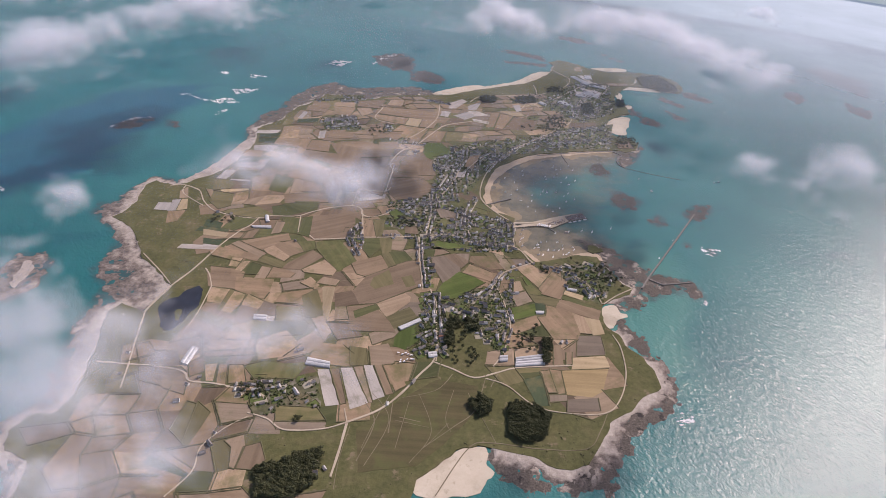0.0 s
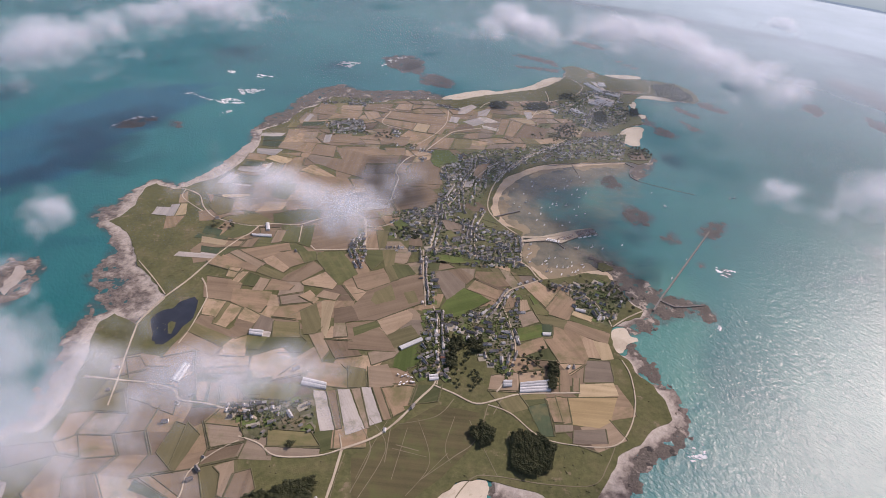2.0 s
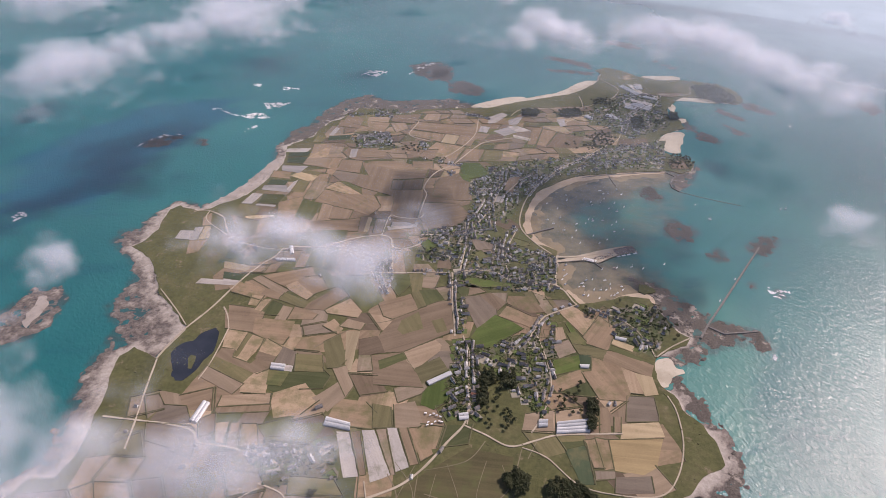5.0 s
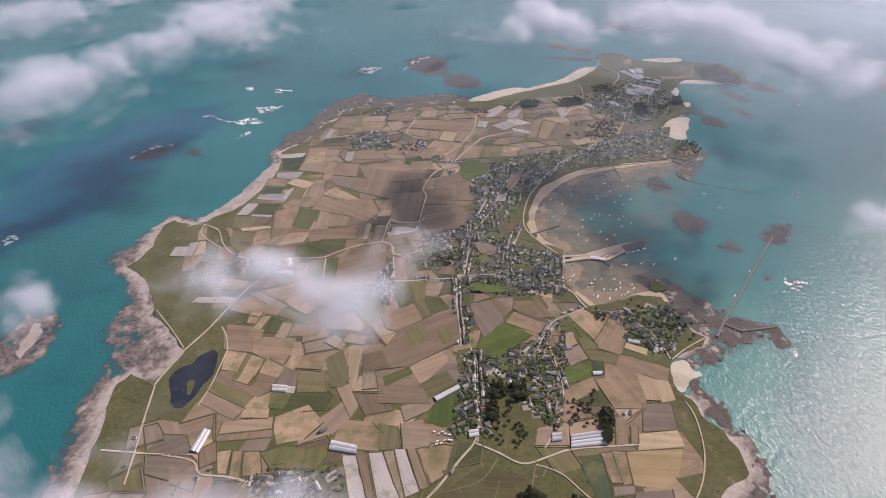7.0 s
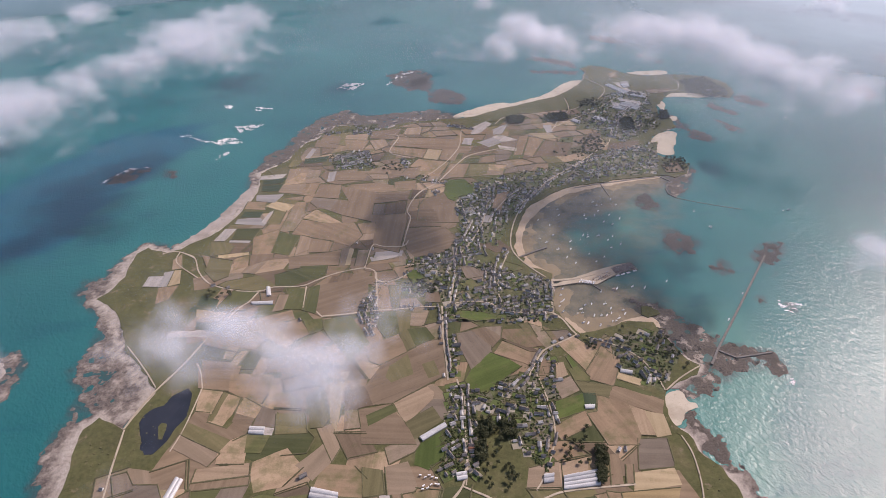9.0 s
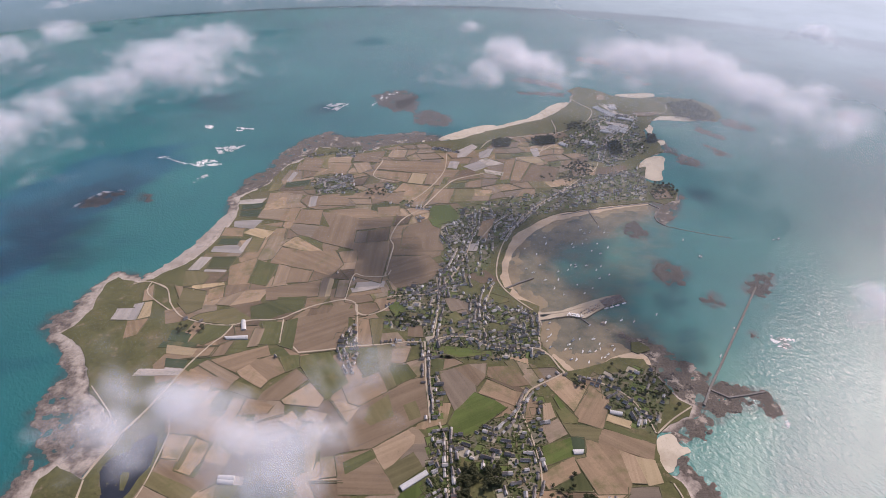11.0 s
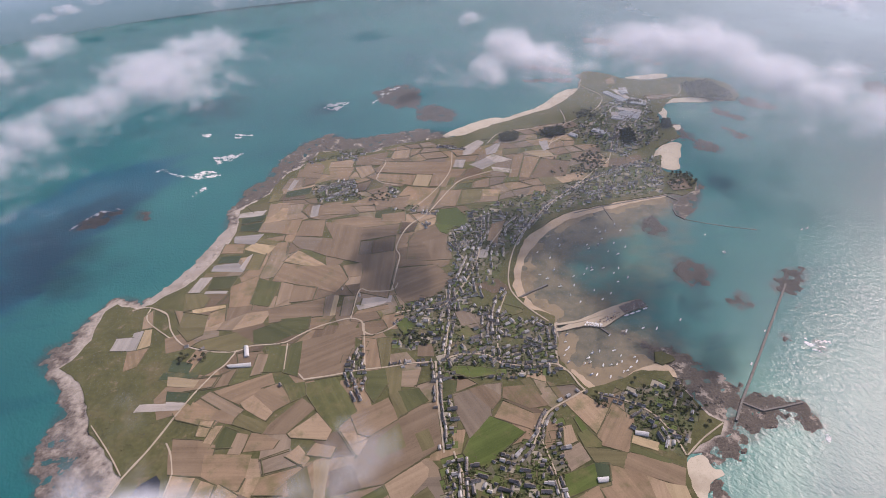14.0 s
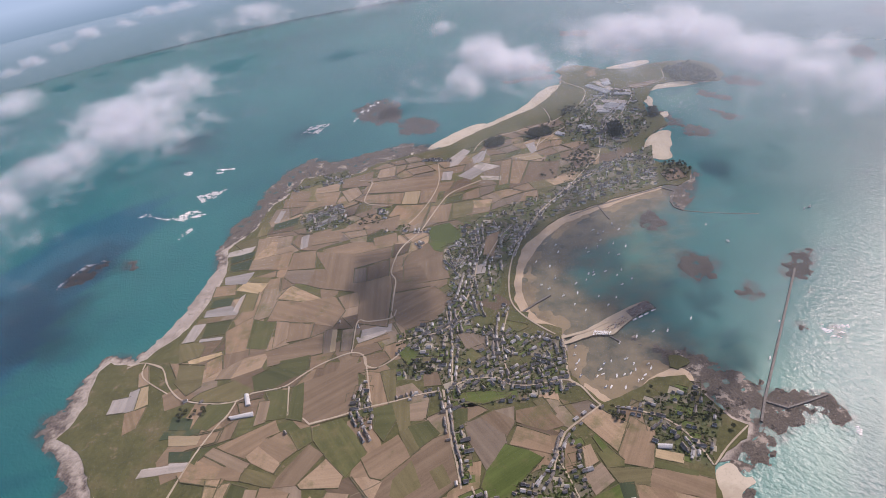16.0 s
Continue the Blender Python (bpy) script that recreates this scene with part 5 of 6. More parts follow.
lane(7, [(-34, 1470), (5, 1486), (69, 1483), (98, 1458), (153, 1449), (217, 1455), (249, 1433), (270, 1390), (280, 1377)])
lane(6, [(280, 1377), (257, 1361), (203, 1326), (188, 1310), (167, 1269), (149, 1220)])
lane(6, [(238, 2087), (197, 2000), (165, 1924), (142, 1832), (135, 1744), (152, 1688), (190, 1635), (225, 1597)])
lane(8, [(241, 1590), (234, 1521), (231, 1452), (249, 1433)])
lane(12, [(242, 1584), (299, 1595), (360, 1620)])
lane(5, [(-424, 1529), (-412, 1443)])
lane(5, [(-375, 1431), (-355, 1410)])
lane(5, [(-778, 1642), (-838, 1669), (-878, 1656)])
lane(5, [(-831, 1668), (-819, 1617), (-732, 1551)])
lane(5, [(-243, 1597), (-221, 1454)])
lane(6, [(-36, 1727), (-27, 1603), (-34, 1478)])
lane(6, [(68, 2096), (62, 1925), (27, 1783), (-38, 1664), (-110, 1646), (-167, 1635)])
lane(5, [(122, 1698), (94, 1583), (98, 1458)])
lane(7, [(-155, 773), (-99, 806), (-58, 850), (-17, 915), (11, 958), (18, 1001), (17, 1073)])
lane(6, [(11, 958), (56, 940), (106, 918), (156, 937), (200, 956), (277, 969), (338, 978)])
lane(4, [(131, 918), (179, 901), (236, 849), (304, 836), (387, 843), (430, 889), (458, 964), (464, 1047), (453, 1093)])
lane(5, [(-155, 773), (-201, 752), (-276, 744), (-315, 767), (-359, 779)])
lane(7, [(-155, 773), (-159, 705), (-165, 647)])
lane(4, [(-155, 773), (-166, 807)])
lane(3, [(57, 924), (22, 874), (-58, 843)])
lane(3, [(-126, 828), (-100, 776), (-123, 684)])
lane(3, [(131, 918), (106, 826), (62, 780), (0, 722)])
lane(3, [(-52, 795), (-6, 786)])
lane(3, [(-68, 834), (-69, 753)])
lane(6, [(-691, 1054), (-676, 1138), (-643, 1228), (-624, 1299)])
lane(5, [(-689, 1051), (-669, 960), (-650, 885), (-636, 819)])
lane(6, [(-720, 887), (-639, 886), (-581, 885), (-526, 875), (-505, 851), (-454, 849), (-408, 842), (-376, 845), (-337, 823)])
lane(5, [(-329, 2495), (-280, 2471), (-298, 2337), (-216, 2293)])
lane(5, [(-33, 2544), (-36, 2406), (-65, 2303), (-113, 2205), (-160, 2135)])
lane(6, [(159, 1957), (221, 2039), (288, 2147), (404, 2268), (499, 2334)])
lane(6, [(83, 1915), (143, 2033), (184, 2076)])
lane(5, [(450, 1211), (438, 1261), (409, 1313), (360, 1347), (307, 1367)])
lane(5, [(-612, 1241), (-591, 1213), (-570, 1169)])
lane(4, [(-570, 1169), (-567, 1060), (-573, 1005)])
lane(4, [(-674, 1165), (-725, 1218), (-798, 1286)])
lane(6, [(-8, 1220), (2, 1190), (11, 1171)])
lane(5, [(11, 1174), (14, 1080), (20, 1014), (18, 960)])
lane(5, [(160, 1282), (187, 1187), (198, 1093), (175, 1004), (150, 956)])
lane(5, [(547, 1287), (494, 1249), (453, 1211)])
lane(3, [(-352, 1133), (-311, 1176), (-267, 1218), (-192, 1249), (-89, 1313)])
lane(4, [(-447, 585), (-418, 639), (-421, 691), (-389, 740), (-354, 770)])
lane(3, [(31, 623), (92, 730), (137, 747), (239, 741), (331, 749), (367, 795), (395, 851)])
lane(3, [(142, 894), (164, 945)])
lane(5, [(105, 2606), (152, 2686), (269, 2723), (425, 2767), (490, 2816)])
lane(5, [(425, 2909), (429, 2779), (375, 2668), (334, 2555)])
lane(5, [(556, 3187), (564, 3152), (625, 3044), (593, 2933), (547, 2871)])
lane(5, [(348, 2590), (425, 2670), (528, 2755), (619, 2873), (683, 2949), (767, 2997), (951, 3030), (996, 3147)])
lane(5, [(808, 3012), (792, 2910), (720, 2779), (641, 2678)])
lane(6, [(393, 2261), (492, 2387), (545, 2455), (593, 2624), (663, 2732)])
lane(2, [(-118, 713), (-95, 797), (-68, 874)])
lane(2, [(-114, 854), (-71, 785), (-107, 675)])
lane(2, [(-59, 786), (11, 774)])
lane(2, [(-34, 838), (-52, 718)])
lane(2, [(-15, 863), (17, 764), (-22, 688)])
lane(2, [(51, 788), (8, 729)])
lane(2, [(61, 878), (45, 802), (57, 767)])
lane(2, [(115, 807), (92, 873)])
lane(2, [(121, 808), (148, 747)])
lane(2, [(-148, 764), (-156, 684), (-155, 622)])


# ---- houses, trees, boats ----
def box(x0, x1, y0, y1, z0, z1):
    v = [(x, y, z) for z in (z0, z1) for x, y in ((x0, y0), (x1, y0), (x1, y1), (x0, y1))]
    return v, [(0, 3, 2, 1), (4, 5, 6, 7), (0, 1, 5, 4), (1, 2, 6, 5), (2, 3, 7, 6), (3, 0, 4, 7)]


def mesh_of(name, verts, faces, material):
    me = bpy.data.meshes.new(name)
    me.from_pydata(verts, [], faces)
    me.materials.append(material)
    return me


def house_master(length, depth, eaves, ridge, wall, roof, label):
    """A house with a gabled roof, two gable chimneys, windows and a door; built at the origin."""
    a, b = length / 2, depth / 2
    v = [(-a, -b, -1), (a, -b, -1), (a, b, -1), (-a, b, -1), (-a, -b, eaves), (a, -b, eaves), (a, b, eaves), (-a, b, eaves), (-a, 0, ridge - 0.15), (a, 0, ridge - 0.15)]
    f = [(0, 1, 5, 4), (2, 3, 7, 6), (1, 2, 6, 9, 5), (3, 0, 4, 8, 7), (4, 5, 9, 8), (6, 7, 8, 9)]
    root = put("house", v, f, wall)
    o, t, drop = 0.35, 0.25, 0.35
    rv = [(-a - o, -b - o, eaves - drop), (a + o, -b - o, eaves - drop), (a + o, 0, ridge), (-a - o, 0, ridge), (a + o, b + o, eaves - drop), (-a - o, b + o, eaves - drop)]
    rv += [(x, y, z + t) for x, y, z in rv]
    rf = [(6, 7, 8, 9), (9, 8, 10, 11), (0, 3, 2, 1), (3, 5, 4, 2), (0, 1, 7, 6), (4, 5, 11, 10), (1, 2, 8, 7), (2, 4, 10, 8), (3, 0, 6, 9), (5, 3, 9, 11)]
    cover = share("roof", mesh_of("roof", rv, rf, roof), root)
    cm = mesh_of("chimney", *box(-0.45, 0.45, -0.6, 0.6, ridge - 0.8, ridge + 1.3), BRICKY)
    for s in (-1, 1):
        share("chimney", cm, cover, Matrix.Translation((s * (a - 0.6), 0, 0)))
    wm = mesh_of("window", *box(-0.5, 0.5, -0.05, 0.05, 0, 1.3), PANE)
    for s in (-1, 1):
        share("window", wm, root, Matrix.Translation((s * a * 0.55, -b, 1.0)))
    share("door", mesh_of("door", *box(-0.5, 0.5, -0.06, 0.06, 0, 2.0), PAINT), root, Matrix.Translation((0, -b, 0.0)))
    return tagged(root, label, "house", group="houses of the village")


HOUSES = [house_master(12, 7.0, 4.6, 8.2, RENDER_WHITE, SLATE, "white rendered house with dark slate gable roof"), house_master(9.5, 6.5, 4.2, 7.6, RENDER_WHITE, SLATE, "small white house with slate roof and chimneys"),
          house_master(15, 7.2, 5.2, 9.0, STONE, SLATE, "long granite house with slate gable roof"), house_master(10, 6.5, 4.4, 7.8, STONE, SLATE, "granite cottage with slate roof and brick chimneys"),
          house_master(13, 8.0, 3.6, 6.2, RENDER_WHITE, LIGHTROOF, "pale shed-like house with light sheet roof"), house_master(11, 6.8, 4.6, 8.0, RENDER_WHITE, SLATE, "white house with slate roof beside a garden"),
          house_master(11, 7.0, 3.4, 5.8, STONE, LIGHTROOF, "stone outbuilding with pale sheet roof")]
SPOTS, HOMES, STANDS = [], [], []


def build_house(x, y, rng, turn, gap=9.0, size=1.0):
    """Choose a plot for a house, unless something stands there already."""
    here = np.array([x]), np.array([y])
    if any((x - a) ** 2 + (y - b) ** 2 < gap * gap for a, b in SPOTS) or covered(*here, SURVEYED)[0] or not inside(*here, COAST)[0]:
        return False
    SPOTS.append((x, y))
    k = (0.62 + 0.4 * rng.random()) * size
    HOMES.append((rng.choice((0, 0, 1, 1, 2, 3, 3, 4, 5, 6)), pose(x, y, LAND + 0.5, 0, 0, turn) @ Matrix.Diagonal((k, k, k, 1))))
    return True


def street(pts):
    """Two broken rows of houses that face a village street."""
    rng = random.Random(int(pts[0][0] * 5 + pts[0][1]))
    for (x0, y0), (x1, y1) in zip(pts, pts[1:]):
        length = math.hypot(x1 - x0, y1 - y0)
        dx, dy = (x1 - x0) / length, (y1 - y0) / length
        for side in (-1, 1):
            s = rng.uniform(3, 8)
            while s < length - 3:
                if rng.random() < 0.8:
                    o = side * rng.uniform(6.0, 8.5)
                    build_house(x0 + dx * s - dy * o, y0 + dy * s + dx * o, rng, math.degrees(math.atan2(dy, dx)) + rng.choice((0, 0, 0, 90)) + (0 if side > 0 else 180), 7.0, 0.95)
                s += rng.uniform(8.5, 13)


def settle(masters, placed, keep, name, label, category):
    """Set the nearest ones out as things of their own and join the far ones into a single mesh."""
    placed = sorted(placed, key=lambda p: p[1].translation.x ** 2 + (p[1].translation.y - 300) ** 2)
    first, whole = set(), [(ob, *ob.children_recursive) for ob in masters]
    for which, m in placed[:keep]:
        if which in first:
            copy_thing(masters[which], m.normalized()).scale = m.to_scale()
        else:
            first.add(which)
            masters[which].matrix_basis = m
    mats, verts, faces, slots = [], [], [], []
    for which, m in placed[keep:]:
        for ob in whole[which]:
            if ob.name.split(".")[0] in ("window", "door"):
                continue
            local = m @ (Matrix() if ob is masters[which] else ob.matrix_basis)
            mat = ob.data.materials[0]
            if mat not in mats:
                mats.append(mat)
            o = len(verts)
            verts += [tuple(local @ v.co) for v in ob.data.vertices]
            faces += [tuple(o + q for q in p.vertices) for p in ob.data.polygons]
            slots += [mats.index(mat)] * len(ob.data.polygons)
    if verts:
        ob = put(name, verts, faces, mats[0])
        for mat in mats[1:]:
            ob.data.materials.append(mat)
        ob.data.polygons.foreach_set("material_index", slots)
        tagged(ob, label, category, kind="stuff")


USED = {}


def clump(rng, x, y, z, r, verts, faces, flat=0.8):
    """A small uneven knot of leaves, eight-sided."""
    o = len(verts)
    turn = rng.random() * 6.3
    for i, (ring, up) in enumerate(((0.0, -flat), (0.9, -0.25), (0.75, 0.45), (0.0, flat))):
        for j in range(1 if ring == 0 else 5):
            a = turn + j * 1.2566 + i * 0.6
            q = r * ring * (0.75 + 0.5 * rng.random())
            verts.append((x + q * math.cos(a), y + q * math.sin(a), z + r * up * (0.8 + 0.4 * rng.random())))
    for j in range(5):
        k = (j + 1) % 5
        faces += [(o, o + 1 + k, o + 1 + j), (o + 1 + j, o + 1 + k, o + 6 + k, o + 6 + j), (o + 6 + j, o + 6 + k, o + 11)]


YARDS = 0


def hamlet(count, poly):
    """Houses in short crooked rows with gardens, hedges and shrubs between them."""
    global YARDS
    YARDS += 1
    rng = random.Random(int(poly[0][0] * 7 + poly[0][1]))
    yard = slab("ground_gardens", roughen(poly, 14, 8), LAND - 0.5, LAND + 0.1 + 0.012 * YARDS, GARDEN)
    tagged(yard, "village gardens, lawns and yards between houses", "gardens", kind="structure")
    x0, x1 = min(p[0] for p in poly), max(p[0] for p in poly)
    y0, y1 = min(p[1] for p in poly), max(p[1] for p in poly)
    built, verts, faces, hv, hf, lv, lf = 0, [], [], [], [], [], []
    base = rng.uniform(-30, 30)
    for _ in range(count * 20):
        if built >= count * 0.75:
            break
        x, y = rng.uniform(x0, x1), rng.uniform(y0, y1)
        if not inside(np.array([x]), np.array([y]), poly)[0]:
            continue
        turn = base + 40 * wander(x, y, 0.006, 1.0) + rng.choice((0, 0, 90)) + rng.uniform(-6, 6)
        a = radians(turn)
        if build_house(x, y, rng, turn, 11.0):
            built += 1
            if rng.random() < 0.35:
                s = rng.uniform(9, 11)
                build_house(x + s * math.cos(a), y + s * math.sin(a), rng, turn, 7.5)
            w, d = rng.uniform(9, 14), rng.uniform(10, 22)
            ends = [(x + w * math.cos(a), y + w * math.sin(a)), (x + w * math.cos(a) - d * math.sin(a), y + w * math.sin(a) + d * math.cos(a)), (x - w * math.cos(a) - d * math.sin(a), y - w * math.sin(a) + d * math.cos(a))]
            here = np.array([p[0] for p in ends]), np.array([p[1] for p in ends])
            if not covered(*here, SURVEYED).any() and inside(*here, COAST).all():
                o, up = len(lv), LAND + 0.36 + 0.0008 * built
                lv += [(*p, up) for p in ends + [(x - w * math.cos(a), y - w * math.sin(a))]] + [(*p, LAND) for p in ends + [(x - w * math.cos(a), y - w * math.sin(a))]]
                lf += [(o, o + 1, o + 2, o + 3)] + [(o + k, o + 4 + k, o + 4 + (k + 1) % 4, o + (k + 1) % 4) for k in range(4)]
                d = rng.uniform(5, 9)
                front = [(x - w * math.cos(a), y - w * math.sin(a)), (x - w * math.cos(a) + d * math.sin(a), y - w * math.sin(a) - d * math.cos(a)), (x + 0.4 * w * math.cos(a) + d * math.sin(a), y + 0.4 * w * math.sin(a) - d * math.cos(a)), (x + 0.4 * w * math.cos(a), y + 0.4 * w * math.sin(a))]
                o, up = len(lv), up + 0.06
                lv += [(*p, up) for p in front] + [(*p, LAND) for p in front]
                lf += [(o, o + 1, o + 2, o + 3)] + [(o + k, o + 4 + k, o + 4 + (k + 1) % 4, o + (k + 1) % 4) for k in range(4)]
            for p, q in zip(ends, ends[1:]):
                v, f = hedge_mesh(p, q, 1.4, 1.8)
                o = len(hv)
                hv += v
                hf += [tuple(k + o for k in face) for face in f]
    px, py = np.array([rng.uniform(x0, x1) for _ in range(count * 20)]), np.array([rng.uniform(y0, y1) for _ in range(count * 20)])
    ok = inside(px, py, poly) & ~covered(px, py, SURVEYED)
    for x, y in zip(px[ok], py[ok]):
        if all((x - a) ** 2 + (y - b) ** 2 > 36 for a, b in SPOTS):
            r = rng.uniform(0.8, 2.6)
            for _ in range(3):
                clump(rng, x + rng.uniform(-2, 2), y + rng.uniform(-2, 2), LAND + r * 0.7, r, verts, faces)
    tagged(put("garden_shrubs", verts, faces, SHRUB), "green shrubs and low trees in village gardens", "shrubs", kind="stuff")
    if lv:
        tagged(put("garden_plots", lv, lf, LAWNS), "small lawns and tilled kitchen gardens behind houses", "gardens", kind="stuff")
    if hv:
        tagged(put("garden_hedges", hv, hf, HEDGE), "dark clipped hedges round village gardens", "hedges", kind="stuff")


def tree_master(seed, height, spread, label):
    """A tapered trunk with limbs and a ragged crown of leaf clumps."""
    rng = random.Random(seed)
    verts, faces = [], []

    def limb(p, q, r0, r1):
        o = len(verts)
        for (x, y, z), r in ((p, r0), (q, r1)):
            for j in range(5):
                verts.append((x + r * math.cos(j * 1.2566), y + r * math.sin(j * 1.2566), z))
        faces.extend((o + j, o + (j + 1) % 5, o + 5 + (j + 1) % 5, o + 5 + j) for j in range(5))

    limb((0, 0, -0.8), (0.2, 0.1, height * 0.55), 0.45, 0.25)
    cv, cf = [], []
    for i in range(7):
        a, r = i * 0.9 + rng.random(), spread * (0.45 + 0.4 * rng.random())
        tip = (r * math.cos(a), r * math.sin(a), height * rng.uniform(0.55, 0.85))
        limb((0.15, 0.1, height * rng.uniform(0.3, 0.5)), tip, 0.18, 0.07)
        for _ in range(5):
            clump(rng, tip[0] + rng.gauss(0, spread * 0.22), tip[1] + rng.gauss(0, spread * 0.22), tip[2] + rng.gauss(0, height * 0.08), spread * rng.uniform(0.16, 0.32), cv, cf)
    for _ in range(8):
        clump(rng, rng.gauss(0, spread * 0.25), rng.gauss(0, spread * 0.25), height * rng.uniform(0.7, 1.0), spread * rng.uniform(0.18, 0.3), cv, cf)
    root = put("tree", verts, faces, BARK)
    share("crown", mesh_of("crown", cv, cf, LEAF), root)
    return tagged(root, label, "tree", group="trees of the island")


TREE_KINDS = [tree_master(3, 11, 5.0, "dark broad pine tree with ragged crown"), tree_master(8, 9, 4.2, "dark green tree with uneven crown"), tree_master(15, 13, 4.6, "tall dark cypress tree in a grove")]


def grove(kind, count, poly):
    rng = random.Random(count * 13 + int(poly[0][0]))
    x0, x1 = min(p[0] for p in poly), max(p[0] for p in poly)
    y0, y1 = min(p[1] for p in poly), max(p[1] for p in poly)
    near, made = (14 if kind != "t" else 55), []
    area = abs(sum(a[0] * b[1] - b[0] * a[1] for a, b in zip(poly, poly[1:] + poly[:1]))) / 2
    count = count if kind == "t" else min(330, int(area / 26))
    px, py = np.array([rng.uniform(x0, x1) for _ in range(count * 12)]), np.array([rng.uniform(y0, y1) for _ in range(count * 12)])
    ok = inside(px, py, roughen(poly, 8, 6))
    for x, y in zip(px[ok], py[ok]):
        if len(made) < count and all((x - a) ** 2 + (y - b) ** 2 > near for a, b in made) and all((x - a) ** 2 + (y - b) ** 2 > 50 for a, b in SPOTS):
            made.append((x, y))
            k = rng.uniform(0.75, 1.3)
            STANDS.append((rng.randrange(3), pose(x, y, LAND, 0, 0, rng.uniform(0, 360)) @ Matrix.Diagonal((k, k, k * rng.uniform(0.85, 1.15), 1))))


def boat_master(length, hull, label):
    """A small boat: a pointed hull with a deck, a cabin and a mast."""
    a, w = length / 2, length * 0.17
    ring = [(-a, -0.8 * w), (-a, 0.8 * w), (0, w), (0.6 * a, 0.7 * w), (a, 0), (0.6 * a, -0.7 * w), (0, -w)]
    v = [(x, y, 0.9 + 0.25 * max(0, x / a)) for x, y in ring] + [(x * 0.85, y * 0.55, -0.4) for x, y in ring]
    f = [tuple(range(7))[::-1], tuple(range(7, 14))] + [(i, (i + 1) % 7, (i + 1) % 7 + 7, i + 7) for i in range(7)]
    root = put("boat", v, f, hull)
    cabin = share("cabin", mesh_of("cabin", *box(-0.2 * a, 0.35 * a, -0.5 * w, 0.5 * w, 0.9, 2.1), HULL), root)
    share("windscreen", mesh_of("windscreen", *box(0.33 * a, 0.37 * a, -0.42 * w, 0.42 * w, 1.4, 1.95), PANE), cabin)
    share("mast", mesh_of("mast", *box(0.05, 0.2, -0.07, 0.07, 2.0, length * 0.9), HULL), root)
    return tagged(root, label, "boat", group="boats moored in the bay")


BOATS = [boat_master(8.5, HULL, "white moored boat with small cabin"), boat_master(6.5, HULL, "small white fishing boat"), boat_master(9.5, HULLBLUE, "dark blue boat with white cabin")]


def moor(x, y):
    rng = random.Random(int(x * 31 + y))
    pick = BOATS[rng.choice((0, 0, 1, 1, 2))]
    m = pose(x, y, 0.75, 0, 0, rng.uniform(15, 75) + rng.choice((0, 180))) @ Matrix.Scale(1.3, 4)
    if USED.get(pick.name):
        copy_thing(pick, m.normalized()).scale = (1.3, 1.3, 1.3)
    else:
        pick.matrix_basis, USED[pick.name] = m, True


def surf(poly):
    """Breaking water: many ragged flakes of foam on the sea."""
    rng = random.Random(int(poly[0][0] + poly[0][1] * 3))
    x0, x1 = min(p[0] for p in poly), max(p[0] for p in poly)
    y0, y1 = min(p[1] for p in poly), max(p[1] for p in poly)
    count = int(min(2500, max(60, (x1 - x0) * (y1 - y0) / 5)))
    px, py = np.array([rng.uniform(x0 - 8, x1 + 8) for _ in range(count)]), np.array([rng.uniform(y0 - 8, y1 + 8) for _ in range(count)])
    ok = inside(px, py, roughen(poly, 10, 8)) & (fractal(px, py * 1.6, 0.06, 71) > 0.49)
    verts, faces = [], []
    for x, y in zip(px[ok], py[ok]):
        r, turn, o = rng.uniform(0.6, 3.0), rng.random() * 6.3, len(verts)
        for j in range(7):
            q = r * rng.uniform(0.4, 1.2)
            verts.append((x + 1.9 * q * math.cos(turn + j * 0.9), y + 0.8 * q * math.sin(turn + j * 0.9), 0.35 + 0.3 * rng.random()))
        verts.append((x, y, 0.7 + rng.random() * 0.5))
        faces += [(o + j, o + (j + 1) % 7, o + 7) for j in range(7)]
    if faces:
        tagged(put("surf", verts, faces, FOAMW), "white breaking surf over rocks", "surf", kind="stuff")



def glasshouse(quad, roof=None, label="long white plastic greenhouse with rounded spans", name="greenhouse", category="greenhouse"):
    """Low parallel vaulted spans over the quad, along its longer side."""
    a, b, c, d = [Vector((*p, 0)) for p in quad]
    if (b - a).length < (d - a).length:
        a, b, c, d = b, c, d, a
    width = ((d - a).length + (c - b).length) / 2
    spans = max(1, round(width / 9))
    root = tagged(new(name), label, category)
    root.location = (*((a + b + c + d) / 4).xy, LAND + 2.2)
    for i in range(spans):
        p0, p1 = a.lerp(d, i / spans), b.lerp(c, i / spans)
        q0, q1 = a.lerp(d, (i + 0.96) / spans), b.lerp(c, (i + 0.96) / spans)
        verts, faces = [], []
        for s, up in ((0, -2.7), (0, 1.2), (0.2, 2.6), (0.5, 3.4), (0.8, 2.6), (1, 1.2), (1, -2.7)):
            for p, q in ((p0, q0), (p1, q1)):
                v = p.lerp(q, s)
                verts.append((v.x - root.location.x, v.y - root.location.y, up))
        faces = [(2 * k, 2 * k + 1, 2 * k + 3, 2 * k + 2) for k in range(6)] + [tuple(range(0, 14, 2)), tuple(range(1, 14, 2))]
        put("span", verts, faces, roof or GLASSHOUSE, root)


def pond(poly, isle):
    tagged(slab("pond", roughen(poly, 9, 4), LAND - 0.4, LAND + 0.25, POND), "dark still pond with grassy edges", "pond", kind="structure")
    tagged(slab("ground_islet", roughen(isle, 6, 2), LAND - 0.4, LAND + 0.7, GRASS), "small grassy islet in the pond", "islet", kind="structure")


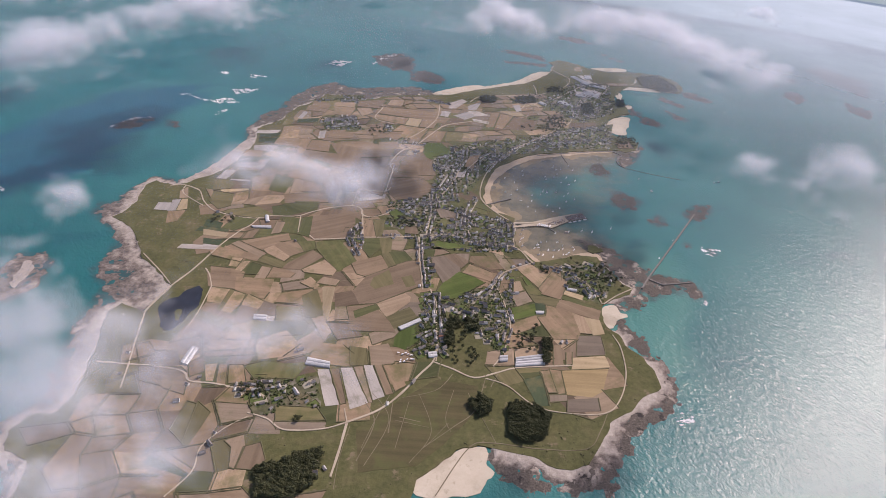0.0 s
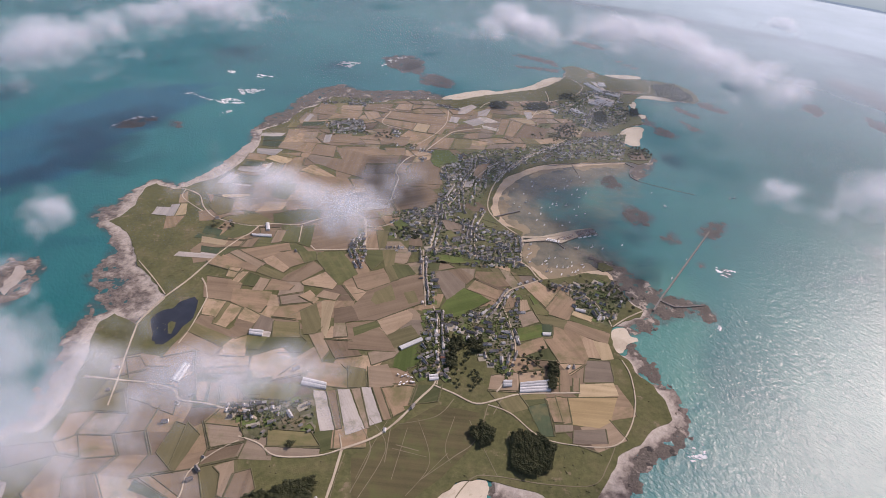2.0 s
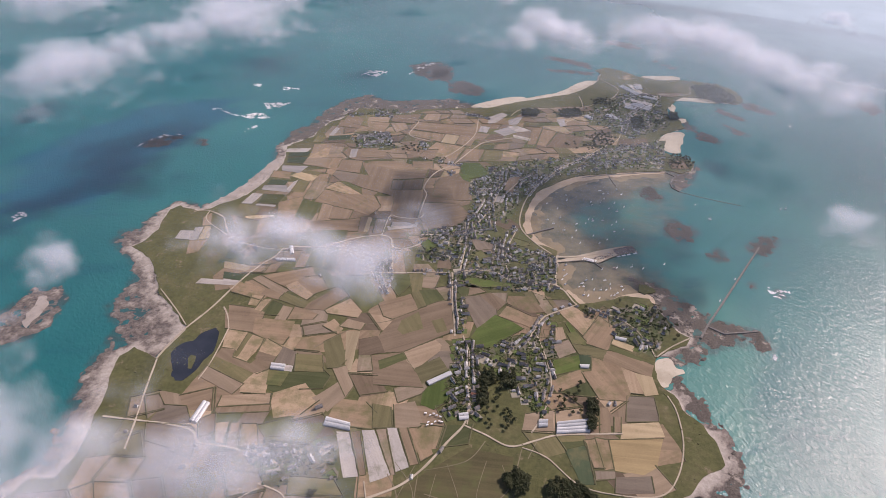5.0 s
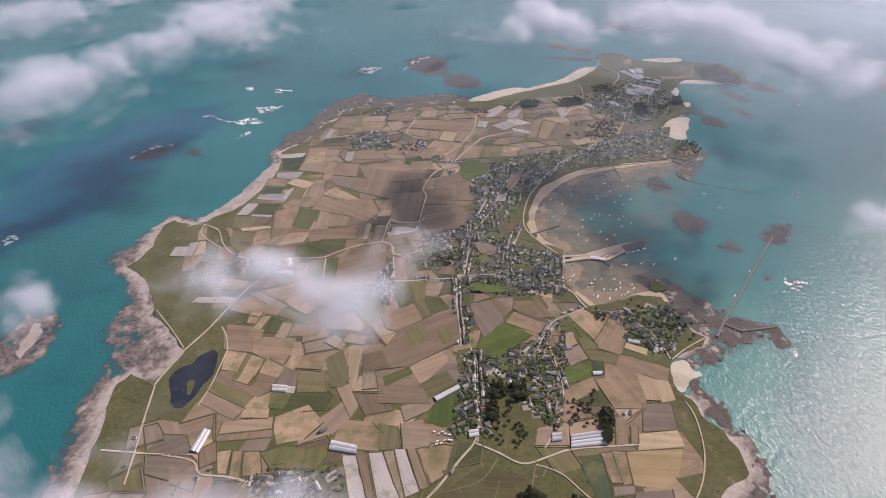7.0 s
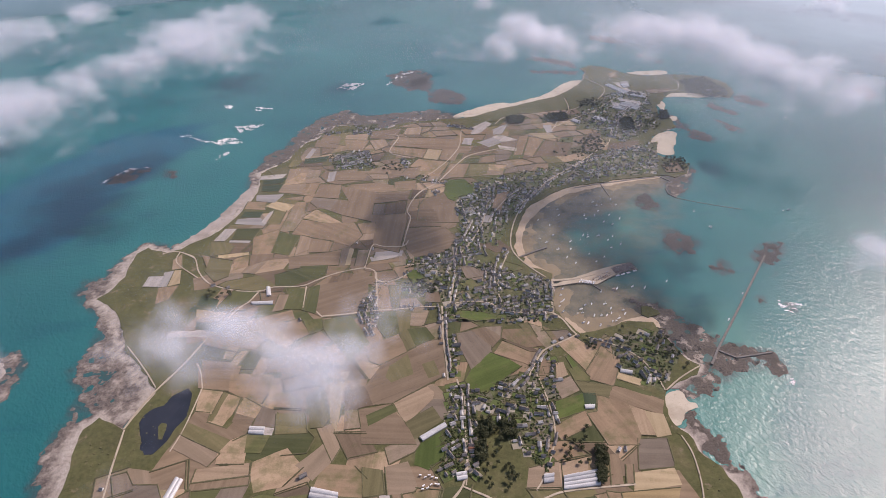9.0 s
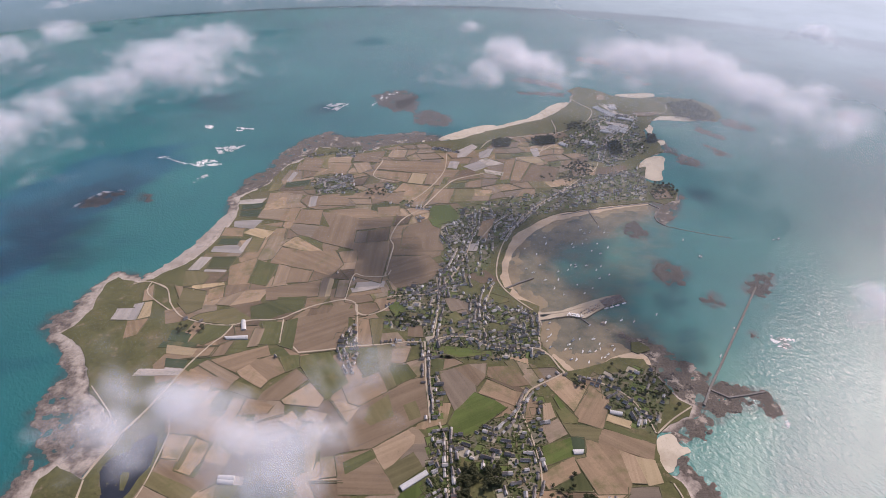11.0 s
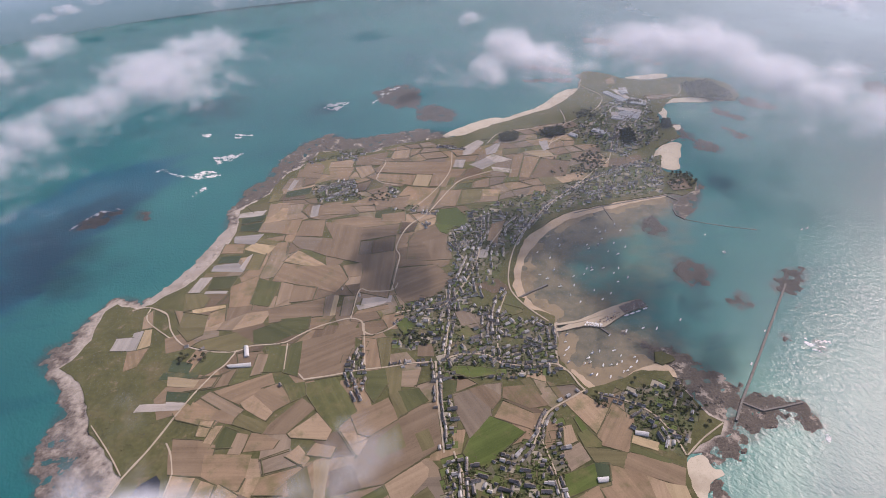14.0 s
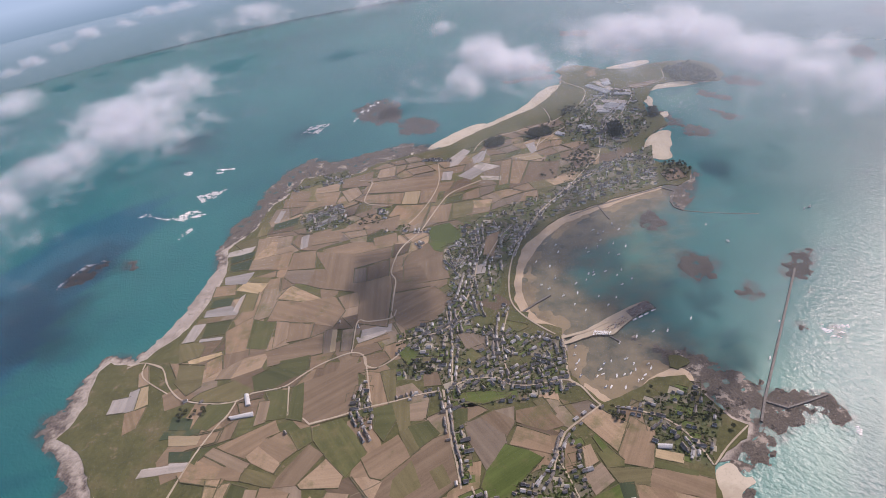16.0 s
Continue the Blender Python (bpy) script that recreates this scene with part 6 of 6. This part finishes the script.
def quay(poly, deck):
    """A sandy causeway on rubble that ends in a dark landing deck with stacked gear."""
    base = tagged(slab("quay", roughen(poly, 7, 1.8), -3, 3.4, TRACK), "pale sandy causeway with a stone landing at its end", "quay")
    landing = slab("landing", deck, 3.0, 3.7, JETTYSTONE, base, "dark stone landing deck")
    ring = roughen(poly, 5, 3.0)
    rng = random.Random(9)
    verts, faces = [], []
    for x, y in ring:
        for _ in range(3):
            clump(rng, x + rng.gauss(0, 1.8), y + rng.gauss(0, 1.8), rng.uniform(-0.4, 1.6), rng.uniform(0.9, 2.3), verts, faces)
    tagged(put("rubble", verts, faces, ROCK), "brown boulders along the foot of the causeway", "rocks", kind="stuff")
    groups = ((deck, 150, GEAR), ([(311, 1580), (350, 1574), (358, 1584), (320, 1592)], 90, HULL), ([(340, 1590), (372, 1590), (410, 1620), (400, 1634)], 70, GEAR))
    for area, count, look_of in groups:
        px = np.array([rng.uniform(min(p[0] for p in area), max(p[0] for p in area)) for _ in range(count * 3)])
        py = np.array([rng.uniform(min(p[1] for p in area), max(p[1] for p in area)) for _ in range(count * 3)])
        ok = inside(px, py, area)
        verts, faces = [], []
        for x, y in list(zip(px[ok], py[ok]))[:count]:
            v, f = box(x - rng.uniform(0.4, 1.3), x + rng.uniform(0.4, 1.3), y - rng.uniform(0.4, 1.3), y + rng.uniform(0.4, 1.3), 3.3, 3.8 + rng.uniform(0.4, 1.6))
            o = len(verts)
            verts += v
            faces += [tuple(k + o for k in face) for face in f]
        tagged(put("fishing_gear", verts, faces, look_of), "stacked crates, pots and white tubs on the causeway", "gear", kind="stuff")


n = Nodes("gear", 0.8, 0.3)
GEAR = n.colour(n.ramp(n.island(), [(0.0, (0.06, 0.05, 0.05)), (0.35, (0.16, 0.12, 0.10)), (0.6, (0.30, 0.13, 0.10)), (0.75, (0.14, 0.17, 0.22)), (1.0, (0.55, 0.50, 0.46))])).mat


def breakwater(height, width, pts):
    """A stone wall along the points, with a slightly battered section."""
    verts, faces = [], []
    for i, (x, y) in enumerate(pts):
        a, b = pts[max(0, i - 1)], pts[min(len(pts) - 1, i + 1)]
        k = math.hypot(b[0] - a[0], b[1] - a[1])
        nx, ny = -(b[1] - a[1]) / k, (b[0] - a[0]) / k
        for s, z in ((-0.65, -2), (-0.5, height), (0.5, height), (0.65, -2)):
            verts.append((x + nx * width * s, y + ny * width * s, z))
        if i:
            o = 4 * i
            faces += [(o - 4 + j, o - 3 + j, o + 1 + j, o + j) for j in range(3)]
    e = len(verts) - 4
    faces += [(0, 1, 2, 3), (e, e + 1, e + 2, e + 3)]
    tagged(put("jetty", verts, faces, JETTYSTONE), "dark weathered stone jetty in the water", "jetty")


def camper_master():
    root = put("caravan", *box(-2.6, 2.6, -1.1, 1.1, 0.5, 2.6), HULL)
    share("window", mesh_of("window", *box(-1.6, 1.6, -1.14, 1.14, 1.5, 2.1), PANE), root)
    wheel = mesh_of("wheel", *box(-0.35, 0.35, -1.05, 1.05, -0.1, 0.6), PANE)
    share("wheel", wheel, root)
    return tagged(root, "white caravan parked on the grass", "caravan", group="caravans on the camping field")


CAMPERS = [camper_master()]


def park(x, y):
    m = pose(x, y, LAND + 2.0, 0, 0, 20 + 30 * math.sin(x))
    if USED.get("caravan"):
        copy_thing(CAMPERS[0], m)
    else:
        CAMPERS[0].matrix_basis, USED["caravan"] = m, True


def berth(x, y):
    """A larger boat that lies along the quay."""
    copy_thing(BOATS[0], pose(x, y, 0.75, 0, 0, 20)).scale = (1.6, 1.5, 1.5)



def scrub():
    """Gorse and bramble in low clumps over the heath and along the shore."""
    rng = random.Random(404)
    px, py = np.array([rng.uniform(-1000, 1200) for _ in range(26000)]), np.array([rng.uniform(350, 3300) for _ in range(26000)])
    ok = fractal(px, py, 0.018, 91, 4) > 0.54
    px, py = px[ok], py[ok]
    ok = inside(px, py, COAST) & (covered(px, py, WILD) | (edge_distance(px, py, COAST) < 30))
    px, py = px[ok], py[ok]
    free = ~covered(px, py, SURVEYED)
    verts, faces = [], []
    for x, y in zip(px[free], py[free]):
        r = rng.uniform(0.7, 2.2)
        clump(rng, x, y, LAND + r * 0.3, r, verts, faces, 0.6)
    tagged(put("scrub", verts, faces, HEDGE), "low dark gorse and bramble on the heath", "scrub", kind="stuff")


scrub()
street([(125, 1724), (105, 1691), (91, 1622), (89, 1546), (90, 1476)])
street([(84, 2108), (81, 2004), (38, 1883), (45, 1780), (51, 1711)])
street([(-163, 1586), (-135, 1608), (-96, 1641), (-38, 1664), (6, 1694), (51, 1707)])
street([(-21, 1725), (-19, 1602), (-34, 1478)])
street([(-54, 1461), (-48, 1392), (-42, 1325), (-33, 1269), (-28, 1220)])
street([(-28, 1470), (5, 1486), (69, 1483), (98, 1458), (153, 1449), (217, 1455)])
street([(280, 1377), (257, 1361), (203, 1326), (185, 1305), (167, 1267)])
street([(51, 1707), (68, 1626), (60, 1515)])
street([(232, 2082), (190, 1996), (161, 1925)])
street([(179, 1606), (227, 1574), (227, 1504)])
street([(361, 1293), (404, 1321), (409, 1285), (422, 1242)])
street([(305, 1361), (348, 1346), (399, 1322)])
street([(168, 1958), (221, 2039), (288, 2147), (404, 2268), (499, 2334)])
street([(83, 1897), (142, 2025), (194, 2085)])
street([(499, 2334), (620, 2409), (681, 2390)])
street([(417, 2201), (550, 2258), (680, 2284)])
street([(10, 1208), (12, 1142), (17, 1080), (22, 1014)])
street([(65, 1212), (117, 1198), (165, 1254), (202, 1304)])
street([(187, 1187), (200, 1108), (180, 1032)])
street([(-513, 2251), (-436, 2304), (-374, 2328)])
street([(-463, 2216), (-385, 2258)])
street([(571, 2509), (631, 2718), (731, 2856)])
street([(-114, 2054), (-10, 1890), (45, 1949)])
street([(-6, 1757), (27, 1875), (73, 1896)])
street([(109, 1543), (160, 1534), (208, 1508)])
street([(85, 1623), (42, 1607), (9, 1624)])
street([(-239, 1436), (-163, 1449), (-111, 1459), (-60, 1462)])
street([(-258, 1429), (-235, 1377), (-221, 1346)])
street([(-408, 842), (-344, 848), (-305, 863)])
street([(-128, 2116), (-16, 2102)])
street([(-412, 2577), (-342, 2594)])
street([(-94, 2591), (23, 2557)])
street([(-54, 2124), (28, 2016)])
for count, poly in zip((170, 150, 110, 45, 60, 26, 26, 16, 8, 9, 22, 10, 14, 16, 30), HAMLETS):
    hamlet(count, poly)
FARMS = [(-271, 1468), (-236, 1489), (-162, 1422), (-217, 1383), (-576, 1518), (-408, 1395), (-193, 1418), (-666, 919), (-654, 857), (-487, 863), (-437, 857), (-346, 853), (-312, 869), (-280, 847), (24, 1272), (-509, 795), (-214, 949), (-29, 892), (-79, 826), (-93, 888), (-213, 777), (-197, 676), (-194, 653), (-294, 964), (320, 1052), (333, 1054), (195, 1098), (-407, 699), (-406, 725), (-516, 794), (-413, 678), (-315, 794), (-298, 839), (-213, 774), (-179, 663), (-505, 841), (-494, 858), (-676, 1520), (-633, 1513), (-322, 1734), (-270, 1707), (-55, 1757), (-37, 1720)]

for number, (x, y) in enumerate(FARMS):
    build_house(x, y, random.Random(number), 25 * number % 180)
grove('wood', 20, [(92, 842), (117, 868), (143, 855), (139, 820), (113, 812)])
grove('wood', 60, [(183, 848), (214, 857), (265, 826), (256, 773), (205, 750), (175, 775)])
grove('wood', 60, [(-310, 653), (-241, 680), (-193, 707), (-188, 632), (-222, 602), (-291, 594)])
grove('belt', 18, [(273, 1056), (293, 1057), (285, 978), (266, 977)])
grove('wood', 30, [(33, 1051), (54, 1060), (60, 1017), (37, 1011)])
grove('wood', 30, [(38, 1097), (65, 1114), (77, 1084), (54, 1065)])
grove('wood', 30, [(83, 1108), (114, 1121), (120, 1080), (96, 1067)])
grove('t', 22, [(28, 1111), (114, 1125), (119, 1035), (37, 1022)])
grove('t', 14, [(43, 1016), (124, 1021), (117, 960), (55, 956)])
grove('t', 14, [(211, 1094), (273, 1114), (262, 1017), (209, 1006)])
# trees added to darken village ground that lies in soft cloud shadow
grove('t', 60, [(400, 2438), (478, 2496), (521, 2497), (513, 2390), (420, 2311), (383, 2335)])
grove('wood', 40, [(151, 2661), (187, 2695), (232, 2675), (218, 2622), (163, 2615)])
grove('wood', 40, [(320, 2689), (362, 2718), (413, 2719), (413, 2666), (342, 2637)])
grove('t', 40, [(473, 2864), (551, 2897), (586, 2886), (562, 2815), (488, 2795)])
grove('wood', 60, [(630, 2680), (684, 2687), (666, 2579), (619, 2563)])
grove('wood', 60, [(809, 2762), (847, 2774), (839, 2698), (802, 2686)])
grove('wood', 60, [(996, 3150), (1126, 3190), (1186, 3055), (1165, 2958), (1072, 2935), (1000, 2983)])
grove('t', 45, [(715, 2335), (790, 2330), (800, 2270), (765, 2215), (705, 2225)])
grove('t', 9, [(300, 1368), (330, 1365), (318, 1330), (300, 1332)])
grove('t', 12, [(385, 1412), (509, 1392), (537, 1289), (478, 1265)])
grove('t', 14, [(-278, 2264), (-241, 2220), (-244, 2152), (-317, 2160)])
grove('t', 12, [(336, 2692), (445, 2797), (445, 2689), (354, 2633)])
grove('t', 30, [(324, 2468), (555, 2578), (521, 2366), (316, 2308)])
grove('t', 8, [(-686, 1499), (-615, 1504), (-608, 1464), (-674, 1469)])
grove('t', 20, [(808, 2863), (823, 2617), (664, 2518)])
grove('t', 6, [(-266, 783), (-248, 778), (-256, 764)])
grove('t', 12, [(-412, 853), (-350, 865), (-330, 836), (-389, 818)])
grove('t', 14, [(-145, 1565), (-43, 1568), (-58, 1516), (-138, 1524)])
grove('t', 16, [(234, 2623), (338, 2723), (418, 2775), (354, 2633)])
settle(HOUSES, HOMES, 300, "distant_houses", "far white and stone houses with slate roofs", "houses")
settle(TREE_KINDS, STANDS, 280, "distant_trees", "far dark trees and groves", "trees")
for x, y in [(314, 1776), (375, 1922), (369, 1812), (368, 1802), (423, 1951), (431, 1889), (455, 1875), (444, 1809), (356, 1810), (360, 1715), (401, 1702), (375, 1679), (310, 1737), (427, 1789), (430, 1750), (460, 1767), (402, 1811), (316, 1670), (753, 1877), (1036, 1985), (756, 1871), (294, 1696), (226, 1889), (223, 1786), (242, 1768), (260, 1861), (265, 1806), (294, 1955), (295, 1921), (415, 2006), (424, 1986), (273, 1734), (484, 1909), (476, 2026), (488, 1993), (441, 1990), (454, 1571), (486, 1568), (552, 1599), (411, 1561)]:
    moor(x, y)
for x, y in [(315, 1488), (333, 1494), (367, 1547), (368, 1496), (380, 1479), (334, 1451), (351, 1451), (366, 1453), (376, 1430), (385, 1433), (394, 1443), (413, 1461), (410, 1474), (303, 1473), (305, 1459), (265, 1552), (256, 1499), (257, 1526), (263, 1507), (250, 1483), (256, 1461), (344, 1416), (379, 1462), (303, 1423), (292, 1455), (314, 1421)]:
    moor(x, y)
for x, y in [(1330, 2729), (1018, 1980), (729, 1962), (756, 1873), (668, 1451), (739, 1555), (344, 1785), (377, 1904), (408, 1924), (454, 1928)]:
    moor(x, y)
surf([(-1157, 2448), (-1065, 2423), (-967, 2372), (-884, 2396), (-947, 2449), (-1042, 2391), (-1126, 2460)])
surf([(-970, 2551), (-858, 2579), (-896, 2507), (-939, 2494)])
surf([(-948, 2754), (-869, 2744), (-870, 2704), (-933, 2721)])
surf([(-1275, 2049), (-1233, 2171), (-1149, 2172), (-1178, 2190), (-1237, 2135), (-1276, 2070)])
surf([(-636, 2984), (-596, 3065), (-513, 3069), (-553, 2974)])
surf([(-410, 3020), (-374, 3185), (-281, 3269), (-305, 3215), (-364, 3103)])
surf([(819, 1547), (829, 1521), (857, 1499), (836, 1482), (821, 1489), (817, 1518)])
surf([(-1095, 2769), (-1059, 2764), (-1055, 2737), (-1081, 2736)])
surf([(-947, 2257), (-930, 2332), (-905, 2323), (-924, 2253)])
surf([(-1404, 1551), (-1386, 1582), (-1349, 1557), (-1373, 1524)])
surf([(-2056, 3624), (-2023, 3694), (-1945, 3632), (-3330, 6527)])
surf([(839, 1527), (893, 1515), (886, 1505), (842, 1516)])
surf([(720, 1254), (747, 1264), (741, 1243), (721, 1241)])
surf([(536, 848), (584, 880), (575, 837), (542, 827)])
glasshouse([(-79, 1063), (-30, 1101), (-23, 1091), (-71, 1053)])
glasshouse([(204, 989), (270, 1006), (271, 972), (201, 959)])
glasshouse([(-543, 898), (-537, 950), (-520, 945), (-525, 894)])
glasshouse([(-272, 942), (-220, 933), (-217, 914), (-273, 920)])
glasshouse([(-554, 1457), (-497, 1464), (-493, 1451), (-545, 1448)])
glasshouse([(-519, 1483), (-531, 1519), (-520, 1520), (-507, 1486)])
glasshouse([(166, 990), (186, 994), (184, 975), (165, 971)])
glasshouse([(-432, 1072), (-400, 1072), (-397, 1053), (-429, 1054)])
glasshouse([(364, 1268), (391, 1263), (387, 1253), (361, 1258)])
glasshouse([(267, 1161), (290, 1163), (287, 1152), (268, 1150)])
glasshouse([(-2, 985), (18, 990), (21, 973), (1, 968)])
glasshouse([(635, 3078), (659, 3093), (730, 2989), (701, 2969)])
glasshouse([(709, 3088), (743, 3103), (750, 3062), (717, 3048)])
glasshouse([(655, 2833), (680, 2876), (750, 2843), (724, 2779)])
glasshouse([(618, 2797), (635, 2827), (678, 2805), (665, 2777)])
glasshouse([(727, 2951), (740, 2964), (799, 2941), (785, 2922)])
glasshouse([(517, 2684), (532, 2706), (580, 2675), (561, 2649)])
glasshouse([(423, 2654), (437, 2675), (463, 2650), (451, 2629)])
glasshouse([(21, 1053), (60, 1050), (54, 1035), (21, 1036)], REDROOF, 'long barn with rust-red roof', 'barn', 'barn')
pond([(-666, 1068), (-667, 1087), (-656, 1108), (-636, 1119), (-627, 1146), (-602, 1168), (-587, 1153), (-579, 1122), (-575, 1092), (-587, 1062), (-590, 1034), (-605, 998), (-622, 993), (-636, 1005), (-645, 1032)], [(-622, 1061), (-620, 1073), (-608, 1071), (-604, 1057), (-602, 1034), (-608, 1033)])
quay([(240, 1572), (252, 1572), (312, 1606), (365, 1635), (428, 1664), (469, 1676), (480, 1650), (419, 1621), (359, 1573), (311, 1580), (254, 1562), (240, 1560)], [(409, 1647), (469, 1676), (480, 1650), (419, 1621)])
breakwater(2.5, 4, [(678, 2187), (707, 2156), (677, 2104), (677, 2072), (696, 2047)])
breakwater(1.0, 2, [(696, 2047), (753, 2023), (821, 2001), (889, 1983)])
breakwater(4.0, 4.6, [(577, 1294), (610, 1349), (658, 1420), (753, 1563), (863, 1729)])
breakwater(3.0, 4, [(606, 1341), (641, 1319), (687, 1329), (731, 1340)])
breakwater(3.5, 5, [(156, 1687), (197, 1716), (239, 1741)])
breakwater(2.0, 3, [(458, 2136), (466, 2100), (475, 2053)])
breakwater(2.0, 4, [(679, 2191), (594, 2170), (447, 2127), (363, 2095)])
breakwater(2.0, 3, [(350, 1573), (369, 1549)])
for x, y in [(-70, 976), (-60, 972), (-53, 977), (-47, 973), (-39, 971), (-62, 954), (-54, 950), (-48, 957), (-39, 959), (-34, 958), (-63, 947)]:
    park(x, y)
for x, y in [(424, 1617), (440, 1624), (456, 1631), (476, 1641)]:
    berth(x, y)
PUFFS = [  # x, y, height, half width, half length, density
    (-227, 735, 600, 83, 60, 0.82),
    (-146, 712, 600, 74, 58, 0.82),
    (-112, 686, 590, 43, 38, 0.60),
    (-265, 717, 600, 48, 46, 0.62),
    (-95, 772, 590, 55, 62, 0.45),
    (-474, 501, 480, 95, 97, 0.96),
    (-390, 520, 480, 98, 97, 0.81),
    (-248, 505, 480, 109, 74, 0.86),
    (-180, 527, 480, 71, 62, 0.78),
    (-421, 419, 470, 99, 97, 0.86),
    (-323, 368, 470, 111, 88, 0.78),
    (-355, 321, 460, 104, 70, 0.75),
    (-299, 447, 470, 86, 72, 0.72),
    (-242, 397, 470, 58, 50, 0.45),
    (-236, 324, 470, 62, 47, 0.52),
    (-562, 615, 470, 64, 77, 0.65),
]
PUFFS += [
    (-585, 801, 480, 50, 66, 0.60),
    (-578, 680, 470, 45, 59, 0.40),
    (-871, 2177, 470, 222, 225, 1.00),
    (-960, 2001, 470, 103, 134, 0.80),
    (-1030, 1797, 460, 141, 143, 0.80),
    (-1122, 1627, 450, 174, 201, 0.95),
    (-1548, 2222, 450, 272, 193, 0.80),
    (-919, 1640, 450, 87, 101, 0.50),
    (155, 2246, 490, 109, 141, 1.00),
    (234, 2112, 490, 136, 135, 1.00),
    (95, 2057, 490, 100, 108, 0.80),
    (-53, 2019, 490, 66, 64, 0.50),
    (579, 2307, 490, 164, 198, 1.00),
    (743, 2227, 455, 159, 207, 1.00),
    (820, 2012, 455, 143, 179, 1.00),
    (880, 1854, 455, 117, 153, 0.80),
]
PUFFS += [
    (965, 1779, 455, 85, 109, 0.75),
    (750, 2393, 480, 151, 178, 0.70),
    (724, 1910, 455, 90, 115, 0.60),
    (987, 1980, 470, 68, 89, 0.70),
    (886, 1685, 480, 57, 74, 0.70),
    (597, 1018, 520, 53, 64, 0.80),
    (773, 1036, 520, 86, 109, 0.70),
    (681, 789, 520, 44, 57, 0.60),
    (644, 948, 520, 67, 59, 0.40),
    (1277, 2600, 480, 87, 113, 0.80),
    (-758, 3343, 430, 193, 144, 0.90),
    (-1471, 2593, 420, 108, 137, 0.80),
    (-1001, 3124, 430, 185, 112, 0.30),
]
PUFFS += [
    (-917, 2266, 440, 226, 189, 1.00),
    (-868, 2475, 440, 160, 196, 0.90),
    (-994, 1940, 440, 98, 103, 0.80),
    (-1007, 1781, 440, 98, 127, 0.70),
    (-267, 3308, 430, 176, 99, 0.60),
    (40, 2623, 470, 62, 81, 0.70),
    (-66, 2072, 480, 63, 82, 0.35),
    (-1145, 1687, 440, 131, 171, 0.90),
    (-994, 1924, 440, 134, 175, 0.80),
    (-909, 2233, 440, 197, 161, 0.90),
    (-1141, 1526, 440, 66, 86, 0.80),
    (-964, 1679, 440, 104, 130, 0.40),
]
for x, y, r in [(-1672, 2932, 60), (-1646, 3055, 70), (-1610, 3224, 75), (-1570, 3414, 80), (-1480, 3554, 85), (-1383, 3706, 85), (-1257, 3767, 80), (-715, 3289, 80), (-790, 3190, 70), (-1436, 2509, 60), (-1469, 2324, 60)]:
    PUFFS.append((x, y, 450, r, 0.8 * r, 0.85))
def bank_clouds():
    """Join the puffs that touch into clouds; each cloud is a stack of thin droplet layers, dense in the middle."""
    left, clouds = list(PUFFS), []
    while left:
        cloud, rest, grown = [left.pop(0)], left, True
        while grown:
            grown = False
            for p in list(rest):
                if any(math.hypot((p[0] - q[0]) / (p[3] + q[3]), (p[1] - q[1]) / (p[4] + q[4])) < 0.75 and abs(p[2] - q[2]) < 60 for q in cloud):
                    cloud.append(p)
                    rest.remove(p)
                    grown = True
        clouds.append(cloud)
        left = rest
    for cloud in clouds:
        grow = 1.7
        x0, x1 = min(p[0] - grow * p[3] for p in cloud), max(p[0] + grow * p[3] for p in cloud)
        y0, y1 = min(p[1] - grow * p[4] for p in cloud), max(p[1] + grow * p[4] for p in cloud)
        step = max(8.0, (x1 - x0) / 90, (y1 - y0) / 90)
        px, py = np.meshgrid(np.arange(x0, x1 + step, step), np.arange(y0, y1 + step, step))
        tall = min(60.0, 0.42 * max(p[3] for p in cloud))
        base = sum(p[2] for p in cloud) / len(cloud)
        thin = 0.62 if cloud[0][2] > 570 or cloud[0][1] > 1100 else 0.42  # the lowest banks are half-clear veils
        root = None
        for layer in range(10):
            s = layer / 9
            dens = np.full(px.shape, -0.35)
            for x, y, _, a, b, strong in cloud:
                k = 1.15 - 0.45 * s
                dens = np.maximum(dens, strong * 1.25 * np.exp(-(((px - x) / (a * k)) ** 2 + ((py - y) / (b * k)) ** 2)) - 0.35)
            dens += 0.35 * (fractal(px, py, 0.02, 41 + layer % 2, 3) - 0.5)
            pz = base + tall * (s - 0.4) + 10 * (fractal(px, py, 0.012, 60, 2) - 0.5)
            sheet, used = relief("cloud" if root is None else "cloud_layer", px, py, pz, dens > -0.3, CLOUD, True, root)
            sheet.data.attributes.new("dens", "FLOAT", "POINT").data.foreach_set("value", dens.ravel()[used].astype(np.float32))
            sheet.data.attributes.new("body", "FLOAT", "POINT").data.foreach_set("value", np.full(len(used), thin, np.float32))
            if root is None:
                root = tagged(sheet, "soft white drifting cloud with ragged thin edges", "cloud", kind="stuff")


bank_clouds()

# added sheet: paints in distance haze, and sun glare to the far right
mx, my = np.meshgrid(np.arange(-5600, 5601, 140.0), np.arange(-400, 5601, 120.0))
mist, used = relief("mist", mx, my, np.full(mx.shape, 260.0), np.hypot(mx - 20, my - 290) < 4950, HAZE_SHEET, True)
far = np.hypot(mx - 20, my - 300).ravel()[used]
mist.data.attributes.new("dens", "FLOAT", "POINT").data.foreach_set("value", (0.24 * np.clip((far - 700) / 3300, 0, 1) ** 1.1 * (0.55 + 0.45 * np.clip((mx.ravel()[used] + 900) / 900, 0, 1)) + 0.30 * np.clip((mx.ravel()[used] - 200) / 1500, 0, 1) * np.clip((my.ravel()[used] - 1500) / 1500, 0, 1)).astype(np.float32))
tagged(mist, "thin pale sheet in place of haze over the distant water", "mist", kind="stuff")
